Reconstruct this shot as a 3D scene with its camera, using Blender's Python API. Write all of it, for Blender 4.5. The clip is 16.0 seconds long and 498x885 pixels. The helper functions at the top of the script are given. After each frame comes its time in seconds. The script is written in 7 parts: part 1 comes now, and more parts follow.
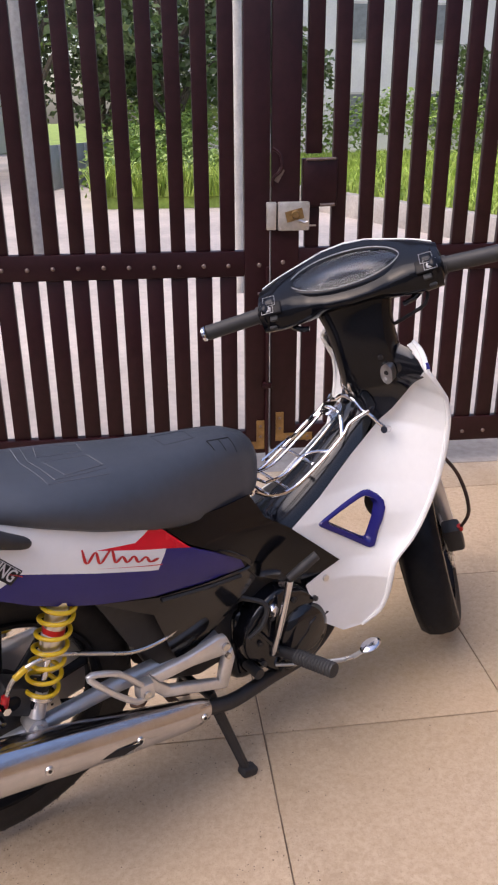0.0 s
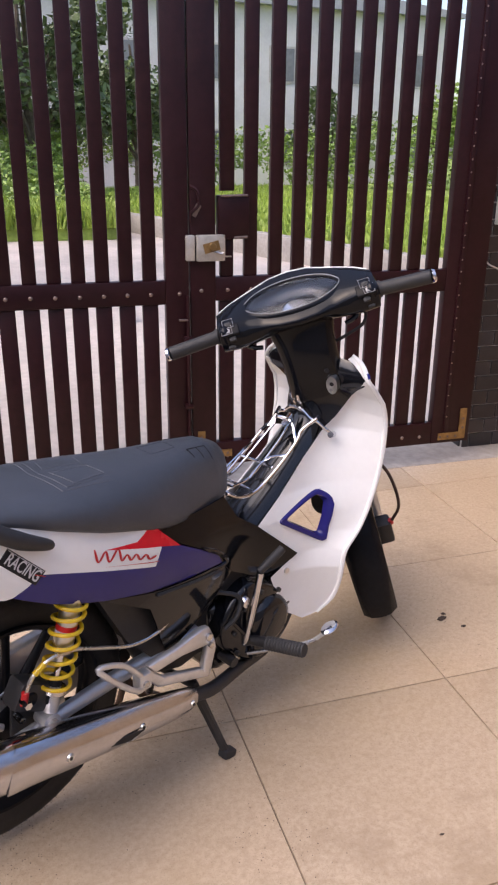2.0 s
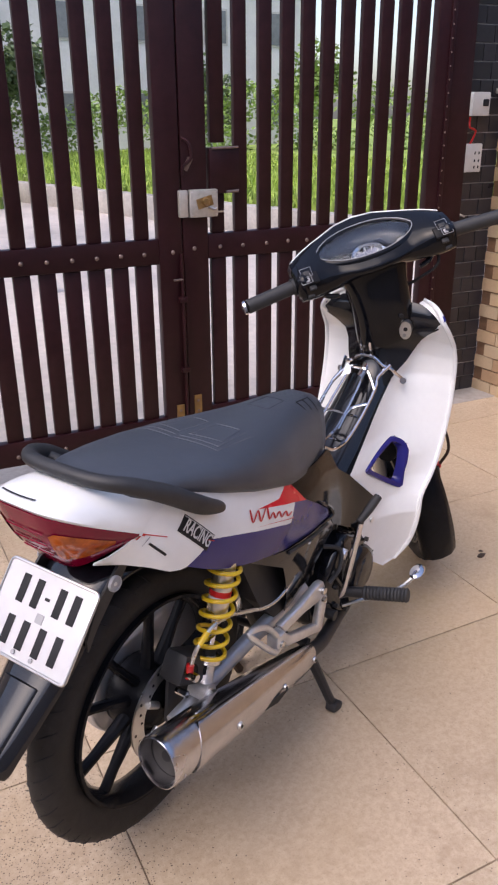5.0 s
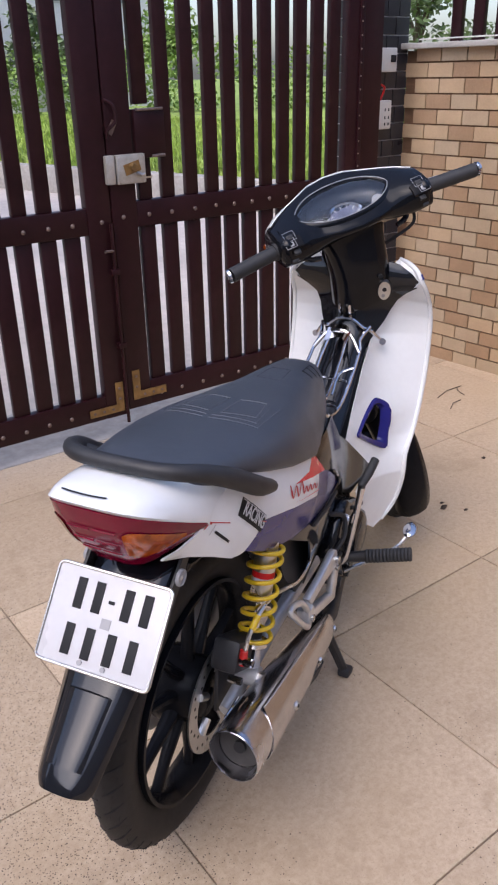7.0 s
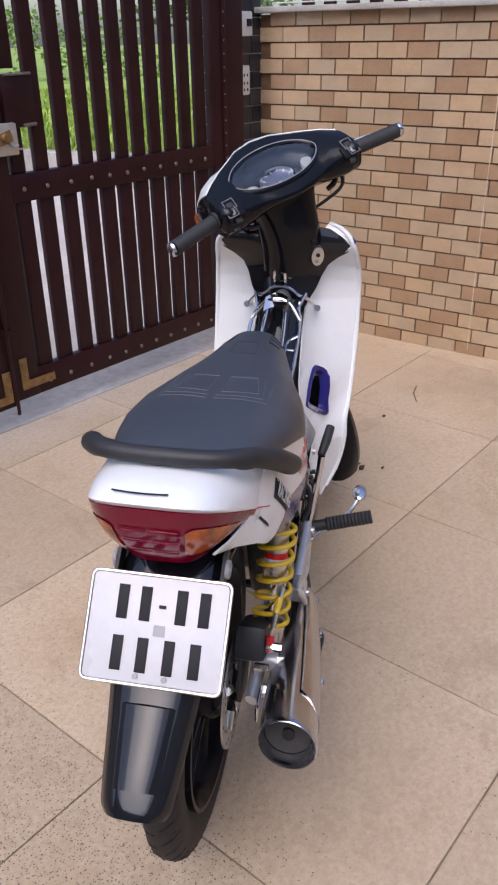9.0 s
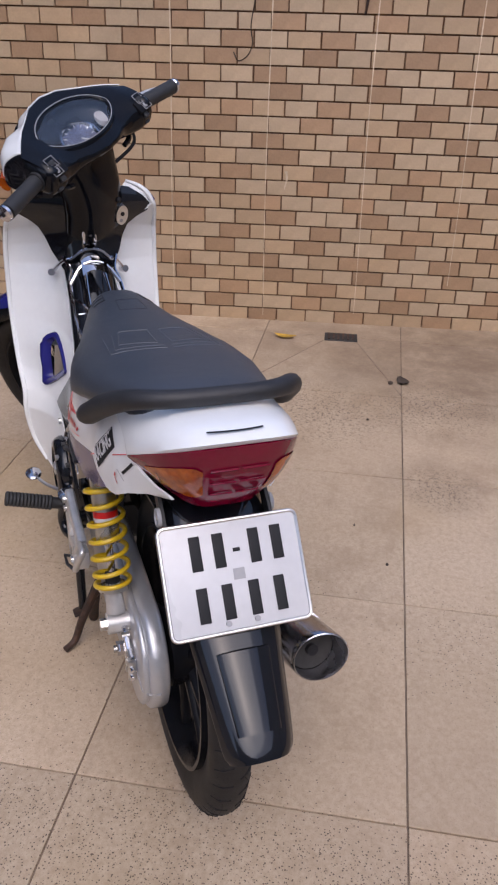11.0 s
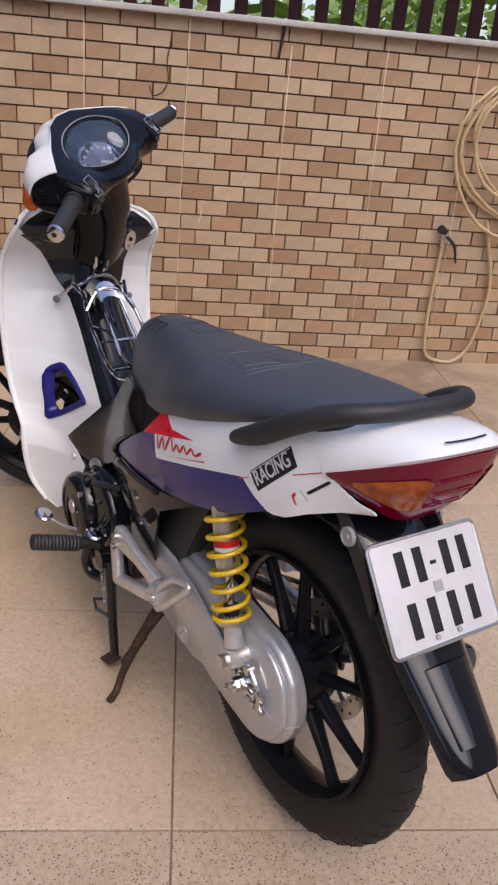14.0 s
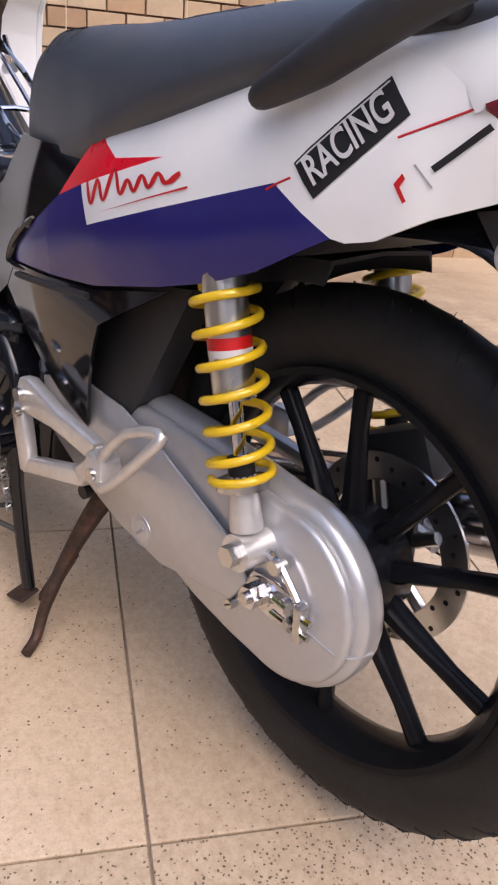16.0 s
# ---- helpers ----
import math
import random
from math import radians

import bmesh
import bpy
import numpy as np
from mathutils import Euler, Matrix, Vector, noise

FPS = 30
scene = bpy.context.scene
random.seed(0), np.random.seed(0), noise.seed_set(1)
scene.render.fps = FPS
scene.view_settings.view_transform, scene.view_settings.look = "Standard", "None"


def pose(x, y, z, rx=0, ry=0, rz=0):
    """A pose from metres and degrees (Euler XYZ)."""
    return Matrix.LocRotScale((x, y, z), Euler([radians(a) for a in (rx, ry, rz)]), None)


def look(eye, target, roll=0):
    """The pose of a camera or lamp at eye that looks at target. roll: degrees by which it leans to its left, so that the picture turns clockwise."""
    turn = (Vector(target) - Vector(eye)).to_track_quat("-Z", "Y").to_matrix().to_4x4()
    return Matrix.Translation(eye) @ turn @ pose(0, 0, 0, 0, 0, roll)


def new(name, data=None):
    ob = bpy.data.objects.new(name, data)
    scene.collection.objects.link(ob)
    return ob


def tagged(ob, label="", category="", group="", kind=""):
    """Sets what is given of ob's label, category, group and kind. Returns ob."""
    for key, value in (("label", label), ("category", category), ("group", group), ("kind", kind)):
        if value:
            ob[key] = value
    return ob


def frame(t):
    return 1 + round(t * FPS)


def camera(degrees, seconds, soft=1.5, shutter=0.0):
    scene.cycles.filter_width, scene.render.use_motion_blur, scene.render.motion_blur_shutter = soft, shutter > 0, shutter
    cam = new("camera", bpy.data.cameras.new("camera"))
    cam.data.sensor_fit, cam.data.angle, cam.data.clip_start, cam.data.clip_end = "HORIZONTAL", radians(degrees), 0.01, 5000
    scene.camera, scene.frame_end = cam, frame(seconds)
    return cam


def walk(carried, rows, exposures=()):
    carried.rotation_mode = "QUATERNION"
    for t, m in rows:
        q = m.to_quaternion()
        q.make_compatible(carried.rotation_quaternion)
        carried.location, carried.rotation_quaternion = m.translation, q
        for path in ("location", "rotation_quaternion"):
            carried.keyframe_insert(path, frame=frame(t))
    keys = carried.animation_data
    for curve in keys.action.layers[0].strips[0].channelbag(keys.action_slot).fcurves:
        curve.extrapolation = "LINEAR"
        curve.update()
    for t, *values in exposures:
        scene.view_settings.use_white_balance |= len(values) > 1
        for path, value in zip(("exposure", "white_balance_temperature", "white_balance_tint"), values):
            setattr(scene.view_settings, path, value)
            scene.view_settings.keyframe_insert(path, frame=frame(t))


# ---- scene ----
cam = camera(35.0, 16.0, soft=2.2)
PATH = [
    (0, (-1.979, -2.958, 1.387), (-1.788, -1.121, 0.619), -0.3),
    (0.5, (-2.067, -2.947, 1.381), (-1.761, -1.12, 0.627), -0.4),
    (1, (-2.108, -2.961, 1.387), (-1.714, -1.143, 0.653), -0.0),
    (1.5, (-2.15, -3.025, 1.395), (-1.689, -1.213, 0.687), 0.3),
    (2, (-2.234, -3.106, 1.409), (-1.713, -1.305, 0.712), 0.6),
    (2.5, (-2.329, -3.109, 1.41), (-1.753, -1.325, 0.713), 0.8),
    (3, (-2.432, -3.044, 1.398), (-1.81, -1.279, 0.693), 0.9),
    (3.5, (-2.475, -3.035, 1.398), (-1.813, -1.29, 0.68), 1.0),
    (4, (-2.521, -3.01, 1.392), (-1.817, -1.285, 0.663), 1.0),
    (4.2, (-2.55, -3.001, 1.387), (-1.828, -1.286, 0.656), 0.9),
    (6.3, (-2.896, -2.721, 1.328), (-1.961, -1.176, 0.47), -1.9),
    (6.5, (-2.908, -2.717, 1.337), (-1.938, -1.193, 0.476), -1.6),
    (7, (-2.907, -2.705, 1.354), (-1.862, -1.227, 0.503), -1.2),
    (7.5, (-2.921, -2.698, 1.363), (-1.811, -1.264, 0.52), -1.1),
    (8, (-2.959, -2.658, 1.35), (-1.782, -1.281, 0.501), -1.2),
    (8.2, (-2.971, -2.621, 1.343), (-1.774, -1.27, 0.482), -1.3),
    (10.3, (-3.297, -2.177, 1.332), (-1.669, -1.516, 0.377), 0.7),
    (10.5, (-3.307, -2.128, 1.323), (-1.645, -1.555, 0.37), 0.8),
    (11, (-3.376, -1.977, 1.277), (-1.639, -1.669, 0.335), 1.5),
    (11.5, (-3.419, -1.864, 1.238), (-1.667, -1.701, 0.289), 3.0),
    (12, (-3.384, -1.756, 1.227), (-1.619, -1.688, 0.288), 3.7),
    (12.5, (-3.393, -1.621, 1.227), (-1.611, -1.698, 0.322), 4.0),
    (13, (-3.42, -1.507, 1.215), (-1.625, -1.689, 0.353), 4.6),
    (13.5, (-3.416, -1.479, 1.213), (-1.606, -1.658, 0.381), 5.2),
    (14, (-3.406, -1.481, 1.215), (-1.592, -1.631, 0.385), 5.2),
    (14.5, (-3.405, -1.482, 1.21), (-1.594, -1.637, 0.375), 5.3),
    (15, (-3.339, -1.459, 1.163), (-1.536, -1.636, 0.315), 5.4),
    (15.5, (-3.108, -1.451, 0.978), (-1.33, -1.735, 0.107), 5.7),
    (16, (-2.987, -1.415, 0.782), (-1.247, -1.838, -0.11), 5.9),
]
EXPOSURES = [(0, 0.43, 6750, 20), (4, 0.43, 6700, 20), (6.5, 0.28, 6150, 17), (8, 0.24, 6150, 17), (10.5, -0.04, 6150, 17),
             (11.5, -0.15, 6150, 17), (13, -0.03, 6500, 18), (14.5, 0.0, 6550, 18), (15.5, 0.22, 6600, 18), (16, 0.5, 6600, 18)]
walk(cam, [(t, look(eye, target, roll)) for t, eye, target, roll in PATH], EXPOSURES)
SKY, SUN = 0.24, 1.15

# ---- light ----
world = bpy.data.worlds.new("sky")
scene.world = world
world.use_nodes = True
wn = world.node_tree
sky = wn.nodes.new("ShaderNodeTexSky")
sky.sky_type = 'NISHITA'
sky.sun_disc = False
sky.sun_elevation = radians(55)
sky.sun_rotation = radians(252)
sky.air_density, sky.dust_density, sky.ozone_density = 1.0, 3.0, 1.0
wn.links.new(sky.outputs[0], wn.nodes["Background"].inputs[0])
wn.nodes["Background"].inputs[1].default_value = SKY
sun_data = bpy.data.lights.new("sun", 'SUN')
sun_data.energy, sun_data.angle, sun_data.color = SUN, radians(60), (1.0, 0.97, 0.93)
sun = new("sun", sun_data)
sun.matrix_world = look((-4.6, -2.2, 4.7), (-1.5, -1.2, 0))

# ---- materials ----


def material(name, base, rough=0.5, metal=0.0, coat=0.0, vary=0.12, scale=6.0, fine=60.0, bump=0.0, bump_scale=200.0,
             rough_vary=0.1, spec=0.5, island=False, obj=0.0, second=None, second_scale=3.0, second_amount=0.5):
    """Principled surface with variation at two scales, optional second tint, per-piece shift and fine relief."""
    m = bpy.data.materials.new(name)
    m.use_nodes = True
    nt = m.node_tree
    b = nt.nodes["Principled BSDF"]
    tc = nt.nodes.new("ShaderNodeTexCoord")
    link = nt.links.new

    def noise_node(s, detail=4.0, rgh=0.6):
        n = nt.nodes.new("ShaderNodeTexNoise")
        n.inputs["Scale"].default_value, n.inputs["Detail"].default_value, n.inputs["Roughness"].default_value = s, detail, rgh
        link(tc.outputs["Object"], n.inputs["Vector"])
        return n

    def ramp(src, lo, hi, a, c):
        r = nt.nodes.new("ShaderNodeMapRange")
        for k, v in zip(("From Min", "From Max", "To Min", "To Max"), (lo, hi, a, c)):
            r.inputs[k].default_value = v
        link(src, r.inputs["Value"])
        return r.outputs[0]

    def mix(kind, fac, a, c):
        x = nt.nodes.new("ShaderNodeMix")
        x.data_type, x.blend_type = 'RGBA', kind
        for socket, v in ((x.inputs[0], fac), (x.inputs[6], a), (x.inputs[7], c)):
            if isinstance(v, (int, float)):
                socket.default_value = v
            elif isinstance(v, tuple):
                socket.default_value = (*v, 1)
            else:
                link(v, socket)
        return x.outputs[2]

    big, small = noise_node(scale), noise_node(fine, 2.0)
    col = (*base,) if second is None else None
    if second is not None:
        n2 = noise_node(second_scale, 6.0, 0.7)
        col = mix('MIX', ramp(n2.outputs[0], 0.45, 0.7, 0.0, second_amount), base, second)
    v1 = ramp(big.outputs[0], 0.3, 0.7, 1 - vary, 1 + vary)
    v2 = ramp(small.outputs[0], 0.3, 0.7, 1 - vary * 0.6, 1 + vary * 0.6)
    mul = nt.nodes.new("ShaderNodeMath")
    mul.operation = 'MULTIPLY'
    link(v1, mul.inputs[0])
    link(v2, mul.inputs[1])
    out = mul.outputs[0]
    if obj:
        oi = nt.nodes.new("ShaderNodeObjectInfo")
        m2 = nt.nodes.new("ShaderNodeMath")
        m2.operation = 'MULTIPLY'
        link(out, m2.inputs[0])
        link(ramp(oi.outputs["Random"], 0, 1, 1 - obj, 1 + obj), m2.inputs[1])
        out = m2.outputs[0]
    if island:
        ge = nt.nodes.new("ShaderNodeNewGeometry")
        m2 = nt.nodes.new("ShaderNodeMath")
        m2.operation = 'MULTIPLY'
        link(out, m2.inputs[0])
        link(ramp(ge.outputs["Random Per Island"], 0, 1, 0.75, 1.25), m2.inputs[1])
        out = m2.outputs[0]
    comb = nt.nodes.new("ShaderNodeCombineColor")
    for i in range(3):
        link(out, comb.inputs[i])
    final = mix('MULTIPLY', 1.0, col, comb.outputs[0])
    link(final, b.inputs["Base Color"])
    b.inputs["Metallic"].default_value = metal
    b.inputs["Specular IOR Level"].default_value = spec
    b.inputs["Coat Weight"].default_value = coat
    b.inputs["Coat Roughness"].default_value = 0.04
    link(ramp(big.outputs[0], 0.3, 0.7, max(0.02, rough - rough_vary * rough), rough + rough_vary * rough), b.inputs["Roughness"])
    if bump:
        nb = noise_node(bump_scale, 3.0)
        bp = nt.nodes.new("ShaderNodeBump")
        bp.inputs["Strength"].default_value, bp.inputs["Distance"].default_value = bump, 0.002
        link(nb.outputs[0], bp.inputs["Height"])
        link(bp.outputs[0], b.inputs["Normal"])
    return m


WHITE = material("white_paint", (0.76, 0.775, 0.775), 0.22, coat=0.25, vary=0.02, rough_vary=0.2)
BLUE = material("blue_paint", (0.018, 0.017, 0.148), 0.17, spec=0.36, vary=0.06)
RED = material("red_paint", (0.70, 0.004, 0.022), 0.28, spec=0.35, vary=0.05)
GLOSS = material("gloss_black", (0.006, 0.0065, 0.009), 0.09, spec=0.5, vary=0.2, rough_vary=0.4)
PIANO = material("piano_black", (0.0036, 0.0040, 0.0058), 0.10, spec=0.25, vary=0.2, rough_vary=0.4)
SATIN = material("satin_black", (0.009, 0.0092, 0.011), 0.22, spec=0.09, vary=0.2, bump=0.08, bump_scale=500)
MATTE = material("matte_black", (0.019, 0.019, 0.021), 0.55, vary=0.25, bump=0.12, bump_scale=400)
VINYL = material("seat_vinyl", (0.041, 0.048, 0.062), 0.44, vary=0.12, bump=0.22, bump_scale=900, spec=0.55)
RUBBER = material("tyre_rubber", (0.017, 0.0158, 0.0155), 0.6, spec=0.3, vary=0.3, scale=14, bump=0.2, bump_scale=300, second=(0.034, 0.030, 0.027), second_scale=9, second_amount=0.5)
GRIP = material("grip_rubber", (0.02, 0.02, 0.021), 0.6, vary=0.15, bump=0.2, bump_scale=600)
CHROME = material("chrome", (0.66, 0.66, 0.69), 0.09, metal=1.0, vary=0.03, rough_vary=0.5)
MUFFLERSTEEL = material("polished_steel", (0.52, 0.52, 0.55), 0.2, metal=1.0, vary=0.10, scale=9, rough_vary=0.5, bump=0.03, bump_scale=200)
STEEL = material("brushed_steel", (0.6, 0.59, 0.57), 0.28, metal=1.0, vary=0.1, bump=0.05, bump_scale=300)
SILVER = material("silver_paint", (0.50, 0.505, 0.52), 0.32, metal=0.55, coat=0.25, vary=0.05, bump=0.03, bump_scale=700)
ALU = material("cast_aluminium", (0.66, 0.65, 0.64), 0.36, metal=0.7, vary=0.1, bump=0.08, bump_scale=500)
YELLOW = material("yellow_spring_paint", (0.66, 0.44, 0.012), 0.3, coat=0.4, vary=0.06)
RUST = material("rusty_iron", (0.045, 0.028, 0.022), 0.6, metal=0.3, vary=0.4, scale=30, second=(0.12, 0.05, 0.025), second_scale=40, second_amount=0.5)
LAMPRED = material("lamp_red_lens", (0.17, 0.002, 0.022), 0.1, spec=0.4, vary=0.1)
AMBER = material("lamp_amber_lens", (0.40, 0.085, 0.005), 0.12, vary=0.35, scale=28, second=(0.20, 0.022, 0.006), second_scale=22, second_amount=0.8)
PLATEWHITE = material("plate_white", (0.55, 0.55, 0.565), 0.3, vary=0.04, rough_vary=0.3)
INK = material("ink_black", (0.016, 0.016, 0.018), 0.6, vary=0.1, spec=0.25)
INKRED = material("ink_red", (0.5, 0.012, 0.015), 0.4, vary=0.1)
LENS = material("meter_lens", (0.010, 0.012, 0.016), 0.07, vary=0.3, scale=20, spec=0.28)
DIAL = material("meter_dial", (0.10, 0.115, 0.19), 0.3, vary=0.3, scale=30)
METERGLASS = material("meter_glass", (1.0, 1.0, 1.0), 0.03, vary=0.0, rough_vary=0.0)
METERGLASS.node_tree.nodes["Principled BSDF"].inputs["Transmission Weight"].default_value = 1.0
METERGLASS.node_tree.nodes["Principled BSDF"].inputs["IOR"].default_value = 1.42
SMALLRED = material("red_fitting", (0.5, 0.01, 0.01), 0.35)
GREYCASE = material("grey_plastic", (0.3, 0.3, 0.31), 0.45)
STITCH = material("stitch_grey", (0.10, 0.105, 0.12), 0.6)

GATEPAINT = material("gate_paint", (0.022, 0.005, 0.0072), 0.42, spec=0.25, vary=0.25, scale=4, fine=30, bump=0.1, bump_scale=60, second=(0.02, 0.008, 0.008), second_scale=2.0)
RIVET = material("rivet_worn", (0.20, 0.15, 0.13), 0.45, metal=0.6, vary=0.3)
BRASS = material("brass_bracket", (0.30, 0.19, 0.075), 0.42, metal=0.7, vary=0.3, scale=25, second=(0.12, 0.07, 0.04), second_scale=30, second_amount=0.7)
LOCKSTEEL = material("lock_painted_steel", (0.52, 0.50, 0.46), 0.4, metal=0.5, vary=0.12, second=(0.3, 0.27, 0.2), second_scale=18, second_amount=0.5)
BRICK_A = material("brick_tile", (0.405, 0.285, 0.172), 0.5, vary=0.08, scale=10, fine=120, bump=0.12, bump_scale=150, obj=0.10)
BRICK_B = material("brick_tile_pale", (0.425, 0.315, 0.203), 0.5, vary=0.08, scale=10, fine=120, bump=0.12, bump_scale=150, obj=0.09)
BRICK_C = material("brick_tile_tan", (0.335, 0.213, 0.122), 0.5, vary=0.1, scale=10, fine=120, bump=0.12, bump_scale=150, obj=0.14)
GROUT = material("brick_grout", (0.15, 0.080, 0.042), 0.85, vary=0.3, scale=12)
DARKTILE = material("dark_tile", (0.028, 0.026, 0.03), 0.3, vary=0.2, obj=0.2)
PALEGROUT = material("pale_grout", (0.5, 0.49, 0.48), 0.8, vary=0.1)
JOINT = material("floor_joint", (0.25, 0.19, 0.14), 0.9, vary=0.3, scale=8)
CAPSTONE = material("wall_cap", (0.42, 0.40, 0.37), 0.7, vary=0.15, bump=0.2, bump_scale=80)
PVC = material("white_plastic", (0.62, 0.61, 0.57), 0.4, vary=0.05)
HOSE = material("garden_hose", (0.50, 0.37, 0.20), 0.35, vary=0.08, coat=0.2)
CONCRETE = material("road_concrete", (0.50, 0.44, 0.39), 0.85, vary=0.14, scale=0.8, fine=20, bump=0.2, bump_scale=40, second=(0.30, 0.27, 0.24), second_scale=0.5, second_amount=0.7)
KERB = material("kerb_concrete", (0.36, 0.33, 0.30), 0.85, vary=0.2, scale=2, fine=25)
GRASSGROUND = material("grass_soil", (0.24, 0.33, 0.06), 0.9, vary=0.35, scale=0.8, fine=12)
GRASS = material("grass_blades", (0.27, 0.37, 0.06), 0.6, vary=0.25, scale=1.2, island=True)
LEAF = material("leaf_green", (0.10, 0.145, 0.055), 0.5, vary=0.3, scale=2, island=True)
LEAFB = material("leaf_bright", (0.19, 0.29, 0.06), 0.5, vary=0.3, scale=2, island=True)
BARK = material("tree_bark", (0.10, 0.08, 0.06), 0.9, vary=0.4, scale=10, bump=0.5, bump_scale=30)
YARDPLASTER = material("yard_plaster", (0.52, 0.48, 0.44), 0.85, vary=0.1, scale=1.0, fine=14)
PLASTER = material("house_plaster", (0.58, 0.57, 0.56), 0.85, vary=0.08, scale=1.0, fine=14)
ROOFTIN = material("roof_sheet", (0.33, 0.34, 0.36), 0.5, vary=0.1)
WINDOWDARK = material("far_window_glass", (0.16, 0.17, 0.18), 0.1)
DEBRIS = material("debris_dark", (0.05, 0.035, 0.025), 0.9)
DRYLEAF = material("dry_leaf", (0.42, 0.25, 0.03), 0.7, vary=0.3, scale=40)
IRON = material("iron_drain", (0.03, 0.028, 0.027), 0.7, vary=0.3, scale=20)
STRIPE = material("pale_drip", (0.56, 0.45, 0.32), 0.7, vary=0.2)


def floor_stone():
    """Cream stone tile: soft clouds, brown stains and clusters of dark pits."""
    m = bpy.data.materials.new("floor_stone")
    m.use_nodes = True
    nt = m.node_tree
    link = nt.links.new
    b = nt.nodes["Principled BSDF"]
    tc = nt.nodes.new("ShaderNodeTexCoord")
    oi = nt.nodes.new("ShaderNodeObjectInfo")
    ge = nt.nodes.new("ShaderNodeNewGeometry")

    def noise_node(s, d=5.0, r=0.6):
        n = nt.nodes.new("ShaderNodeTexNoise")
        n.inputs["Scale"].default_value, n.inputs["Detail"].default_value, n.inputs["Roughness"].default_value = s, d, r
        link(ge.outputs["Position"], n.inputs["Vector"])
        return n.outputs[0]

    def ramp(src, lo, hi, a, c):
        r = nt.nodes.new("ShaderNodeMapRange")
        for k, v in zip(("From Min", "From Max", "To Min", "To Max"), (lo, hi, a, c)):
            r.inputs[k].default_value = v
        link(src, r.inputs["Value"])
        return r.outputs[0]

    def mix(kind, fac, a, c):
        x = nt.nodes.new("ShaderNodeMix")
        x.data_type, x.blend_type = 'RGBA', kind
        for socket, v in ((x.inputs[0], fac), (x.inputs[6], a), (x.inputs[7], c)):
            if isinstance(v, (int, float)):
                socket.default_value = v
            elif isinstance(v, tuple):
                socket.default_value = (*v, 1)
            else:
                link(v, socket)
        return x.outputs[2]

    def math_node(op, a, c):
        x = nt.nodes.new("ShaderNodeMath")
        x.operation = op
        for s, v in zip(x.inputs, (a, c)):
            if isinstance(v, (int, float)):
                s.default_value = v
            else:
                link(v, s)
        return x.outputs[0]

    base = mix('MIX', ramp(noise_node(2.2), 0.35, 0.7, 0, 1), (0.47, 0.365, 0.25), (0.60, 0.495, 0.375))
    base = mix('MIX', ramp(noise_node(1.1, 9.0, 0.75), 0.46, 0.68, 0, 0.62), base, (0.33, 0.225, 0.13))
    base = mix('MIX', ramp(noise_node(3.3, 10.0, 0.8), 0.52, 0.70, 0, 0.6), base, (0.27, 0.19, 0.12))
    base = mix('MIX', ramp(noise_node(70, 4.0, 0.75), 0.40, 0.70, 0, 0.68), base, (0.36, 0.265, 0.17))
    base = mix('MIX', ramp(noise_node(230, 3.0), 0.56, 0.70, 0, 0.35), base, (0.20, 0.145, 0.10))
    shade = ramp(oi.outputs["Random"], 0, 1, 0.88, 1.1)
    comb = nt.nodes.new("ShaderNodeCombineColor")
    for i in range(3):
        link(shade, comb.inputs[i])
    base = mix('MULTIPLY', 1.0, base, comb.outputs[0])
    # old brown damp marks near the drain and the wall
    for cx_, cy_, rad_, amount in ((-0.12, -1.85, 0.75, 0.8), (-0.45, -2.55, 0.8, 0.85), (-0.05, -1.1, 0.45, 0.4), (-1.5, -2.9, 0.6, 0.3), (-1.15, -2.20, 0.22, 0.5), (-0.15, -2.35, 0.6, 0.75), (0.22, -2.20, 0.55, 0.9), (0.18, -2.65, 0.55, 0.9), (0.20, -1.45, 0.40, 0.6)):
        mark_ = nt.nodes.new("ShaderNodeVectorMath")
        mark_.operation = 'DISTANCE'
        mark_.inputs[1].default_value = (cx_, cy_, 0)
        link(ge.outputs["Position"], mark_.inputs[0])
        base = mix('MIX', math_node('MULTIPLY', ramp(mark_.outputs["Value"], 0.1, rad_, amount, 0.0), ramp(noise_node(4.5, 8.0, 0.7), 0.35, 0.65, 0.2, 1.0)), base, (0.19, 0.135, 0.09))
    # yellowish old stain on the tile under the front of the bike
    mark_ = nt.nodes.new("ShaderNodeVectorMath")
    mark_.operation = 'DISTANCE'
    mark_.inputs[1].default_value = (-1.42, -1.15, 0)
    link(ge.outputs["Position"], mark_.inputs[0])
    base = mix('MIX', math_node('MULTIPLY', ramp(mark_.outputs["Value"], 0.12, 0.55, 0.50, 0.0), ramp(noise_node(6.0, 7.0, 0.7), 0.35, 0.65, 0.25, 1.0)), base, (0.47, 0.335, 0.165))
    # pits gather in patches
    vor = nt.nodes.new("ShaderNodeTexVoronoi")
    vor.inputs["Scale"].default_value = 175
    link(ge.outputs["Position"], vor.inputs["Vector"])
    near = ramp(math_node('ADD', vor.outputs["Distance"], ramp(noise_node(230, 3.0), 0.3, 0.7, -0.20, 0.20)), 0.17, 0.30, 1, 0)
    pick = nt.nodes.new("ShaderNodeSeparateColor")
    link(vor.outputs["Color"], pick.inputs[0])
    sep = nt.nodes.new("ShaderNodeSeparateXYZ")
    link(ge.outputs["Position"], sep.inputs[0])
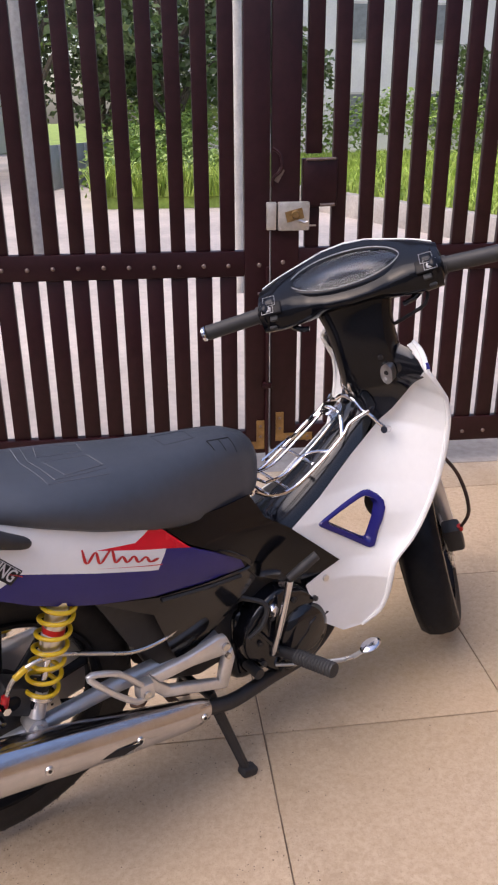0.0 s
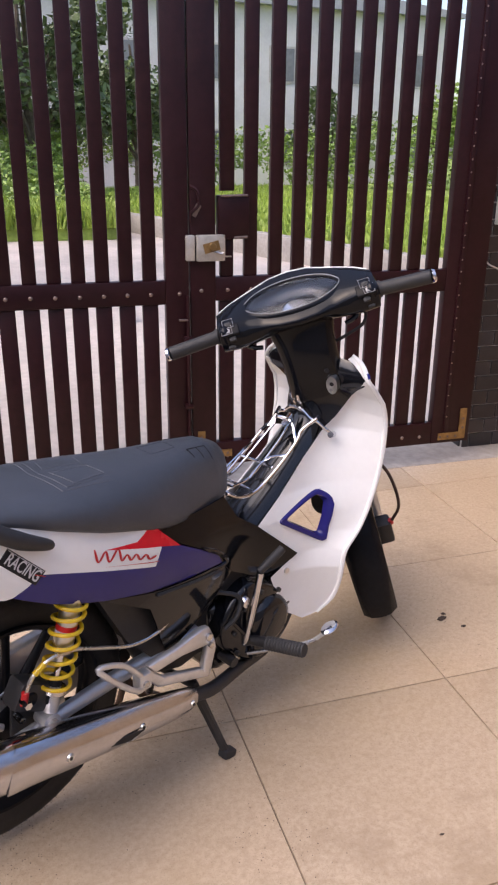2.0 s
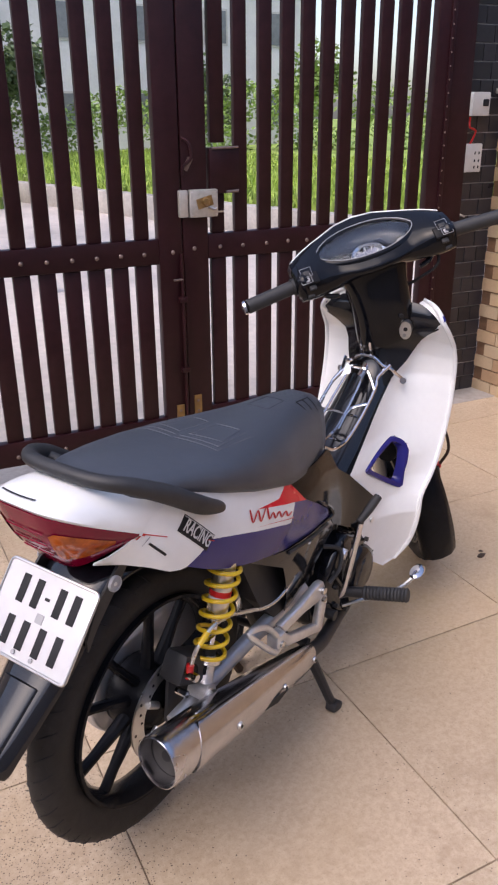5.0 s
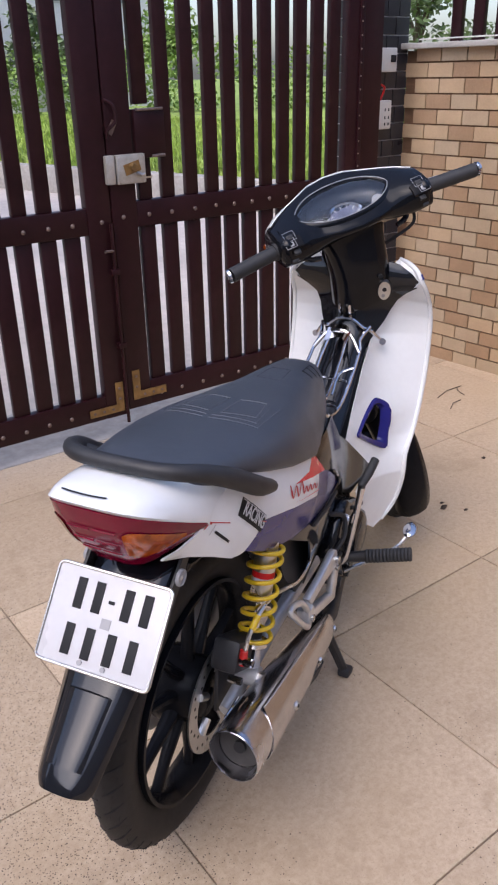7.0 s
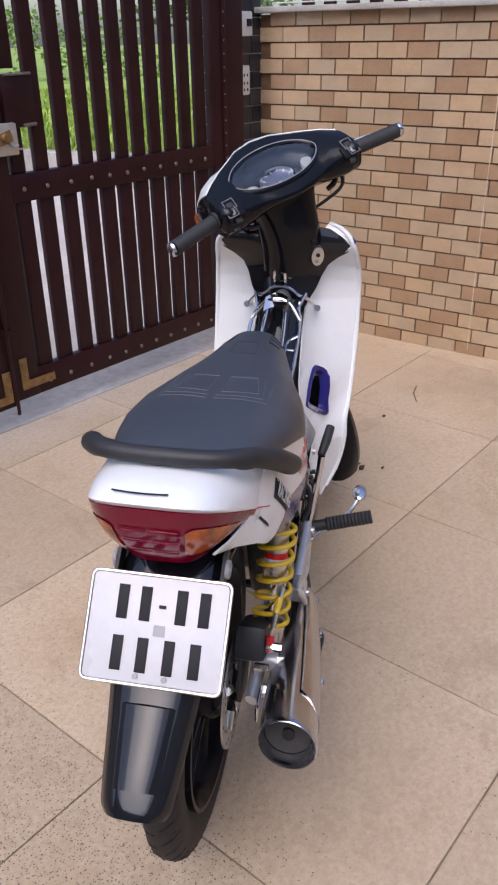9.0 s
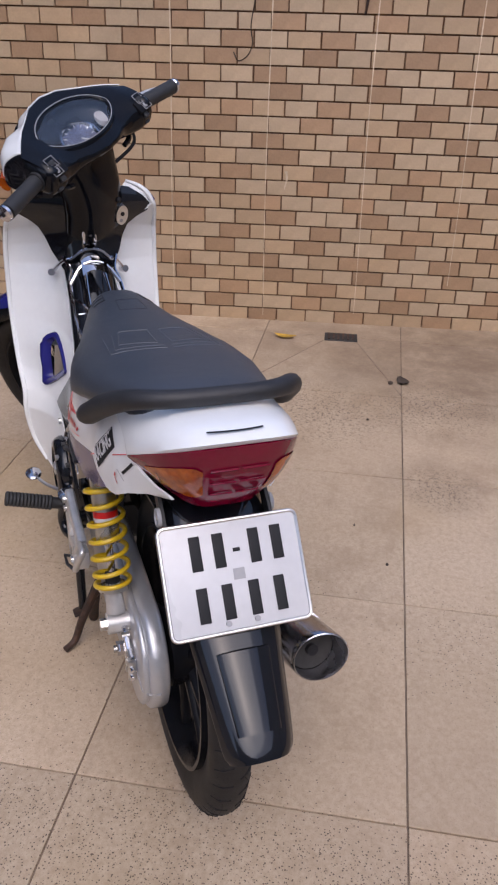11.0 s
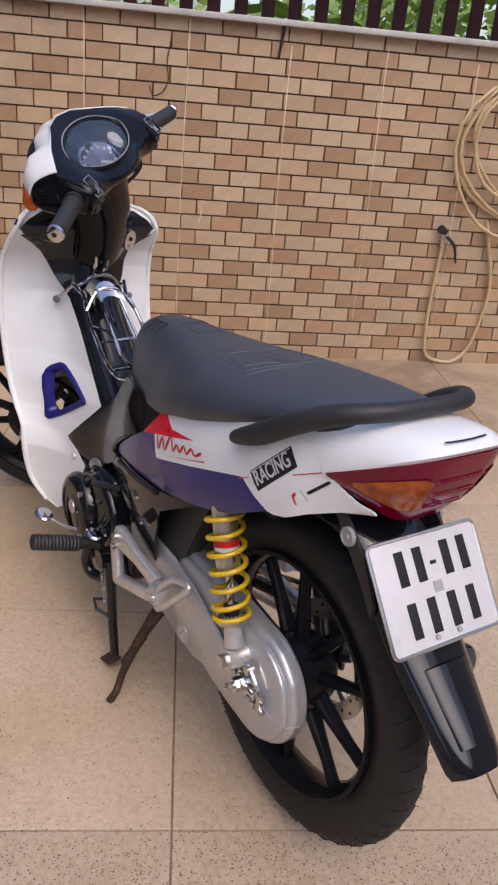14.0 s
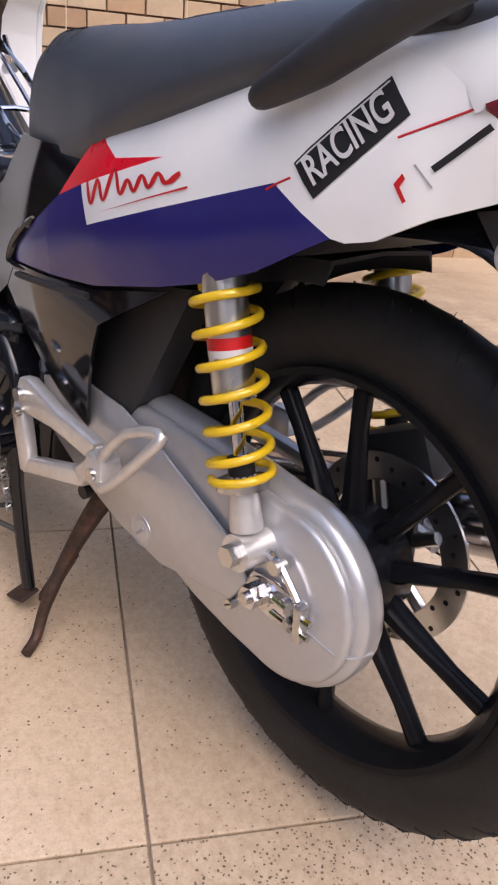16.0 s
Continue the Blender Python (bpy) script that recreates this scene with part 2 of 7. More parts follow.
    toward = math_node('ADD', math_node('MULTIPLY', ramp(sep.outputs[0], -2.50, -2.40, 2.2, 0.002), ramp(noise_node(9.0, 5.0, 0.7), 0.34, 0.58, 0.30, 1.0)), ramp(noise_node(1.6, 3.0), 0.64, 0.78, 0.0, 0.05))
    side_pits = math_node('MULTIPLY', ramp(sep.outputs[1], -1.75, -1.42, 0.0, 0.22), ramp(sep.outputs[0], -1.9, -1.55, 1.0, 0.12))
    toward = math_node('ADD', toward, math_node('MULTIPLY', side_pits, ramp(noise_node(6.0, 4.0, 0.7), 0.40, 0.62, 0.35, 1.0)))
    for cx_, cy_, rad_, amount in ((-0.72, -1.78, 0.34, 1.3), (-1.78, -1.86, 0.13, 0.4), (-0.60, -2.20, 0.28, 1.2), (-1.19, -2.20, 0.16, 1.8), (-1.90, -2.25, 0.25, 0.8), (-2.50, -1.80, 0.30, 0.9)):
        far = nt.nodes.new("ShaderNodeVectorMath")
        far.operation = 'DISTANCE'
        far.inputs[1].default_value = (cx_, cy_, 0)
        link(ge.outputs["Position"], far.inputs[0])
        toward = math_node('ADD', toward, math_node('MULTIPLY', ramp(far.outputs["Value"], 0.05, rad_, amount, 0.0), ramp(noise_node(7.0, 3.0), 0.35, 0.6, 0.0, 1.0)))
        if cx_ > -1.3:
            base = mix('MIX', math_node('MULTIPLY', ramp(far.outputs["Value"], rad_ * 0.2, rad_, 0.75, 0.0), ramp(noise_node(85, 2.0, 0.6), 0.55, 0.61, 0.0, 1.0)), base, (0.12, 0.080, 0.054))
    chosen = math_node('LESS_THAN', pick.outputs[0], math_node('MULTIPLY', toward, ramp(oi.outputs["Random"], 0, 1, 0.5, 1.2)))
    pits = math_node('MULTIPLY', math_node('MULTIPLY', near, chosen), 0.85)
    base = mix('MIX', pits, base, (0.075, 0.050, 0.034))
    link(base, b.inputs["Base Color"])
    link(ramp(noise_node(5), 0.3, 0.7, 0.42, 0.6), b.inputs["Roughness"])
    b.inputs["Specular IOR Level"].default_value = 0.35
    height = math_node('SUBTRACT', math_node('MULTIPLY', noise_node(90, 3.0), 0.5), pits)
    bp = nt.nodes.new("ShaderNodeBump")
    bp.inputs["Strength"].default_value, bp.inputs["Distance"].default_value = 0.35, 0.002
    link(height, bp.inputs["Height"])
    link(bp.outputs[0], b.inputs["Normal"])
    return m


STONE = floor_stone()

# ---- mesh helpers ----


def finish(name, bm, mat, smooth=True, angle=40):
    bmesh.ops.recalc_face_normals(bm, faces=bm.faces)
    me = bpy.data.meshes.new(name)
    if smooth:
        for f in bm.faces:
            f.smooth = True
        for e in bm.edges:
            if len(e.link_faces) == 2 and e.calc_face_angle(0) > radians(angle):
                e.smooth = False
    bm.to_mesh(me)
    bm.free()
    me.materials.append(mat)
    return me


def part(name, bm, mat, parent, label="", smooth=True, angle=40):
    ob = new(name, finish(name, bm, mat, smooth, angle))
    ob.parent = parent
    return tagged(ob, label)


def thing(name, bm, mat, label, category, group="", kind="", at=None, smooth=True, angle=40):
    ob = new(name, finish(name, bm, mat, smooth, angle))
    if at is not None:
        ob.matrix_world = at
    return tagged(ob, label, category, group, kind)


def empty(name, at, label, category, group="", kind=""):
    ob = new(name)
    ob.matrix_world = at
    return tagged(ob, label, category, group, kind)


def B():
    return bmesh.new()


def box(bm, c, s, m=None, bevel=0.0):
    r = bmesh.ops.create_cube(bm, size=1.0)["verts"]
    t = Matrix.Translation(c) @ (m if m is not None else Matrix()) @ Matrix.Diagonal((*s, 1))
    bmesh.ops.transform(bm, matrix=t, verts=r)
    if bevel:
        es = list({e for v in r for e in v.link_edges})
        bmesh.ops.bevel(bm, geom=es, offset=bevel, segments=2, profile=0.5, affect='EDGES')
    return bm


def boxed(c, s, m=None, bevel=0.0):
    return box(B(), c, s, m, bevel)


def curve_pts(pts, n=6, closed=False):
    """Catmull-Rom through the points."""
    p = [Vector(q) for q in pts]
    out = []
    k = len(p)
    for i in range(k if closed else k - 1):
        a = p[(i - 1) % k] if closed or i > 0 else p[0] * 2 - p[1]
        b, c = p[i], p[(i + 1) % k]
        d = p[(i + 2) % k] if closed or i + 2 < k else p[-1] * 2 - p[-2]
        for j in range(n):
            t = j / n
            out.append(0.5 * ((2 * b) + (c - a) * t + (2 * a - 5 * b + 4 * c - d) * t * t + (3 * b - a - 3 * c + d) * t ** 3))
    if not closed:
        out.append(p[-1])
    return out


def loft(bm, rings, caps=True, wrap=False):
    vs = [[bm.verts.new(p) for p in r] for r in rings]
    n = len(vs[0])
    for a, b in zip(vs, vs[1:] + ([vs[0]] if wrap else [])):
        for i in range(n):
            bm.faces.new((a[i], a[(i + 1) % n], b[(i + 1) % n], b[i]))
    if caps and not wrap:
        bm.faces.new(vs[0])
        bm.faces.new(vs[-1])
    return bm


def sheet(bm, rows):
    vs = [[bm.verts.new(p) for p in r] for r in rows]
    for a, b in zip(vs, vs[1:]):
        for i in range(len(a) - 1):
            bm.faces.new((a[i], a[i + 1], b[i + 1], b[i]))
    return bm


def tube(bm, pts, r, n=8, closed=False, smooth=0, flat=1.0):
    """A pipe along the points; r is one radius or one for each point."""
    rs = r if isinstance(r, (list, tuple)) else [r] * len(pts)
    if smooth:
        line = curve_pts([(*Vector(p),) for p in pts], smooth, closed)
        k = len(line)
        rr = np.interp(np.linspace(0, len(rs) - 1, k), range(len(rs)), rs) if not closed else [rs[0]] * k
    else:
        line, rr = [Vector(p) for p in pts], rs
    k = len(line)
    rings = []
    side = None
    for i, p in enumerate(line):
        a = line[(i - 1) % k] if closed or i else p
        b = line[(i + 1) % k] if closed or i < k - 1 else p
        d = (b - a).normalized()
        if side is None:
            side = d.orthogonal().normalized()
        side = (side - d * side.dot(d)).normalized()
        up = d.cross(side)
        rings.append([p + (side * math.cos(2 * math.pi * j / n) + up * math.sin(2 * math.pi * j / n) * flat) * rr[i] for j in range(n)])
    return loft(bm, rings, wrap=closed)


def rod(bm, a, b, r0, r1=None, n=14):
    return tube(bm, [a, b], [r0, r0 if r1 is None else r1], n)


def revolve(bm, profile, centre, axis='y', n=48, closed=True):
    """Turns (radius, height) pairs round an axis through the centre."""
    c = Vector(centre)
    rings = []
    for i in range(n):
        a = 2 * math.pi * i / n
        ring = []
        for r, h in profile:
            u, v = r * math.cos(a), r * math.sin(a)
            ring.append(c + (Vector((u, h, v)) if axis == 'y' else Vector((u, v, h)) if axis == 'z' else Vector((h, u, v))))
        rings.append(ring)
    vs = [[bm.verts.new(p) for p in r] for r in rings]
    m = len(profile)
    for i in range(n):
        a, b = vs[i], vs[(i + 1) % n]
        for j in range(m if closed else m - 1):
            bm.faces.new((a[j], a[(j + 1) % m], b[(j + 1) % m], b[j]))
    return bm


def slab(bm, outline, y0, y1, m=None, bevel=0.0):
    """An (x, z) outline drawn out from y0 to y1."""
    a = [bm.verts.new((x, y0, z)) for x, z in outline]
    f = bm.faces.new(a)
    r = bmesh.ops.extrude_face_region(bm, geom=[f])
    top = [g for g in r["geom"] if isinstance(g, bmesh.types.BMVert)]
    bmesh.ops.translate(bm, vec=(0, y1 - y0, 0), verts=top)
    if bevel:
        es = [e for e in {e for v in a + top for e in v.link_edges}]
        bmesh.ops.bevel(bm, geom=es, offset=bevel, segments=2, profile=0.5, affect='EDGES')
    if m is not None:
        bmesh.ops.transform(bm, matrix=m, verts=bm.verts)
    return bm


def patch(outline, surface, holes=(), step=0.02, thick=0.0, lift=0.0):
    """A panel: an (x, z) outline laid on y = surface(x, z), lifted outwards and given thickness inwards."""
    bm = B()
    edges = []
    for loop in (outline, *holes):
        vs = [bm.verts.new((x, 0, z)) for x, z in loop]
        edges += [bm.edges.new((vs[i], vs[(i + 1) % len(vs)])) for i in range(len(vs))]
    bmesh.ops.triangle_fill(bm, use_beauty=True, edges=edges, normal=(0, -1, 0))
    for axis in (0, 2):
        lo, hi = min(v.co[axis] for v in bm.verts), max(v.co[axis] for v in bm.verts)
        q = math.floor(lo / step) * step + step
        while q < hi:
            no = (1, 0, 0) if axis == 0 else (0, 0, 1)
            bmesh.ops.bisect_plane(bm, geom=bm.verts[:] + bm.edges[:] + bm.faces[:], dist=1e-6, plane_co=(q if axis == 0 else 0, 0, q if axis else 0), plane_no=no)
            q += step
    bmesh.ops.dissolve_degenerate(bm, dist=1e-5, edges=bm.edges[:])
    sign = 1.0
    for v in bm.verts:
        y = surface(v.co.x, v.co.z)
        sign = 1.0 if y > 0 else -1.0
        v.co.y = y + sign * lift
    if thick:
        r = bmesh.ops.extrude_face_region(bm, geom=bm.faces[:])
        bmesh.ops.translate(bm, vec=(0, -sign * thick, 0), verts=[g for g in r["geom"] if isinstance(g, bmesh.types.BMVert)])
    return bm


def moved(bm, m):
    bmesh.ops.transform(bm, matrix=m, verts=bm.verts)
    return bm

# ---- the yard ----
SKEW = math.atan(0.0945)          # the brick wall runs this much off the gate's square
WALL_TOP = 1.430
WALL_X = 0.116
rng = random.Random(4)


def wall_at(s, out, z):
    """A place on the brick wall: s metres from the corner, out into the yard, z up."""
    ca, sa = math.cos(SKEW), math.sin(SKEW)
    return Vector((WALL_X + s * sa - out * ca, -s * ca - out * sa, z))


def on_wall(s, out, z):
    """A place on the brick wall in units of its courses, 2.5 per cent off the metre along and 4.8 up."""
    return wall_at(0.035 + 1.0255 * s, out, 1.048 * z)


WALLROT = Matrix.Rotation(SKEW, 4, 'Z')

ground = thing("ground", boxed((-2, 0, -0.09), (300, 300, 0.1)), GRASSGROUND, "open grassy land round the yard", "ground", kind="structure", smooth=False)
floor = thing("floor", boxed((-3.6, -3.0, -0.0215), (9.6, 6.55, 0.031)), JOINT, "cream stone tile floor with dark joints", "floor", kind="structure", smooth=False)
# brick wall: grout core and cap; tiles follow at the end of the file
bm = B()
box(bm, (0, 0, 0), (1, 1, 1))
wall_east = thing("wall_east", bm, GROUT, "low wall clad in tan brick tiles with brown grout", "wall", kind="structure", smooth=False,
                  at=Matrix.Translation(wall_at(3.3, -0.106, WALL_TOP / 2 - 0.02)) @ WALLROT @ Matrix.Diagonal((0.2, 7.0, WALL_TOP + 0.03, 1)))
bm = boxed((0, 0, 0), (0.27, 7.0, 0.024), bevel=0.004)
part("wall_cap", bm, CAPSTONE, None, "")
cap = bpy.data.objects["wall_cap"]
cap.matrix_world = Matrix.Translation(wall_at(3.3, -0.085, WALL_TOP + 0.014)) @ WALLROT
tagged(cap, "grey cement capping along the brick wall", "trim", kind="structure")
# dark tiled pier beside the gate
pier = thing("wall_pier", boxed((-0.03, 0.30, 1.2), (0.26, 0.2, 2.4)), PALEGROUT, "gate pier clad in dark tiles with pale joints", "wall", kind="structure", smooth=False)
# plain walls that close the yard behind the camera
thing("wall_south", boxed((-3.6, -6.35, 1.7), (9.8, 0.2, 3.4)), YARDPLASTER, "plain plastered house wall closing the yard", "wall", kind="structure", smooth=False)
thing("wall_west", boxed((-8.45, -3.0, 1.7), (0.2, 6.9, 3.4)), YARDPLASTER, "plain plastered wall closing the yard", "wall", kind="structure", smooth=False)

thing("wall_north", boxed((-6.05, 0.04, 0.68), (4.66, 0.16, 1.38)), YARDPLASTER, "plain plastered wall beside the gate", "wall", kind="structure", smooth=False)

# ---- gate ----
SEAM = -1.587
GATE_LIFT = Matrix.Translation((0, 0, 0.0705)) @ Matrix.Diagonal((1.003, 1, 0.9873, 1))
gate_left = empty("metal_gate", Matrix.Translation((SEAM, 0.0, 0)) @ GATE_LIFT, "closed dark maroon gate leaf with upright wooden-look slats and riveted rails", "gate", "gate leaves")
gate_right = empty("metal_gate", Matrix.Translation((SEAM, 0.0, 0)) @ pose(0, 0, 0, 0, 0, 0.3) @ GATE_LIFT, "closed dark maroon gate leaf with slats, latch box and riveted rails", "gate", "gate leaves")
D = 0.045       # depth of the frame
GATE_H = 2.45


def leaf(parent, sign, width, stile, lo, rail, centres, barw, edge):
    """One leaf: stiles, three rails, slats above and below the middle rail, rivets."""
    def X(a):
        return sign * a
    part("stile", boxed((X(0.003 + stile / 2), D / 2, (GATE_H + lo[0]) / 2), (stile, D, GATE_H - lo[0]), bevel=0.004), GATEPAINT, parent)
    part("stile", boxed((X(width - edge / 2), D / 2, (GATE_H + lo[0]) / 2), (edge, D, GATE_H - lo[0]), bevel=0.004), GATEPAINT, parent)
    inner = (X(0.003 + stile), X(width - edge))
    cx, w = sum(inner) / 2, abs(inner[1] - inner[0])
    part("bottom_rail", boxed((cx, D / 2, (lo[0] + lo[1]) / 2), (w, D - 0.004, lo[1] - lo[0]), bevel=0.004), GATEPAINT, parent)
    part("middle_rail", boxed((cx, D / 2, (rail[0] + rail[1]) / 2), (w, D - 0.004, rail[1] - rail[0]), bevel=0.004), GATEPAINT, parent)
    part("top_rail", boxed((cx, D / 2, GATE_H - 0.06), (w, D - 0.004, 0.12), bevel=0.004), GATEPAINT, parent)
    up = boxed((0, 0, 0), (barw, 0.026, GATE_H - 0.12 - rail[1]), bevel=0.003)
    low = boxed((0, 0, 0), (barw + 0.008, 0.026, rail[0] - lo[1]), bevel=0.003)
    me_up, me_low = finish("slat", up, GATEPAINT), finish("slat", low, GATEPAINT)
    for i, cx_ in enumerate(centres):
        x = X(cx_)
        for me, z in ((me_up, (GATE_H - 0.12 + rail[1]) / 2), (me_low, (rail[0] + lo[1]) / 2)):
            if me is me_up and sign > 0 and i == 0:
                continue
            s = new("slat", me)
            s.parent, s.location = parent, (x, D / 2 + 0.003, z)
    dome = B()
    bmesh.ops.create_uvsphere(dome, u_segments=8, v_segments=6, radius=0.0085)
    moved(dome, Matrix.Diagonal((1, 0.6, 1, 1)))
    me_r = finish("rivet", dome, RIVET)
    for z in ((rail[0] + rail[1]) / 2 - 0.004, (lo[0] + lo[1]) / 2 - 0.01):
        for cx_ in (stile * 0.45, *centres):
            r = new("rivet", me_r)
            x = X(cx_)
            r.parent, r.location = parent, (x, -0.001, z + rng.uniform(-0.002, 0.002))


leaf(gate_left, -1, 2.10, 0.094, (0.03, 0.128), (0.763, 0.858), [0.157 + 0.0915 * k for k in range(20)], 0.054, 0.11)
leaf(gate_right, 1, 1.335, 0.103, (0.045, 0.150), (0.770, 0.866), [0.155, 0.2535, 0.359] + [0.4565 + 0.0886 * k for k in range(8)], 0.054, 0.197)
part("slat", boxed((0.155, D / 2 + 0.003, 0.941), (0.054, 0.026, 0.148), bevel=0.003), GATEPAINT, gate_right)
# slat of the right leaf above the latch box, cut short
part("slat", boxed((0.157, D / 2 + 0.003, 1.79), (0.058, 0.026, 1.20 - 0.02), bevel=0.003), GATEPAINT, gate_right)
latch = part("latch_box", boxed((0.178, 0.018, 1.10), (0.125, 0.05, 0.168), bevel=0.004), GATEPAINT, gate_right, "maroon steel latch box with scratched edges")
part("latch_hinge", rod(B(), (0.125, -0.010, 1.182), (0.232, -0.010, 1.184), 0.005, n=8), RIVET, latch)
part("latch_hinge", rod(B(), (0.180, -0.010, 1.022), (0.232, -0.010, 1.024), 0.006, n=8), RIVET, latch)
# slim riveted cover strip on the hinge stile of the right leaf
part("edge_strip", boxed((1.208, -0.004, 1.25), (0.024, 0.008, 2.3), bevel=0.002), GATEPAINT, gate_right)
dome = B()
bmesh.ops.create_uvsphere(dome, u_segments=6, v_segments=4, radius=0.004)
me_s = finish("screw", dome, RIVET)
for i in range(42):
    s = new("screw", me_s)
    s.parent, s.location = gate_right, (1.208 - 0.004, -0.0085, 0.18 + i * 0.052)
# brass corner brackets: one per lower corner
def bracket(parent, x, z, sx, long=0.15, tall=0.125, w=0.032):
    bm = B()
    pts = [(0, 0), (long, 0), (long, w), (w, w), (w, tall), (0, tall)]
    slab(bm, [(x + sx * a, z + b) for a, b in pts], -0.006, -0.001)
    o = part("corner_bracket", bm, BRASS, parent, "worn brass corner bracket", smooth=False)
    for a, b in ((0.016, 0.1), (0.016, 0.055), (0.05, 0.016), (0.09, 0.016), (0.13, 0.016)):
        part("screw", revolve(B(), [(0.0001, -0.010), (0.005, -0.009), (0.006, -0.006)], (x + sx * a, 0, z + b), 'y', 8, closed=False), RIVET, o)


bracket(gate_left, -0.022, 0.052, -1)
bracket(gate_right, 0.024, 0.085, 1)
bracket(gate_right, 1.312, 0.062, -1, 0.14, 0.15, 0.034)
# bolt rod along the seam, lower half
drop = part("drop_bolt", rod(B(), (-0.012, -0.012, 0.0), (-0.012, -0.012, 0.80), 0.007, n=8), GATEPAINT, gate_left)
for z in (0.33, 0.62):
    part("bolt_guide", boxed((-0.012, -0.010, z), (0.034, 0.024, 0.022), bevel=0.003), GATEPAINT, drop)
part("bolt_handle", rod(B(), (-0.012, -0.014, 0.70), (-0.050, -0.022, 0.702), 0.005, n=8), RIVET, drop)
# hasp ring and scratches by the seam
part("hasp", tube(B(), [(0.004, -0.006, 1.22), (0.03, -0.02, 1.20), (0.035, -0.022, 1.15), (0.008, -0.01, 1.12), (0.004, -0.006, 1.09)], 0.006, 6, smooth=4), GATEPAINT, gate_right)
part("scratch", boxed((0.028, -0.0032, 1.128), (0.022, 0.0012, 0.05), Matrix.Rotation(0.5, 4, 'Y')), RIVET, gate_right, "pale paint scratch")
# rim lock
lock = empty("rim_lock", Matrix.Translation((SEAM, -0.002, 0)) @ GATE_LIFT, "grey steel rim lock with brass cylinder, screwed to the gate", "lock")
part("lock_case", boxed((0.081, -0.014, 0.985), (0.115, 0.026, 0.102), bevel=0.005), LOCKSTEEL, lock)
part("strike", boxed((0.0, -0.012, 0.986), (0.036, 0.022, 0.100), bevel=0.005), LOCKSTEEL, lock, "grey steel strike box")
bm = revolve(B(), [(0.0001, -0.045), (0.012, -0.044), (0.014, -0.040), (0.016, -0.026)], (0.085, 0, 0.992), 'y', 16, closed=False)
part("lock_cylinder", bm, BRASS, lock, "brass key cylinder")
part("lock_plate", boxed((0.083, -0.0285, 0.990), (0.064, 0.003, 0.038), Matrix.Rotation(-0.25, 4, 'Y')), BRASS, lock)
part("lock_lever", tube(B(), [(0.098, -0.032, 0.972), (0.118, -0.034, 0.962), (0.13, -0.034, 0.966)], 0.005, 6), STEEL, lock)
part("key", boxed((0.150, -0.026, 0.952), (0.025, 0.004, 0.006)), STEEL, lock)
for a, b in ((0.032, 0.942), (0.13, 0.942), (0.032, 1.028), (0.13, 1.028)):
    part("screw", revolve(B(), [(0.0001, -0.0295), (0.003, -0.029), (0.004, -0.027)], (a, 0, b), 'y', 8, closed=False), STEEL, lock)

# ---- pier fittings ----
PY = 0.197
switch = empty("switch_box", Matrix.Translation((-0.066, PY, 1.388)), "white plastic breaker box on the dark pier", "switch")
part("case", boxed((0, -0.025, 0), (0.10, 0.05, 0.10), bevel=0.006), PVC, switch)
part("rocker", boxed((0.022, -0.053, 0.005), (0.028, 0.012, 0.03), bevel=0.003), INK, switch)
socket = empty("power_socket", Matrix.Translation((-0.070, PY, 1.157)), "white plastic double power socket on the dark pier", "socket")
part("case", boxed((0, -0.018, 0), (0.095, 0.036, 0.125), bevel=0.006), PVC, socket)
for dx in (0.005, 0.028):
    for dz in (-0.04, -0.012, 0.022):
        part("slot", boxed((dx, -0.0365, dz), (0.006, 0.003, 0.012)), INK, socket)
thing("power_cable", tube(B(), [(-0.119, PY - 0.02, 2.372), (-0.139, PY - 0.01, 1.672), (-0.154, PY - 0.02, 1.372), (-0.174, PY - 0.02, 1.172), (-0.174, PY - 0.02, 1.022), (-0.149, PY - 0.02, 0.932), (-0.079, PY - 0.02, 0.892)], 0.004, 6, smooth=6), PVC,
      "white power cable hanging down the pier", "cable")
thing("power_cable", tube(B(), [(-0.099, PY - 0.02, 1.332), (-0.109, PY - 0.035, 1.292), (-0.069, PY - 0.03, 1.272), (-0.089, PY - 0.02, 1.212)], 0.005, 6, smooth=6), SMALLRED,
      "short tangled wires between the switch box and socket", "cable")

# ---- fittings on the brick wall ----
def coil():
    obs = []
    for k, (cs, cz, rx, rz, out) in enumerate([(2.93, 0.99, 0.40, 0.335, 0.02), (2.91, 0.985, 0.365, 0.31, 0.034), (2.93, 1.02, 0.34, 0.27, 0.048), (2.90, 0.95, 0.40, 0.34, 0.06), (2.93, 1.0, 0.36, 0.24, 0.07)]):
        obs.append([(cs + rx * math.cos(a) + 0.02 * math.sin(3 * a + k), out + 0.01 * math.sin(2 * a + k), cz + rz * math.sin(a) + 0.015 * math.sin(2 * a + k)) for a in np.linspace(math.pi / 2, math.pi / 2 + 2 * math.pi, 26)])
    return obs


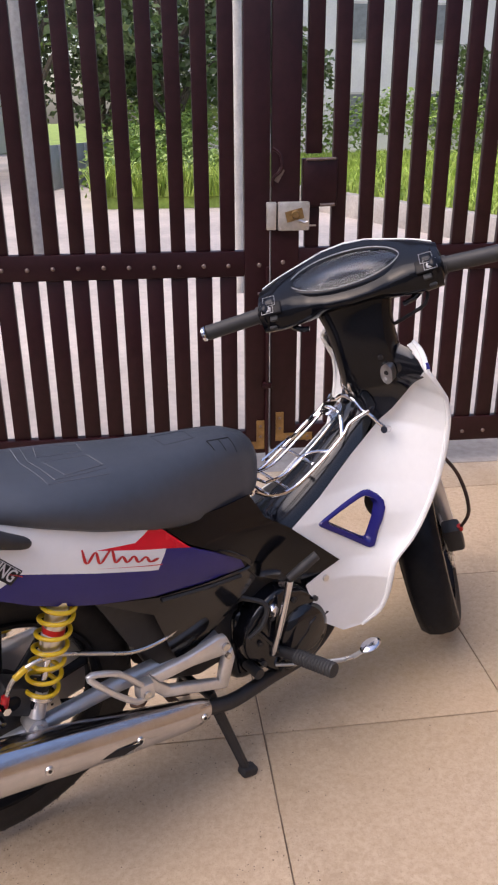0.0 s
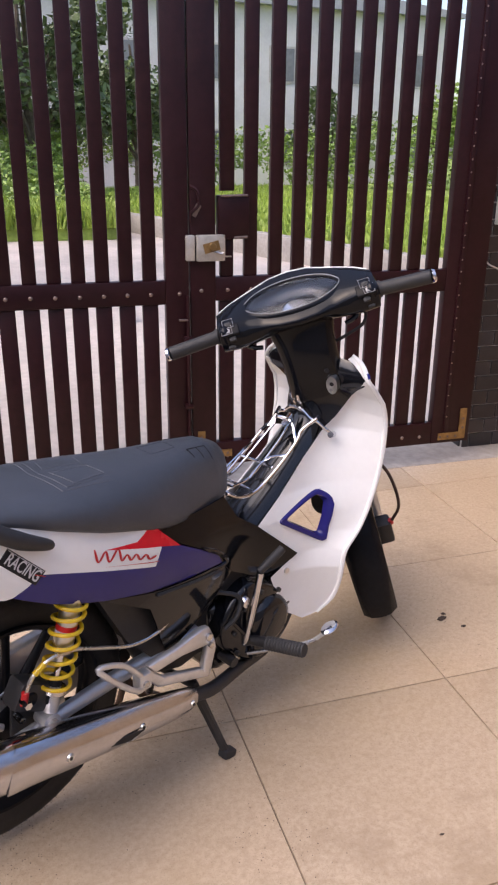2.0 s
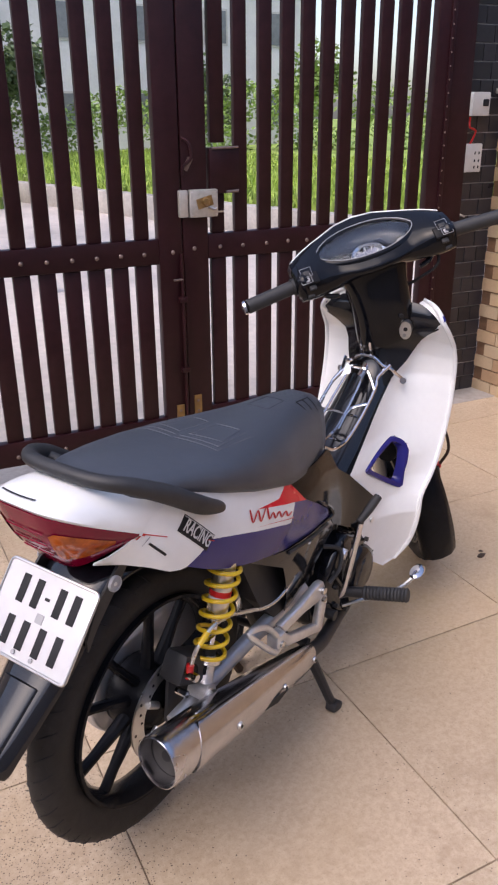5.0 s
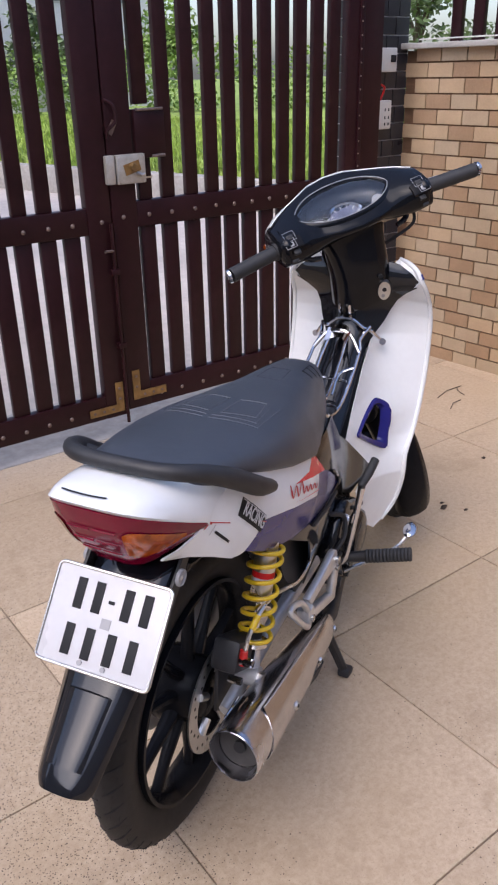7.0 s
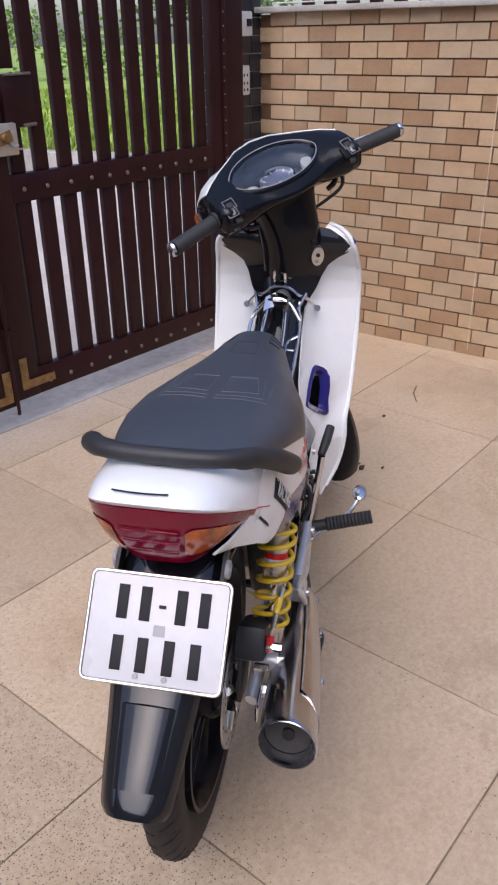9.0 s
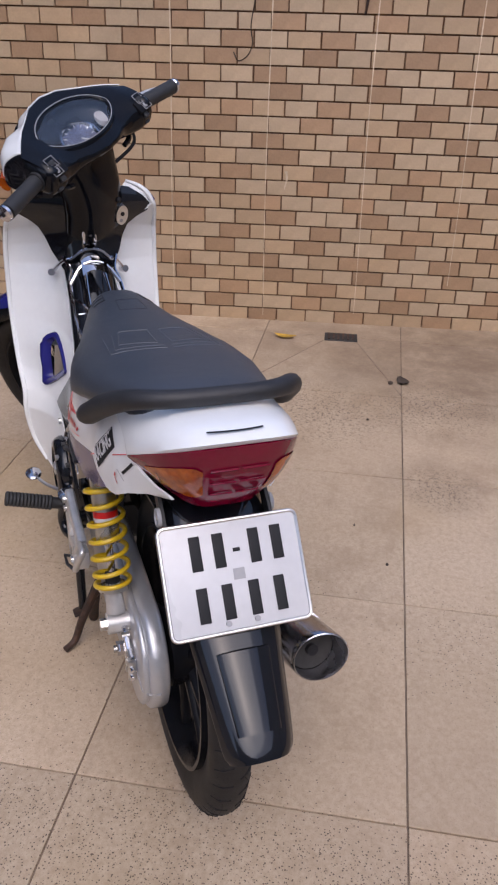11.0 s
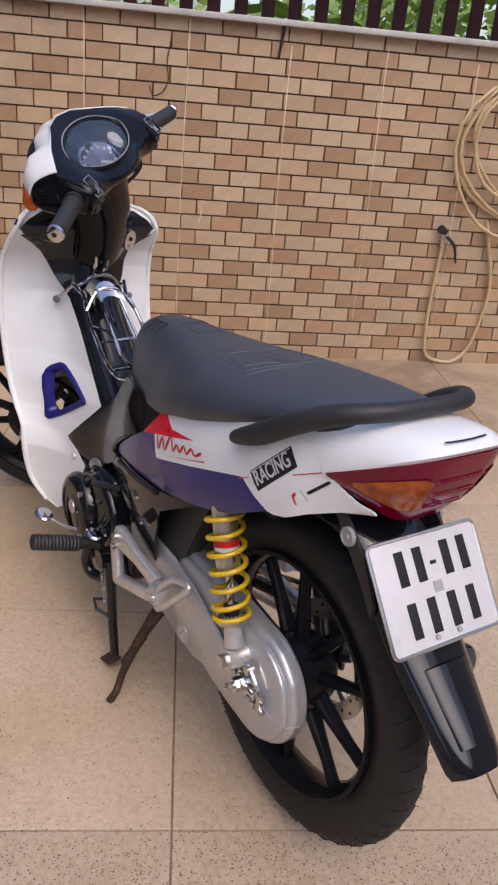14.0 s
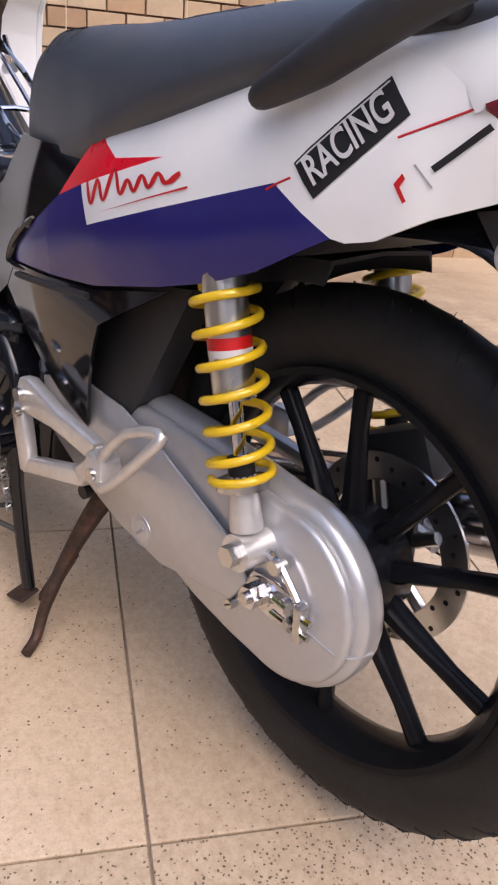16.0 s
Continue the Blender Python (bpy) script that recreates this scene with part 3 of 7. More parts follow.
hose = empty("garden_hose", Matrix.Translation(on_wall(2.93, 0.02, 1.0)), "coiled tan garden hose hanging on the brick wall", "hose")
inv = hose.matrix_world.inverted()
allpts = [p for loop in coil() for p in loop[:-1]]
part("coil", tube(B(), [inv @ on_wall(*p) for p in allpts], 0.0085, 8), HOSE, hose)
tail = [(2.72, 0.03, 0.68), (2.79, 0.03, 0.45), (2.80, 0.03, 0.3), (2.76, 0.03, 0.10), (2.69, 0.035, 0.018), (2.60, 0.03, 0.015), (2.535, 0.03, 0.06), (2.52, 0.03, 0.25), (2.525, 0.03, 0.45), (2.53, 0.03, 0.56)]
part("tail", tube(B(), [inv @ on_wall(*p) for p in tail], 0.0085, 8, smooth=6), HOSE, hose)
hook = thing("hose_hook", tube(B(), [on_wall(2.93, 0.0, 1.36), on_wall(2.93, 0.03, 1.37), on_wall(2.93, 0.09, 1.345), on_wall(2.93, 0.10, 1.37)], 0.005, 6, smooth=5), RUST, "iron wire hook holding the hose", "hook")
gun = empty("spray_gun", Matrix.Translation(on_wall(2.53, 0.03, 0.58)) @ WALLROT, "black and chrome spray nozzle on the hose's end", "nozzle")
part("barrel", rod(B(), (0, 0.0, -0.03), (0, 0.01, 0.045), 0.012, 0.015), STEEL, gun)
part("head", rod(B(), (0, 0.0, 0.04), (-0.02, 0.03, 0.055), 0.016, 0.02), MATTE, gun)
part("trigger", tube(B(), [(-0.01, -0.01, 0.02), (-0.02, -0.05, -0.02), (-0.015, -0.075, -0.1)], [0.008, 0.008, 0.004], 6, smooth=5), MATTE, gun)
nail = thing("wall_hook", tube(B(), [on_wall(1.70, 0.0, 1.385), on_wall(1.70, 0.025, 1.37), on_wall(1.70, 0.02, 1.33), on_wall(1.69, 0.012, 1.25)], [0.007, 0.008, 0.007, 0.005], 6, smooth=4), RUST, "rusty iron hook on the wall top", "hook")
thing("loose_wire", tube(B(), [on_wall(1.255, 0.008, 1.298), on_wall(1.239, 0.011, 1.202), on_wall(1.246, 0.008, 1.141), on_wall(1.228, 0.011, 1.097), on_wall(1.190, 0.008, 1.076), on_wall(1.170, 0.011, 1.107)], 0.0022, 5, smooth=6), DEBRIS, "thin dark wire dangling on the brick wall", "wire")
thing("loose_wire", tube(B(), [on_wall(-0.15, 0.02, 1.402), on_wall(0.1, 0.025, 1.403), on_wall(0.35, 0.02, 1.403), on_wall(0.62, 0.03, 1.403)], 0.003, 5, smooth=6), PVC, "pale cable lying along the wall cap", "wire")
# pale drips down the bricks
def drip(s0, top, low, w, seed):
    g = random.Random(seed)
    n = 18
    rows = []
    for k in range(n + 1):
        u = k / n
        ww = w * (1 - 0.6 * u) * g.uniform(0.6, 1.15)
        c = s0 + 0.004 * math.sin(5 * u + seed)
        rows.append([on_wall(c + ww * q, 0.0080, top + (low - top) * u) for q in (-0.5, 0.0, 0.5)])
    bm = sheet(B(), rows)
    r = bmesh.ops.extrude_face_region(bm, geom=bm.faces[:])
    bmesh.ops.translate(bm, vec=wall_at(0, -0.0025, 0) - wall_at(0, 0, 0), verts=[q for q in r["geom"] if isinstance(q, bmesh.types.BMVert)])
    thing("wall_stain", bm, STRIPE, "thin pale drip dried on the brick tiles", "stain", "drips on the wall", kind="structure")


for s0, top, low, w, seed in ((0.906, 1.36, 0.02, 0.006, 1), (1.321, 1.36, 0.02, 0.006, 2), (1.743, 1.30, 0.05, 0.006, 3), (2.155, 1.34, 0.20, 0.006, 4), (2.56, 1.3, 0.1, 0.006, 5), (1.405, 0.66, 0.585, 0.013, 6)):
    drip(s0, top, low, w, seed)
# fence on top of the wall
fence = empty("fence", Matrix.Translation(wall_at(3.3, -0.10, WALL_TOP + 0.026)) @ WALLROT, "dark metal slat fence standing on the brick wall", "fence")
post = finish("slat", boxed((0, 0, 0.42), (0.03, 0.055, 0.84), bevel=0.004), GATEPAINT)
for i in range(58):
    s = new("slat", post)
    s.parent, s.location = fence, (0, 3.30 - i * 0.115, 0.0)
part("rail", boxed((0, 0, 0.86), (0.026, 6.8, 0.05), bevel=0.004), GATEPAINT, fence)

# ---- drain, dirt ----
drain = empty("floor_drain", Matrix.Translation((0.085, -1.780, 0.0)) @ pose(0, 0, 0, 0, 0, 4), "small dark iron floor drain beside the wall", "drain")
part("frame", boxed((0, 0, -0.001), (0.10, 0.15, 0.008), bevel=0.002), IRON, drain)
for i in range(6):
    part("bar", boxed((0, -0.055 + i * 0.022, 0.005), (0.075, 0.009, 0.004)), RUST, drain)
leafbm = B()
sheet(leafbm, [[(x, y * (1 - (x / 0.055) ** 2) * 0.022, 0.006 + 0.008 * (x / 0.05) ** 2 + 0.003 * abs(y)) for y in (-1, -0.5, 0, 0.5, 1)] for x in np.linspace(-0.05, 0.05, 8)])
brown = leafbm.copy()
thing("fallen_leaf", leafbm, DRYLEAF, "yellow dry leaf lying beside the floor drain", "leaf", at=Matrix.Translation((0.020, -1.530, 0.0)) @ pose(0, 0, 0, 0, 0, 84))
thing("fallen_leaf", moved(brown, Matrix.Diagonal((0.75, 1.1, 1.0, 1))), DEBRIS, "brown withered leaf lying on a tile joint", "leaf", at=Matrix.Translation((-0.380, -2.070, 0.0)) @ pose(0, 0, 0, 0, 0, 30))
for x, y, s in ((-1.03, -1.185, 0.011), (-1.01, -1.16, 0.006), (-0.98, -1.24, 0.006), (-0.40, -2.02, 0.013), (-0.62, -1.02, 0.007), (-1.45, -1.95, 0.004), (-0.75, -1.95, 0.005), (-1.62, -2.05, 0.004)):
    bm = B()
    bmesh.ops.create_icosphere(bm, subdivisions=1, radius=s)
    for v in bm.verts:
        v.co *= 0.7 + 0.6 * rng.random()
    thing("dirt_crumb", moved(bm, Matrix.Diagonal((1.6, 1, 0.5, 1))), DEBRIS, "small dark crumb of dirt on the tiles", "dirt", "dirt crumbs", at=Matrix.Translation((x, y, s * 0.35)))
for x, y, a, n in ((-0.35, -0.62, 20, 0.12), (-0.18, -0.55, 60, 0.1), (-0.42, -1.05, 30, 0.16), (-0.3, -0.5, 10, 0.2)):
    thing("dry_twig", tube(B(), [(0, 0, 0.003), (n * 0.5, 0.012, 0.006), (n, 0, 0.003)], 0.0018, 5), DEBRIS, "thin dry twig lying on the tiles", "twig", "twigs", at=Matrix.Translation((x, y, 0)) @ pose(0, 0, 0, 0, 0, a))

# mitred joints running from the drain to the tile corners
for (x0, y0), (x1, y1) in (((-0.505, -1.448), (0.03, -1.705)), ((0.03, -1.860), (-0.505, -2.066))):
    L = math.hypot(x1 - x0, y1 - y0)
    o = part("joint", boxed((0, 0, 0), (L, 0.004, 0.0016)), JOINT, floor, smooth=False)
    o.matrix_world = Matrix.Translation(((x0 + x1) / 2, (y0 + y1) / 2, 0.0)) @ Matrix.Rotation(math.atan2(y1 - y0, x1 - x0), 4, 'Z')

# ---- beyond the gate ----
road = thing("road", boxed((-4.3, 15.5, -0.035), (16, 30.4, 0.05)), CONCRETE, "pale concrete lane running away from the gate", "road", kind="structure", smooth=False)
thing("threshold", boxed((-1.6, 0.28, -0.012), (3.6, 0.5, 0.03), bevel=0.004), KERB, "cement threshold under the gate", "trim", kind="structure")
KA, KB = Vector((3.6, 0.4, 0)), Vector((-2.2, 17.0, 0))
kdir = (KB - KA).normalized()
kerb_m = Matrix.Translation(KA) @ Matrix.Rotation(math.atan2(kdir.y, kdir.x), 4, 'Z')
KL = (KB - KA).length
thing("kerb", boxed((KL / 2, -0.1, 0.14), (KL, 0.22, 0.34), bevel=0.015), KERB, "low grey concrete edging wall beside the lawn", "kerb", kind="structure", at=kerb_m)
thing("grass_bank", boxed((KL / 2, -8.2, 0.10), (KL + 6, 16, 0.36)), GRASSGROUND, "raised green lawn behind the edging", "grass", kind="structure", at=kerb_m, smooth=False)
thing("weed_bank", boxed((-1.85, 13.6, 0.05), (2.5, 6.6, 0.36), bevel=0.12), GRASSGROUND, "weedy bank beside the lane", "grass", kind="structure")


def blades(n, area, m, h, mat, seed, name, label, lean=0.5):
    """A field of grass blades as one mesh."""
    g = random.Random(seed)
    vs, fs = [], []
    for _ in range(n):
        x, y, z = area(g)
        a, hh, w = g.uniform(0, 6.28), h * g.uniform(0.5, 1.3), g.uniform(0.012, 0.03) * max(1, h / 0.25)
        dx, dy = math.cos(a), math.sin(a)
        lx, ly = g.uniform(-lean, lean) * hh, g.uniform(-lean, lean) * hh
        k = len(vs)
        vs += [(x - dx * w, y - dy * w, z), (x + dx * w, y + dy * w, z), (x + dx * w * 0.6 + lx * 0.4, y + dy * w * 0.6 + ly * 0.4, z + hh * 0.6), (x - dx * w * 0.6 + lx * 0.4, y - dy * w * 0.6 + ly * 0.4, z + hh * 0.6), (x + lx, y + ly, z + hh)]
        fs += [(k, k + 1, k + 2, k + 3), (k + 3, k + 2, k + 4)]
    me = bpy.data.meshes.new(name)
    me.from_pydata(vs, [], fs)
    me.materials.append(mat)
    ob = new(name, me)
    ob.matrix_world = m
    return tagged(ob, label, "grass", kind="stuff")


def foliage(name, clumps, leaf_size, per, mat, seed, parent=None, label=""):
    """A crown: leaves scattered in uneven clumps (x, y, z, rx, rz)."""
    g = random.Random(seed)
    vs, fs = [], []
    for cx, cy, cz, rx, rz in clumps:
        for _ in range(per):
            while True:
                u = [g.uniform(-1, 1) for _ in range(3)]
                q = sum(t * t for t in u)
                if 0.25 < q < 1:
                    break
            p = Vector((cx + u[0] * rx, cy + u[1] * rx, cz + u[2] * rz))
            d = Vector((g.uniform(-1, 1), g.uniform(-1, 1), g.uniform(-0.8, 0.4))).normalized()
            s = d.orthogonal().normalized()
            s.rotate(Matrix.Rotation(g.uniform(0, 6.28), 3, d))
            L = leaf_size * g.uniform(0.6, 1.4)
            k = len(vs)
            vs += [p, p + d * L * 0.5 + s * L * 0.28, p + d * L, p + d * L * 0.5 - s * L * 0.28]
            fs += [(k, k + 1, k + 2, k + 3)]
    me = bpy.data.meshes.new(name)
    me.from_pydata([tuple(v) for v in vs], [], fs)
    me.materials.append(mat)
    ob = new(name, me)
    if parent:
        ob.parent = parent
    return tagged(ob, label)


blades(30000, lambda g: (g.uniform(0.0, 20.0), -0.16 - 9.0 * g.random() ** 1.5, 0.27), kerb_m, 0.13, GRASS, 11, "lawn_grass", "bright green uneven grass on the bank")
blades(14000, lambda g: (g.uniform(-3.1, -0.6), g.uniform(10.2, 16.6), 0.18), Matrix(), 0.34, GRASS, 12, "verge_grass", "tall bright green weeds along the lane")


def tree(x, y, h, spread, seed, leaf=0.22, per=260, mat=None, low=0.35):
    g = random.Random(seed)
    t = empty("tree", Matrix.Translation((x, y, -0.02)), "leafy green tree standing beyond the lane", "tree", "trees beyond the lane")
    trunk = tube(B(), [(0, 0, 0), (g.uniform(-.1, .1), 0, h * 0.25), (g.uniform(-.2, .2), g.uniform(-.2, .2), h * 0.55), (g.uniform(-.3, .3), 0, h * 0.85)], [h * 0.035, h * 0.026, h * 0.018, h * 0.006], 8, smooth=4)
    clumps = []
    for i in range(9):
        a, r, z = g.uniform(0, 6.28), spread * g.uniform(0.25, 0.8), h * g.uniform(low, 0.95)
        tip = (r * math.cos(a), r * math.sin(a), z)
        tube(trunk, [(0, 0, max(h * 0.2, z - h * 0.3)), (tip[0] * 0.5, tip[1] * 0.5, z - h * 0.08), tip], [h * 0.014, h * 0.009, h * 0.003], 6, smooth=3)
        clumps.append((*tip, spread * g.uniform(0.28, 0.5), spread * g.uniform(0.2, 0.36)))
    part("trunk", trunk, BARK, t)
    foliage("crown", clumps, leaf, per, mat or LEAF, seed + 50, t)
    return t


for i, (x, y, h, s) in enumerate([(-8.6, 14.5, 6.2, 2.6), (-6.6, 20.0, 7.2, 3.2), (-3.4, 19.5, 5.2, 2.4), (-11.5, 22, 8, 3.4), (-1.9, 25.5, 4.6, 2.2), (-4.4, 31, 7.5, 3.5), (9.5, 27, 3.2, 1.9), (13, 25, 3.4, 2.0), (18, 17, 5.0, 2.8), (20, 9, 5.0, 3.0), (18, 1.5, 4.6, 2.8), (17, -5.5, 4.4, 2.6), (-1.6, 18.5, 5.6, 2.6), (-4.8, 16.5, 5.8, 2.6), (1.6, 22.5, 5.0, 2.4)]):
    tree(x, y, h, s, 30 + i, mat=LEAFB if i % 2 and i < 12 else LEAF, low=0.35 if i < 12 else 0.42, per=260 if i < 12 else 420)
hedge = empty("hedge", Matrix.Translation((6, 19, 0)), "rough green hedge and creepers behind the lawn", "hedge")
g = random.Random(77)
foliage("leaves", [(x, 3.0 - 0.55 * x + g.uniform(-.6, .6), g.uniform(0.4, 1.75), 0.9, 0.60) for x in np.arange(-7.5, 9, 0.42)], 0.15, 230, LEAFB, 78, hedge)
bush = empty("bush", Matrix.Translation((-2, 13, 0)), "bright weeds and creeper growing beside the lane", "bush")
foliage("leaves", [(g.uniform(-1.0, 1.2), y, g.uniform(0.3, 0.7 + 0.15 * y), 0.5, 0.45) for y in np.arange(-1.2, 7.5, 0.25)], 0.12, 260, LEAFB, 79, bush)
side_bush = empty("bush", Matrix.Translation((2.2, -2, 0)), "dense green shrubs behind the brick wall", "bush")
foliage("leaves", [(g.uniform(-.3, 1.2), y, g.uniform(0.6, 1.9), 0.5, 0.5) for y in np.arange(-3.6, 3.0, 0.3)], 0.11, 240, LEAFB, 80, side_bush)
# broad-leaved plant just behind the wall
plant = empty("banana_plant", Matrix.Translation(on_wall(1.95, -0.98, 0.10)), "broad-leaved bright green plant behind the wall", "plant")
for i, (a, L, z) in enumerate([(200, 0.75, 1.32), (150, 0.6, 1.36), (250, 0.7, 1.30), (100, 0.6, 1.4), (20, 0.55, 1.45), (300, 0.6, 1.38)]):
    rows = []
    for k in range(9):
        u = k / 8
        w = 0.11 * math.sin(math.pi * min(1, u * 0.95 + 0.04)) + 0.004
        c = Vector((math.cos(radians(a)) * L * u, math.sin(radians(a)) * L * u, z + 0.25 * u - 0.42 * u * u))
        sd = Vector((-math.sin(radians(a)), math.cos(radians(a)), 0))
        rows.append([c + sd * w * q + Vector((0, 0, 0.35 * w * abs(q))) for q in (-1, -0.5, 0, 0.5, 1)])
    part("leaf", sheet(B(), rows), LEAFB, plant)
part("stem", tube(B(), [(0, 0, -0.14), (0.02, 0.01, 0.7), (0, 0, 1.4)], [0.06, 0.05, 0.03], 8, smooth=4), LEAFB, plant)


def house(x, y, w, d, h, m, label, rows=2, cols=4):
    hs = empty("house", Matrix.Translation((x, y, -0.02)) @ pose(0, 0, 0, 0, 0, m), label, "house", "houses beyond the lane")
    part("wall", boxed((0, 0, h / 2), (w, d, h)), PLASTER, hs, smooth=False)
    part("roof", slab(B(), [(-w / 2 - 0.4, h), (w / 2 + 0.4, h), (w / 2 + 0.4, h + 0.15), (0, h + 1.1), (-w / 2 - 0.4, h + 0.15)], -d / 2 - 0.4, d / 2 + 0.4), ROOFTIN, hs, smooth=False)
    for r in range(rows):
        for c in range(cols):
            wx, wz = -w / 2 + w * (c + 0.5) / cols, 1.5 + r * 3.0
            wn_ = part("window", boxed((wx, -d / 2 - 0.01, wz), (1.1, 0.06, 1.3)), CAPSTONE, hs, smooth=False)
            part("pane", boxed((wx, -d / 2 - 0.045, wz), (0.95, 0.02, 1.15)), WINDOWDARK, wn_, smooth=False)


house(6.5, 33, 18, 8, 6.5, 4, "pale two-storey house far beyond the lawn", 2, 6)
house(-14, 33, 12, 8, 6.0, -8, "pale house behind the trees", 2, 4)
house(26, 6, 14, 8, 5.8, 82, "pale house behind the shrubs", 2, 5)
trunk_tree = empty("tree", Matrix.Translation((-3.22, 4.85, -0.02)), "tall tree with a pale mottled trunk beside the lane", "tree", "trees beyond the lane")
part("trunk", tube(B(), [(0, 0, 0), (-0.02, 0.02, 1.2), (0.02, 0.05, 2.6), (-0.08, 0.10, 4.2)], [0.13, 0.115, 0.11, 0.10], 12, smooth=4), KERB, trunk_tree)
foliage("crown", [(0, 0, 4.8, 1.3, 0.7), (0.9, 0.4, 4.5, 0.9, 0.5), (-1.0, -0.2, 4.4, 0.9, 0.5), (0.1, 1.0, 5.2, 0.9, 0.6)], 0.22, 300, LEAF, 91, trunk_tree)
thing("lane_post", rod(B(), (-1.36, 3.7, -0.02), (-1.36, 3.7, 4.6), 0.045), CAPSTONE, "slim pale metal post in the lane's edge", "post")
panel = empty("lane_fence", Matrix.Translation((-3.6, 15.4, 0)) @ pose(0, 0, 0, 0, 0, 70), "dark weathered sheet fence beside the lane", "fence")
for k in range(8):
    part("panel", boxed((-1.4 + k * 0.4, 0, 0.42), (0.37, 0.04, 0.84), bevel=0.006), GREYCASE, panel)

# ---- motorcycle ----
HEAD, TIP = 30.1, 1.2
along = Vector((math.cos(radians(HEAD)), math.sin(radians(HEAD)), 0))
left0 = Vector((-along.y, along.x, 0))
up_ = Vector((0, 0, 1)) * math.cos(radians(TIP)) - left0 * math.sin(radians(TIP))
left_ = left0 * math.cos(radians(TIP)) + Vector((0, 0, 1)) * math.sin(radians(TIP))
base_ = Vector((-2.3303, -1.6746, 0.0))
BIKE = Matrix((along, left_, up_)).transposed().to_4x4()
BIKE.translation = base_
bike = empty("motorcycle", BIKE, "white, blue and black underbone motorcycle parked on its centre stand", "motorcycle")

RAKE = radians(26.5)
FW, UPW = Vector((math.cos(RAKE), 0, math.sin(RAKE))), Vector((-math.sin(RAKE), 0, math.cos(RAKE)))
BAR = Vector((0.8284, -0.0267, 1.0294))
AXLE_LINE = Vector((0.838, -0.018, 1.022))
STEER = Matrix.Translation((0.050, 0.035, 0)) @ Matrix.Translation(AXLE_LINE) @ Matrix.Rotation(radians(46), 4, UPW) @ Matrix.Translation(-AXLE_LINE)
CR, RR = Vector((-0.020, 0, 0.310)), 0.290
CF, RF = Vector((1.20, 0, 0.283)), 0.278


def st(bm):
    return moved(bm, STEER)


def both(f):
    for s in (1, -1):
        f(s)


# seat
SX = [-0.185, -0.16, -0.10, -0.03, 0.06, 0.16, 0.28, 0.36, 0.45, 0.52, 0.565, 0.590]
ST = [0.826, 0.836, 0.840, 0.834, 0.824, 0.812, 0.800, 0.794, 0.790, 0.783, 0.765, 0.725]
SB = [0.806, 0.804, 0.802, 0.792, 0.764, 0.729, 0.685, 0.661, 0.648, 0.650, 0.660, 0.680]
SW = [0.060, 0.085, 0.105, 0.120, 0.140, 0.150, 0.136, 0.114, 0.093, 0.074, 0.056, 0.024]


def seat_top(x, y):
    t, b, w = np.interp(x, SX, ST), np.interp(x, SX, SB), np.interp(x, SX, SW)
    c = min(1.0, abs(y) / w) ** (1 / 0.72)
    return b + (t - b) * max(0.0, 1 - c * c) ** 0.40


xs = np.concatenate([np.linspace(-0.185, -0.10, 6)[:-1], np.linspace(-0.10, 0.50, 20)[:-1], np.linspace(0.50, 0.590, 10)])
rings = []
for x in xs:
    t, b, w = np.interp(x, SX, ST), np.interp(x, SX, SB), np.interp(x, SX, SW)
    ring = []
    for k in range(25):
        a = math.pi * k / 24
        ring.append((x, w * math.copysign(abs(math.cos(a)) ** 0.72, math.cos(a)), b + (t - b) * math.sin(a) ** 0.80 if k not in (0, 24) else b))
    ring += [(x, -w * 0.9, b - 0.012), (x, w * 0.9, b - 0.012)]
    rings.append(ring)
seat = part("seat", loft(B(), rings), VINYL, bike, "dark grey-black vinyl seat with pressed pattern", angle=70)


def stitch(pts, mat=STITCH, r_=0.0007):
    line = []
    for (x0, y0), (x1, y1) in zip(pts, pts[1:]):
        for k in range(5):
            u = k / 5
            x, y = x0 + (x1 - x0) * u, y0 + (y1 - y0) * u
            line.append((x, y, seat_top(x, y) + 0.0002))
    x, y = pts[-1]
    line.append((x, y, seat_top(x, y) + 0.0002))
    part("stitching", tube(B(), line, r_, 5), mat, seat)


for s in (1, -1):
    stitch([(0.205, 0.010 * s), (0.215, 0.058 * s), (0.135, 0.072 * s), (0.118, 0.012 * s), (0.205, 0.010 * s)])
    for off in (0.0, 0.016):
        stitch([(0.098 - off, 0.006 * s), (0.112 - off, 0.082 * s + 0.6 * off * s), (0.215, 0.070 * s + off * s)])
    # dark pressed letter-like marks beside the nose
    stitch([(0.505, 0.036 * s), (0.450, 0.040 * s)], INK, 0.0011)
    for x in (0.505, 0.478, 0.450):
        stitch([(x, (0.036 + (0.505 - x) * 0.07) * s), (x + 0.006, 0.060 * s)], INK, 0.0011)
    stitch([(0.43, 0.0), (0.43, 0.022 * s), (0.36, 0.026 * s), (0.36, 0.0)], INK, 0.0004)

# grab rail
half = [(0.034, 0.148, 0.744), (0.022, 0.149, 0.750), (-0.03, 0.148, 0.776), (-0.09, 0.133, 0.815), (-0.14, 0.112, 0.842), (-0.172, 0.082, 0.853), (-0.184, 0.040, 0.856)]
pts = half + [(x, -y, z) for x, y, z in reversed(half)]
rs = [0.005, 0.011, 0.0165, 0.0165, 0.0145, 0.0130, 0.0125]
part("grab_rail", tube(B(), pts, rs + rs[::-1], 12, smooth=5), MATTE, bike, "black grab rail wrapping round the tail", angle=80)
both(lambda s: part("rail_bracket", rod(B(), (-0.105, 0.122 * s, 0.822), (-0.09, 0.085 * s, 0.806), 0.010), MATTE, bike))

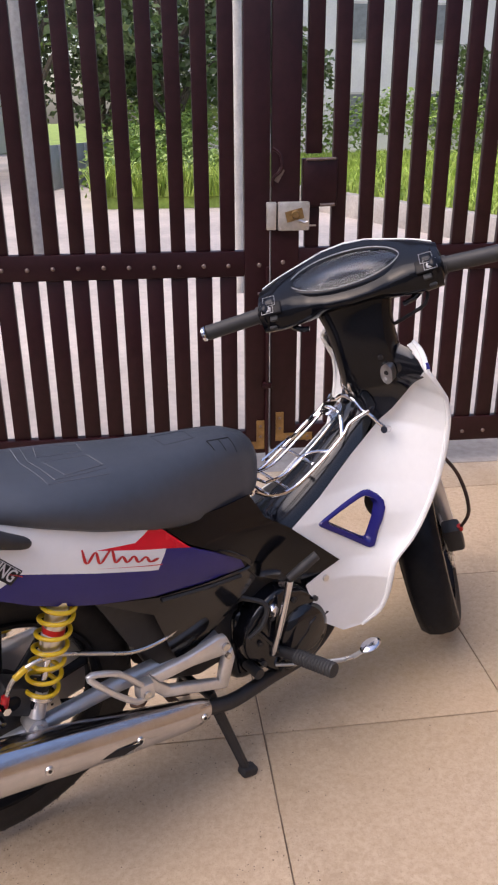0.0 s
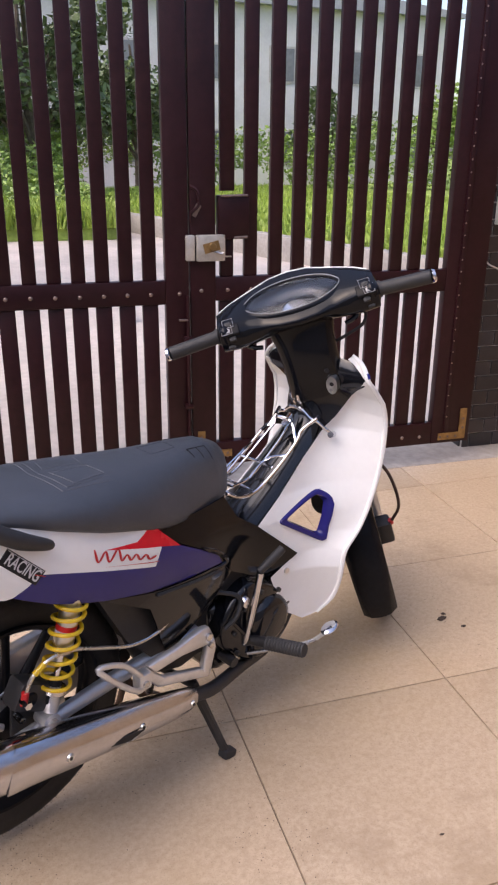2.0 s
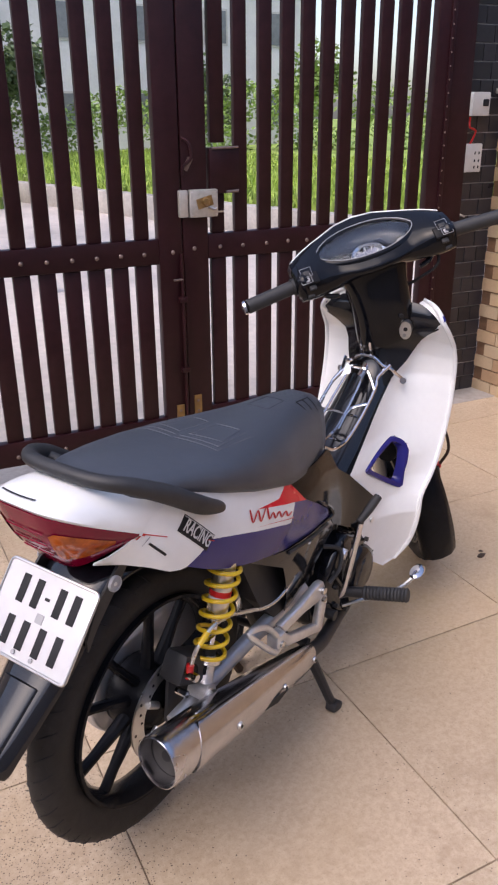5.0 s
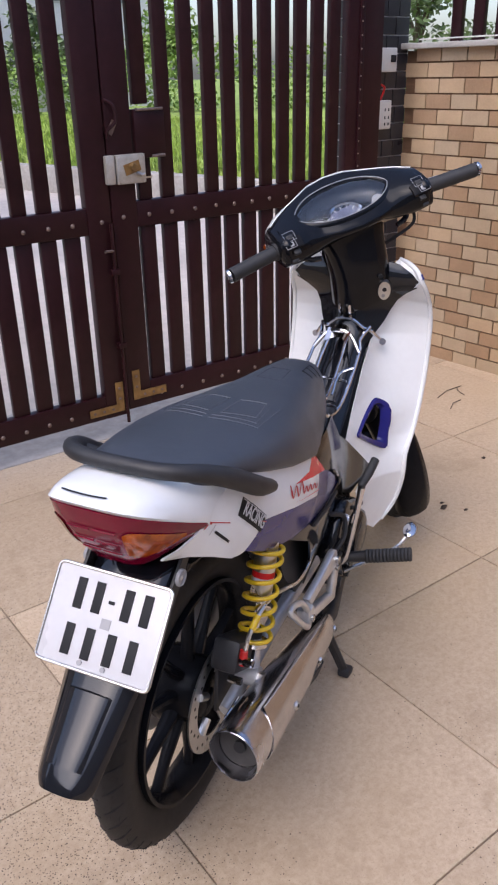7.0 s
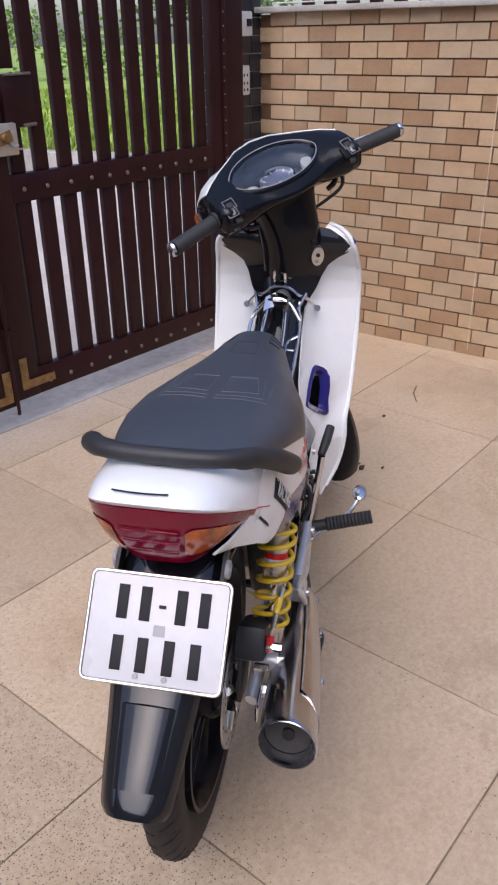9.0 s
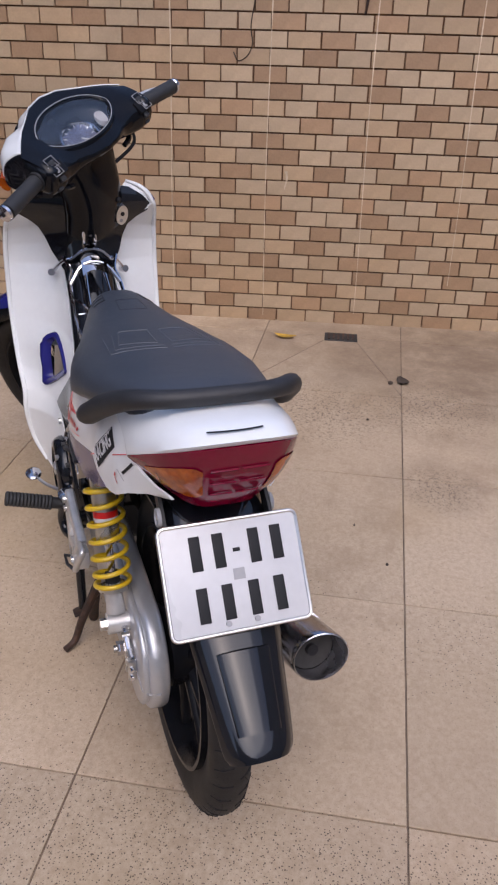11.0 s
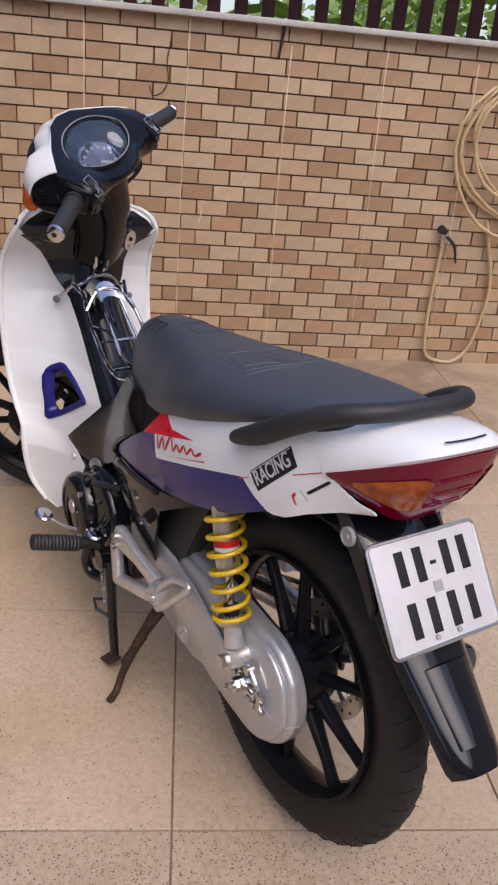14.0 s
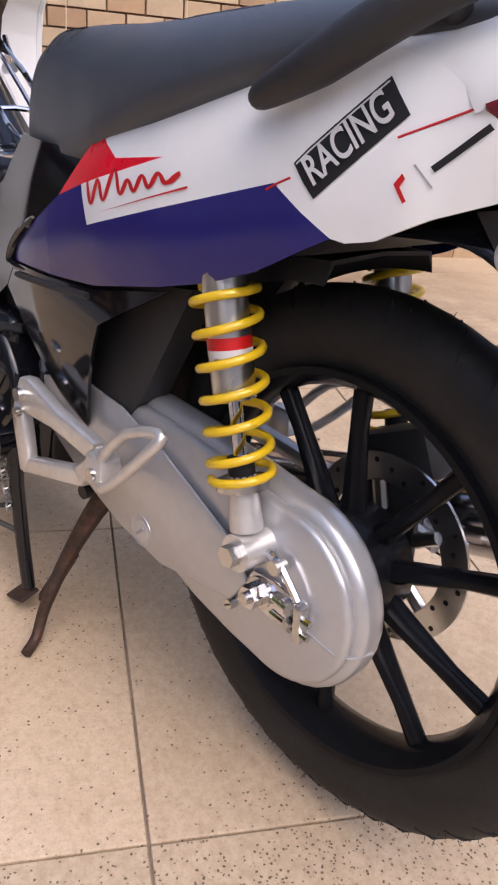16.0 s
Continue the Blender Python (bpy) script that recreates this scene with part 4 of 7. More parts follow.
# tail covers
def tail_surface(sign):
    def f(x, z):
        w = np.interp(x, [-0.26, -0.22, -0.14, -0.02, 0.15, 0.25, 0.37, 0.50], [0.055, 0.088, 0.117, 0.140, 0.149, 0.147, 0.133, 0.113])
        zc = np.interp(x, [-0.26, -0.1, 0.1, 0.3, 0.5], [0.77, 0.72, 0.655, 0.60, 0.53])
        return sign * (w - 2.2 * (z - zc) ** 2 - max(0.0, 0.77 - z) * np.interp(x, [-0.205, -0.10], [0.5, 0.0]))
    return f


WHITE_SIDE = [(-0.196, 0.717), (-0.195, 0.722), (-0.178, 0.730), (-0.168, 0.738), (-0.157, 0.746), (-0.146, 0.760), (-0.10, 0.784), (-0.03, 0.795), (0.06, 0.772), (0.16, 0.738), (0.274, 0.694), (0.228, 0.675), (0.148, 0.688), (0.293, 0.640), (0.271, 0.604), (0.010, 0.690), (-0.045, 0.660), (-0.057, 0.659), (-0.079, 0.665), (-0.115, 0.687), (-0.155, 0.706)]
RED_SIDE = [(0.274, 0.694), (0.350, 0.619), (0.293, 0.640), (0.148, 0.688), (0.228, 0.675)]
BLUE_SIDE = [(0.350, 0.619), (0.415, 0.580), (0.482, 0.536), (0.500, 0.512), (0.38, 0.524), (0.274, 0.540), (0.154, 0.571), (0.087, 0.592), (0.03, 0.616), (-0.045, 0.660), (0.010, 0.690), (0.271, 0.604), (0.293, 0.640)]
BLACK_LOW = [(0.150, 0.566), (0.274, 0.535), (0.38, 0.522), (0.492, 0.510), (0.53, 0.470), (0.43, 0.385), (0.335, 0.330), (0.300, 0.40), (0.262, 0.50)]
BLACK_FRONT = [(0.33, 0.668), (0.42, 0.662), (0.525, 0.660), (0.56, 0.600), (0.625, 0.556), (0.764, 0.434), (0.668, 0.394), (0.60, 0.43), (0.53, 0.472), (0.494, 0.512), (0.482, 0.534), (0.415, 0.582), (0.352, 0.620), (0.274, 0.696)]


def side_black(sign):
    def f(x, z):
        width_ = sum(np.interp(x + q, [0.15, 0.26, 0.37, 0.45, 0.55, 0.62, 0.7, 0.78], [0.128, 0.132, 0.128, 0.118, 0.100, 0.094, 0.106, 0.114]) for q in np.linspace(-0.05, 0.05, 9)) / 9
        return sign * (width_ + 0.004 - 1.1 * (z - np.interp(x, [0.2, 0.45, 0.6, 0.78], [0.50, 0.52, 0.50, 0.42])) ** 2)
    return f


def word(body, size, parent, m, mat, shear=0.0):
    cu = bpy.data.curves.new("lettering", 'FONT')
    cu.body, cu.size, cu.extrude, cu.align_x, cu.align_y, cu.shear = body, size, 0.0003, 'CENTER', 'CENTER', shear
    cu.offset = 0.012 * size
    tmp = bpy.data.objects.new("tmp", cu)
    me = bpy.data.meshes.new_from_object(tmp)
    bpy.data.objects.remove(tmp)
    me.materials.clear()
    me.materials.append(mat)
    ob = new("lettering", me)
    ob.parent = parent
    ob.matrix_local = m
    return ob


for s in (1, -1):
    f = tail_surface(s)
    cover = part("side_cover", patch(WHITE_SIDE, f, step=0.018, thick=0.004), WHITE, bike, "glossy white tail side cover", angle=60)
    part("red_flash", patch(RED_SIDE, f, step=0.018, thick=0.004), RED, cover, angle=60)
    part("blue_band", patch(BLUE_SIDE, f, step=0.018, thick=0.004), BLUE, cover, "dark blue glossy band", angle=60)
    low = part("lower_cover", patch(BLACK_LOW, side_black(s), step=0.016, thick=0.004), GLOSS, bike, "glossy black lower side cover", angle=60)
    part("cover_lip", tube(B(), [(x, side_black(s)(x, z) + s * 0.002, z) for x, z in ((0.28, 0.527), (0.38, 0.513), (0.48, 0.498))], 0.004, 6), MATTE, low)
    part("centre_cover", patch(BLACK_FRONT, side_black(s), step=0.014, thick=0.004), PIANO, bike, "black centre side cover", angle=60)
    part("cover_lip", tube(B(), [(x, tail_surface(s)(x, z) + s * 0.001, z) for x, z in ((0.425, 0.580), (0.440, 0.570), (0.462, 0.556), (0.492, 0.534), (0.508, 0.512), (0.490, 0.506), (0.44, 0.512))], [0.002, 0.005, 0.006, 0.006, 0.006, 0.005, 0.002], 8, smooth=4), GLOSS, cover, "rounded glossy black lip")
    # brush-like red flourish in place of the product's name
    lo_x, hi_x = 0.118, 0.272

    def place(u, h):
        x = lo_x + (hi_x - lo_x) * (u if s < 0 else 1 - u)
        return Vector((x + 0.006 * h, 0.678 - 0.33 * (x - lo_x) + (h - 0.2) * 0.025, 0))
    run_ = curve_pts([place(u, h) for u, h in ((0.0, 1.0), (0.07, 0.05), (0.16, 0.85), (0.23, 0.05), (0.35, 1.0), (0.42, 0.10), (0.50, 0.5), (0.57, 0.08), (0.65, 0.5), (0.72, 0.06), (0.81, 0.42), (0.88, 0.05), (1.0, 0.25))], 6)
    pts_l, pts_r = [], []
    for k, p in enumerate(run_):
        d = (run_[min(k + 1, len(run_) - 1)] - run_[max(k - 1, 0)]).normalized()
        w = 0.0014 + 0.0014 * abs(math.sin(k * 0.52))
        side_ = Vector((-d.y, d.x, 0)) * w
        pts_l.append(Vector((p.x + side_.x, f(p.x, p.y) + s * 0.0012, p.y + side_.y)))
        pts_r.append(Vector((p.x - side_.x, f(p.x, p.y) + s * 0.0012, p.y - side_.y)))
    part("emblem_stroke", sheet(B(), [pts_l, pts_r]), INKRED, cover, "red brushed flourish", smooth=False)
    a, b = place(0.12, -0.35), place(1.06, -0.25)
    part("emblem_stroke", patch([(a.x, a.y), (b.x, b.y - 0.001), (b.x, b.y + 0.001)], f, step=0.02, lift=0.0012), INKRED, cover)
    # black label with white capitals
    c, half_l, half_h = Vector((-0.024, 0.7165) if s < 0 else (-0.050, 0.7285)), 0.0450, 0.0155
    ang_ = radians(-46)
    ux = Vector((math.cos(ang_), math.sin(ang_)))
    uz = Vector((-math.sin(ang_), math.cos(ang_)))
    rect = [(-half_l, -half_h), (half_l, -half_h), (half_l, half_h), (-half_l, half_h)]
    tag = part("label", patch([tuple(c + ux * p + uz * q) for p, q in rect], f, step=0.02, lift=0.0008), INK, cover, "black label with white capital letters", smooth=False)
    part("label_border", patch([tuple(c + ux * p * 1.0 + uz * q * 1.0) for p, q in [(-half_l + 0.002, half_h - 0.003), (half_l - 0.002, half_h - 0.003), (half_l - 0.002, half_h - 0.0018), (-half_l + 0.002, half_h - 0.0018)]], f, step=0.02, lift=0.0014), PLATEWHITE, cover, smooth=False)
    y0 = f(c.x, c.y)
    p0 = Vector((c.x, y0 + s * 0.0022, c.y))
    right = Vector((ux.x, 0, ux.y)) if s < 0 else Vector((-ux.x, 0, -ux.y))
    eps = 0.02
    dydx = (f(c.x + ux.x * eps, c.y + ux.y * eps) - f(c.x - ux.x * eps, c.y - ux.y * eps)) / (2 * eps)
    right = Vector((ux.x, dydx, ux.y)).normalized() * (1 if s < 0 else -1)
    dydz = (f(c.x + uz.x * 0.01, c.y + uz.y * 0.01) - f(c.x - uz.x * 0.01, c.y - uz.y * 0.01)) / 0.02
    upv = Vector((uz.x, dydz, uz.y)).normalized()
    nn = right.cross(upv).normalized()
    m = Matrix((right, upv, nn)).transposed().to_4x4()
    m.translation = p0
    word("RACING", 0.0315, cover, m @ Matrix.Diagonal((0.66, 1.0, 1, 1)), PLATEWHITE)
    # small brand mark as plain bars: red hook and a dark bar
    start, end = (Vector((-0.140, 0.758)), Vector((-0.078, 0.688))) if s < 0 else (Vector((-0.094, 0.700)), Vector((-0.154, 0.758)))
    run = (end - start).normalized()
    side = Vector((-run.y, run.x)) * (1 if s < 0 else -1)

    def mark(pts):
        return [tuple(start + run * p + side * q) for p, q in pts]
    part("brand_mark", patch(mark([(0.0, -0.007), (0.003, -0.007), (0.0045, 0.003), (0.011, 0.005), (0.011, 0.009), (0.002, 0.007)]), f, step=0.02, lift=0.001), INKRED, cover, smooth=False)
    part("brand_mark", patch(mark([(0.020, -0.009), (0.0215, -0.009), (0.0215, 0.009), (0.020, 0.009)]), f, step=0.02, lift=0.001), GREYCASE, cover, smooth=False)
    part("brand_mark", patch(mark([(0.028, -0.0022), (0.072, -0.0022), (0.072, 0.0022), (0.028, 0.0022)]), f, step=0.02, lift=0.001), INK, cover, smooth=False)
    # pinstripe and lid seam
    for run in (((-0.148, 0.766), (-0.12, 0.752), (-0.087, 0.7355)), ((-0.006, 0.6965), (0.005, 0.691), (0.017, 0.684))):
        part("pinstripe", tube(B(), [(x, f(x, z) + s * 0.0002, z) for x, z in run], 0.0009, 5), INKRED, cover)

# inner body that fills the frame behind the covers
bm = B()
sec = [(-0.12, 0.70, 0.78, 0.085), (0.0, 0.635, 0.77, 0.10), (0.14, 0.60, 0.70, 0.10), (0.27, 0.545, 0.66, 0.10), (0.40, 0.42, 0.64, 0.09), (0.50, 0.40, 0.63, 0.08), (0.60, 0.40, 0.56, 0.075)]
loft(bm, [[(x, -w, lo), (x, w, lo), (x, w, hi), (x, -w, hi)] for x, lo, hi, w in sec])
part("inner_body", bm, MATTE, bike, "matte black frame and inner plastics", smooth=False)
both(lambda s: part("inner_shield", slab(B(), [(0.15, 0.565), (0.255, 0.545), (0.36, 0.51), (0.43, 0.40), (0.37, 0.34), (0.29, 0.345), (0.225, 0.42)], 0.062 * s, 0.098 * s), MATTE, bike, smooth=False))

part("rear_frame", slab(B(), [(0.15, 0.565), (0.26, 0.548), (0.36, 0.52), (0.46, 0.45), (0.53, 0.36), (0.51, 0.25), (0.41, 0.232), (0.31, 0.262), (0.27, 0.34), (0.235, 0.44)], -0.062, -0.030, bevel=0.010), MATTE, bike, "matte black rear frame and battery tray")
# tail lid
rows = []
for k in range(25):
    t = -1 + 2 * k / 24
    row = []
    xr, zr = -0.277 + 0.136 * abs(t) ** 4, 0.073 * abs(t) ** 4
    for j in range(13):
        u = (j / 12) ** 0.8
        z = 0.826 + 0.024 * u - (0.030 * abs(t) ** 2.4 * (1 - u) + zr * u) - 0.013 * u ** 14
        row.append((-0.02 + (xr + 0.02) * u, 0.116 * t, z))
    rows.append(row)
lid = sheet(B(), rows)
r = bmesh.ops.extrude_face_region(lid, geom=lid.faces[:])
bmesh.ops.translate(lid, vec=(0.006, 0, -0.008), verts=[q for q in r["geom"] if isinstance(q, bmesh.types.BMVert)])
tail_lid = part("tail_lid", lid, WHITE, bike, "glossy white tail lid", angle=50)
bm = B()
sheet(bm, [[(-0.263 + 2.2 * y * y + dx, y + 0.008, 0.8452 + dx * 0.10 - 5.0 * y * y * y * y) for y in np.linspace(-0.036, 0.036, 9)] for dx in (-0.0016, 0.0020)])
part("brand_mark", bm, INK, tail_lid, "small dark bar where a brand stands", smooth=False)


# tail lamp
def lamp_point(a, v, out=0.0):
    q = abs(a)
    top = Vector((-0.273 + 0.132 * q ** 4, 0.1165 * a, 0.828 - 0.066 * q ** 4))
    bot = Vector((-0.214 + 0.072 * q ** 4, 0.1165 * a * (0.64 + 0.36 * q ** 6), 0.710 + 0.050 * q ** 6))
    p = top.lerp(bot, v)
    bulge = (0.010 * math.sin(math.pi * v) + out) * (1 - q ** 4)
    return p + Vector((-bulge, math.copysign(bulge * q, a), 0))


rows = [[lamp_point(-1 + 2 * k / 24, v / 6) for k in range(25)] for v in range(7)]
bm = sheet(B(), rows)
back = [[Vector((min(p.x + 0.05, -0.12), p.y * 0.9, p.z)) for p in r_] for r_ in (rows[0], rows[-1])]
sheet(bm, [rows[0], back[0]])
sheet(bm, [rows[-1], back[1]])
lamp = part("tail_lamp", bm, LAMPRED, bike, "wide dark red tail lamp with amber indicators", angle=60)
for s in (1, -1):
    rows = [[lamp_point(s * a, 0.5 + (v - 0.5) * w, 0.0018) for a, w in ((0.42, 0.40), (0.50, 0.52), (0.62, 0.54), (0.74, 0.50), (0.84, 0.38), (0.91, 0.15))] for v in np.linspace(0, 1, 5)]
    part("indicator", sheet(B(), rows), AMBER, lamp, "amber indicator lens")
    for v in (0.3, 0.5, 0.7):
        part("lens_rib", tube(B(), [lamp_point(s * a, v, 0.002) for a in (0.02, 0.12, 0.24, 0.34)], 0.0012, 5), LAMPRED, lamp)

# rear mudguard and plate
centre = [(-0.06, 0.675, 0.085), (-0.13, 0.680, 0.080), (-0.18, 0.655, 0.074), (-0.222, 0.605, 0.070), (-0.268, 0.552, 0.066), (-0.322, 0.500, 0.058), (-0.366, 0.460, 0.052), (-0.388, 0.438, 0.048), (-0.396, 0.428, 0.042)]
cc = curve_pts([(a, b, c) for a, b, c in centre], 4)
outer, inner_ = [], []
for i, p in enumerate(cc):
    a, b = cc[max(0, i - 1)], cc[min(len(cc) - 1, i + 1)]
    d = Vector((b.x - a.x, 0, b.y - a.y)).normalized()
    nrm = Vector((-abs(d.z), 0, abs(d.x)))
    ro, ri = [], []
    for k in range(11):
        t = -1 + 2 * k / 10
        off = 0.014 - 0.022 * abs(t) ** 3.5
        q = Vector((p.x, p.z * t, p.y)) + nrm * off
        ro.append(q)
        ri.append(q - nrm * 0.004)
    outer.append(ro)
    inner_.append(ri)
bm = B()
loft(bm, [o + i_[::-1] for o, i_ in zip(outer, inner_)])
guard = part("rear_mudguard", bm, GLOSS, bike, "glossy black rear mudguard with flared tip", angle=60)
rows = []
for i in range(len(cc)):
    if not -0.375 < cc[i].x < -0.285:
        continue
    rows.append([outer[i][k].lerp(outer[i][5], sh_) + (outer[i][5] - inner_[i][5]) * h_ for k, sh_, h_ in ((2, 0.0, 0.1), (2, 0.14, 1.1), (4, 0.0, 1.2), (5, 0, 1.3), (6, 0.0, 1.2), (8, 0.14, 1.1), (8, 0.0, 0.1))])
rows = [[p.lerp(q, 0.25) - (q - p) * 0.4 - Vector((-0.0045, 0, 0.0045)) for p, q in zip(rows[0], rows[1])]] + rows
part("guard_panel", sheet(B(), rows), GLOSS, guard, "raised panel on the mudguard tip", angle=50)
bm = B()
arc = []
for k in range(17):
    a = radians(44 + k * 2.6)
    arc.append([(CR.x + math.cos(a) * r_, y, CR.z + math.sin(a) * r_) for r_, y in ((0.300, -0.075), (0.318, -0.070), (0.322, 0.0), (0.318, 0.070), (0.300, 0.075), (0.297, 0.075), (0.314, 0.066), (0.318, 0), (0.314, -0.066), (0.297, -0.075))])
loft(bm, arc)
part("inner_mudguard", bm, MATTE, bike, angle=60)
both(lambda s: part("guard_side", slab(B(), [(-0.128, 0.694), (-0.15, 0.700), (-0.200, 0.655), (-0.232, 0.60), (-0.230, 0.578), (-0.206, 0.612), (-0.165, 0.655)], 0.074 * s, 0.079 * s), MATTE, bike, smooth=False))
for s in (1, -1):
    disc = part("reflector", revolve(B(), [(0.0001, s * 0.0035), (0.0098, s * 0.0035), (0.0105, s * 0.0055), (0.0128, s * 0.0055), (0.0138, s * 0.004), (0.0138, 0)], (-0.165, 0.079 * s, 0.672), 'y', 24, closed=False), GREYCASE, bike, "round grey side reflector")
    part("reflector_screw", revolve(B(), [(0.0001, s * 0.005), (0.003, s * 0.0045), (0.004, s * 0.003)], (-0.165, 0.079 * s, 0.672), 'y', 12, closed=False), STEEL, disc)

up_p = Vector((0.0835, 0, 0.1115)).normalized()
PLATE = Matrix((Vector((0, -1, 0)), up_p, Vector((0, -1, 0)).cross(up_p))).transposed().to_4x4()
PLATE.translation = Vector((-0.2585, -0.001, 0.6275))
plate = part("number_plate", moved(boxed((0, 0, 0), (0.190, 0.142, 0.002), bevel=0.0008), PLATE), PLATEWHITE, bike, "white number plate with dark raised bars")
rim_pts = []
for cx, cy, a0 in ((0.088, 0.064, 0), (-0.088, 0.064, 90), (-0.088, -0.064, 180), (0.088, -0.064, 270)):
    for k in range(5):
        a = radians(a0 + k * 22.5)
        rim_pts.append(PLATE @ Vector((cx + 0.009 * math.cos(a), cy + 0.009 * math.sin(a), 0.0)))
part("plate_frame", tube(B(), rim_pts, 0.0028, 8, closed=True), STEEL, plate, "thin metal plate frame")
for cx, cy, w, h in [(-0.050, 0.034, 0.015, 0.046), (-0.018, 0.034, 0.015, 0.046), (0.006, 0.032, 0.010, 0.005), (0.032, 0.034, 0.015, 0.046), (0.064, 0.034, 0.015, 0.046), (-0.050, -0.034, 0.015, 0.046), (-0.015, -0.034, 0.015, 0.046), (0.022, -0.034, 0.015, 0.046), (0.058, -0.034, 0.015, 0.046)]:
    part("plate_bar", moved(boxed((cx, cy, 0.0018), (w, h, 0.002), bevel=0.0006), PLATE), INK, plate)
part("plate_sticker", moved(boxed((0.005, 0.0, 0.0014), (0.016, 0.015, 0.001)), PLATE), GREYCASE, plate)
both(lambda s: part("plate_bolt", moved(rod(B(), (0.02 * s, -0.062, 0.0), (0.02 * s, -0.062, 0.004), 0.004, n=8), PLATE), GREYCASE, plate))
part("plate_bracket", moved(boxed((0, 0.02, -0.012), (0.10, 0.09, 0.02), bevel=0.003), PLATE), MATTE, bike)


# wheels
def wheel(c, R, w, m, rear):
    name = "rear_wheel" if rear else "front_wheel"
    rr = 0.213
    prof = []
    for k in range(15):
        a = math.pi * (-0.62 + 1.24 * k / 14)
        h = (R - rr) / 2
        prof.append((rr + h + h * math.cos(a) * 1.0, w / 2 * math.sin(a) * 1.04))
    prof += [(rr - 0.004, w * 0.33), (rr - 0.004, -w * 0.33)]
    ty = part(name, moved(revolve(B(), prof, c, 'y', 72), m), RUBBER, bike, "black tubeless tyre on a black cast wheel", angle=70)
    # tread grooves: slanted pieces cut as shallow ridges
    bm = B()
    for i in range(44):
        a = 2 * math.pi * i / 44
        for s in (1, -1):
            line = []
            for t in (0.10, 0.40, 0.72):
                aa = a + (0.05 + 0.10 * t) * s + (0.07 if s > 0 else 0)
                q = 0.62 * math.pi * t * 0.8 * s
                h = (R - rr) / 2
                rad = rr + h + h * math.cos(q) + 0.0004
                line.append(Vector(c) + Vector((rad * math.cos(aa), w / 2 * math.sin(q) * 1.04, rad * math.sin(aa))))
            tube(bm, line, [0.0012, 0.0022, 0.0012], 4)
    tg = part("tread_groove", moved(bm, m), INK, ty)
    tg["kind"] = "stuff"
    gh = random.Random(9 if rear else 10)
    bm = B()
    for i in range(230):
        a, s = gh.uniform(0, 6.283), gh.choice((1, -1))
        q = gh.uniform(0.42, 0.95) * s
        h = (R - rr) / 2
        rad = rr + h + h * math.cos(q)
        d = Vector((math.cos(a), 0, math.sin(a))) * math.cos(q) + Vector((0, 1, 0)) * math.sin(q)
        p = Vector(c) + Vector((rad * math.cos(a), w / 2 * math.sin(q) * 1.04, rad * math.sin(a)))
        e = p + d * gh.uniform(0.003, 0.008) + Vector((gh.uniform(-1, 1), gh.uniform(-1, 1), gh.uniform(-1, 1))) * 0.0015
        tube(bm, [p, e], [0.0005, 0.0003], 3)
    ob = part("tyre_whisker", moved(bm, m), INK, ty, "fine rubber moulding hairs", smooth=False)
    ob["kind"] = "stuff"
    prof = [(0.213, -0.034), (0.213, 0.034), (0.206, 0.034), (0.197, 0.022), (0.192, 0.012), (0.192, -0.012), (0.197, -0.022), (0.206, -0.034)]
    rim = part("rim", moved(revolve(B(), prof, c, 'y', 72), m), SATIN, ty, "black cast rim", angle=50)
    for i in range(5):
        a0 = 2 * math.pi * i / 5 + (1.19 if rear else 0.1)
        for s in (1, -1):
            a1 = a0 + s * 0.17
            rings = []
            for r_, a_, wd, th in ((0.040, a0 + s * 0.36, 0.012, 0.016), (0.09, a0 + s * 0.28, 0.0095, 0.013), (0.15, a0 + s * 0.27, 0.0080, 0.010), (0.196, a1 + s * 0.11, 0.0095, 0.010)):
                p = Vector(c) + Vector((r_ * math.cos(a_), 0, r_ * math.sin(a_)))
                tn = Vector((-math.sin(a_), 0, math.cos(a_)))
                rings.append([p + tn * wd * x_ + Vector((0, th * y_, 0)) for x_, y_ in ((-1, -0.5), (-0.5, -1), (0.5, -1), (1, -0.5), (1, 0.5), (0.5, 1), (-0.5, 1), (-1, 0.5))])
            part("spoke", moved(loft(B(), rings), m), SATIN, rim, angle=50)
    part("hub", moved(revolve(B(), [(0.012, -0.05), (0.046, -0.048), (0.062, -0.032), (0.064, 0), (0.074, 0.022), (0.072, 0.040), (0.050, 0.048), (0.012, 0.05)], c, 'y', 32), m), SATIN, rim, angle=50)
    return ty


rw = wheel(CR, RR, 0.064, Matrix(), True)
fw = wheel(CF, RF, 0.076, STEER, False)


def disc(c, y, r, m):
    bm = revolve(B(), [(r, y - 0.0018), (r, y + 0.0018), (r - 0.032, y + 0.0018), (r - 0.032, y - 0.0018)], c, 'y', 48)
    d = part("brake_disc", moved(bm, m), STEEL, bike, "drilled steel brake disc", angle=30)
    bm = B()
    for i in range(30):
        a = 2 * math.pi * i / 30
        rad = r - 0.009 - 0.008 * (i % 3)
        p = Vector(c) + Vector((rad * math.cos(a), 0, rad * math.sin(a)))
        rod(bm, p + Vector((0, y - 0.0022, 0)), p + Vector((0, y + 0.0022, 0)), 0.0032, n=8)
    part("disc_hole", moved(bm, m), INK, d)
    for i in range(5):
        a = 2 * math.pi * i / 5
        p = Vector(c) + Vector((math.cos(a) * (r - 0.045), y, math.sin(a) * (r - 0.045)))
        part("disc_arm", moved(rod(B(), Vector(c) + Vector((math.cos(a) * 0.045, y, math.sin(a) * 0.045)), p + Vector((math.cos(a), 0, math.sin(a))) * 0.014, 0.008, n=8), m), STEEL, d)


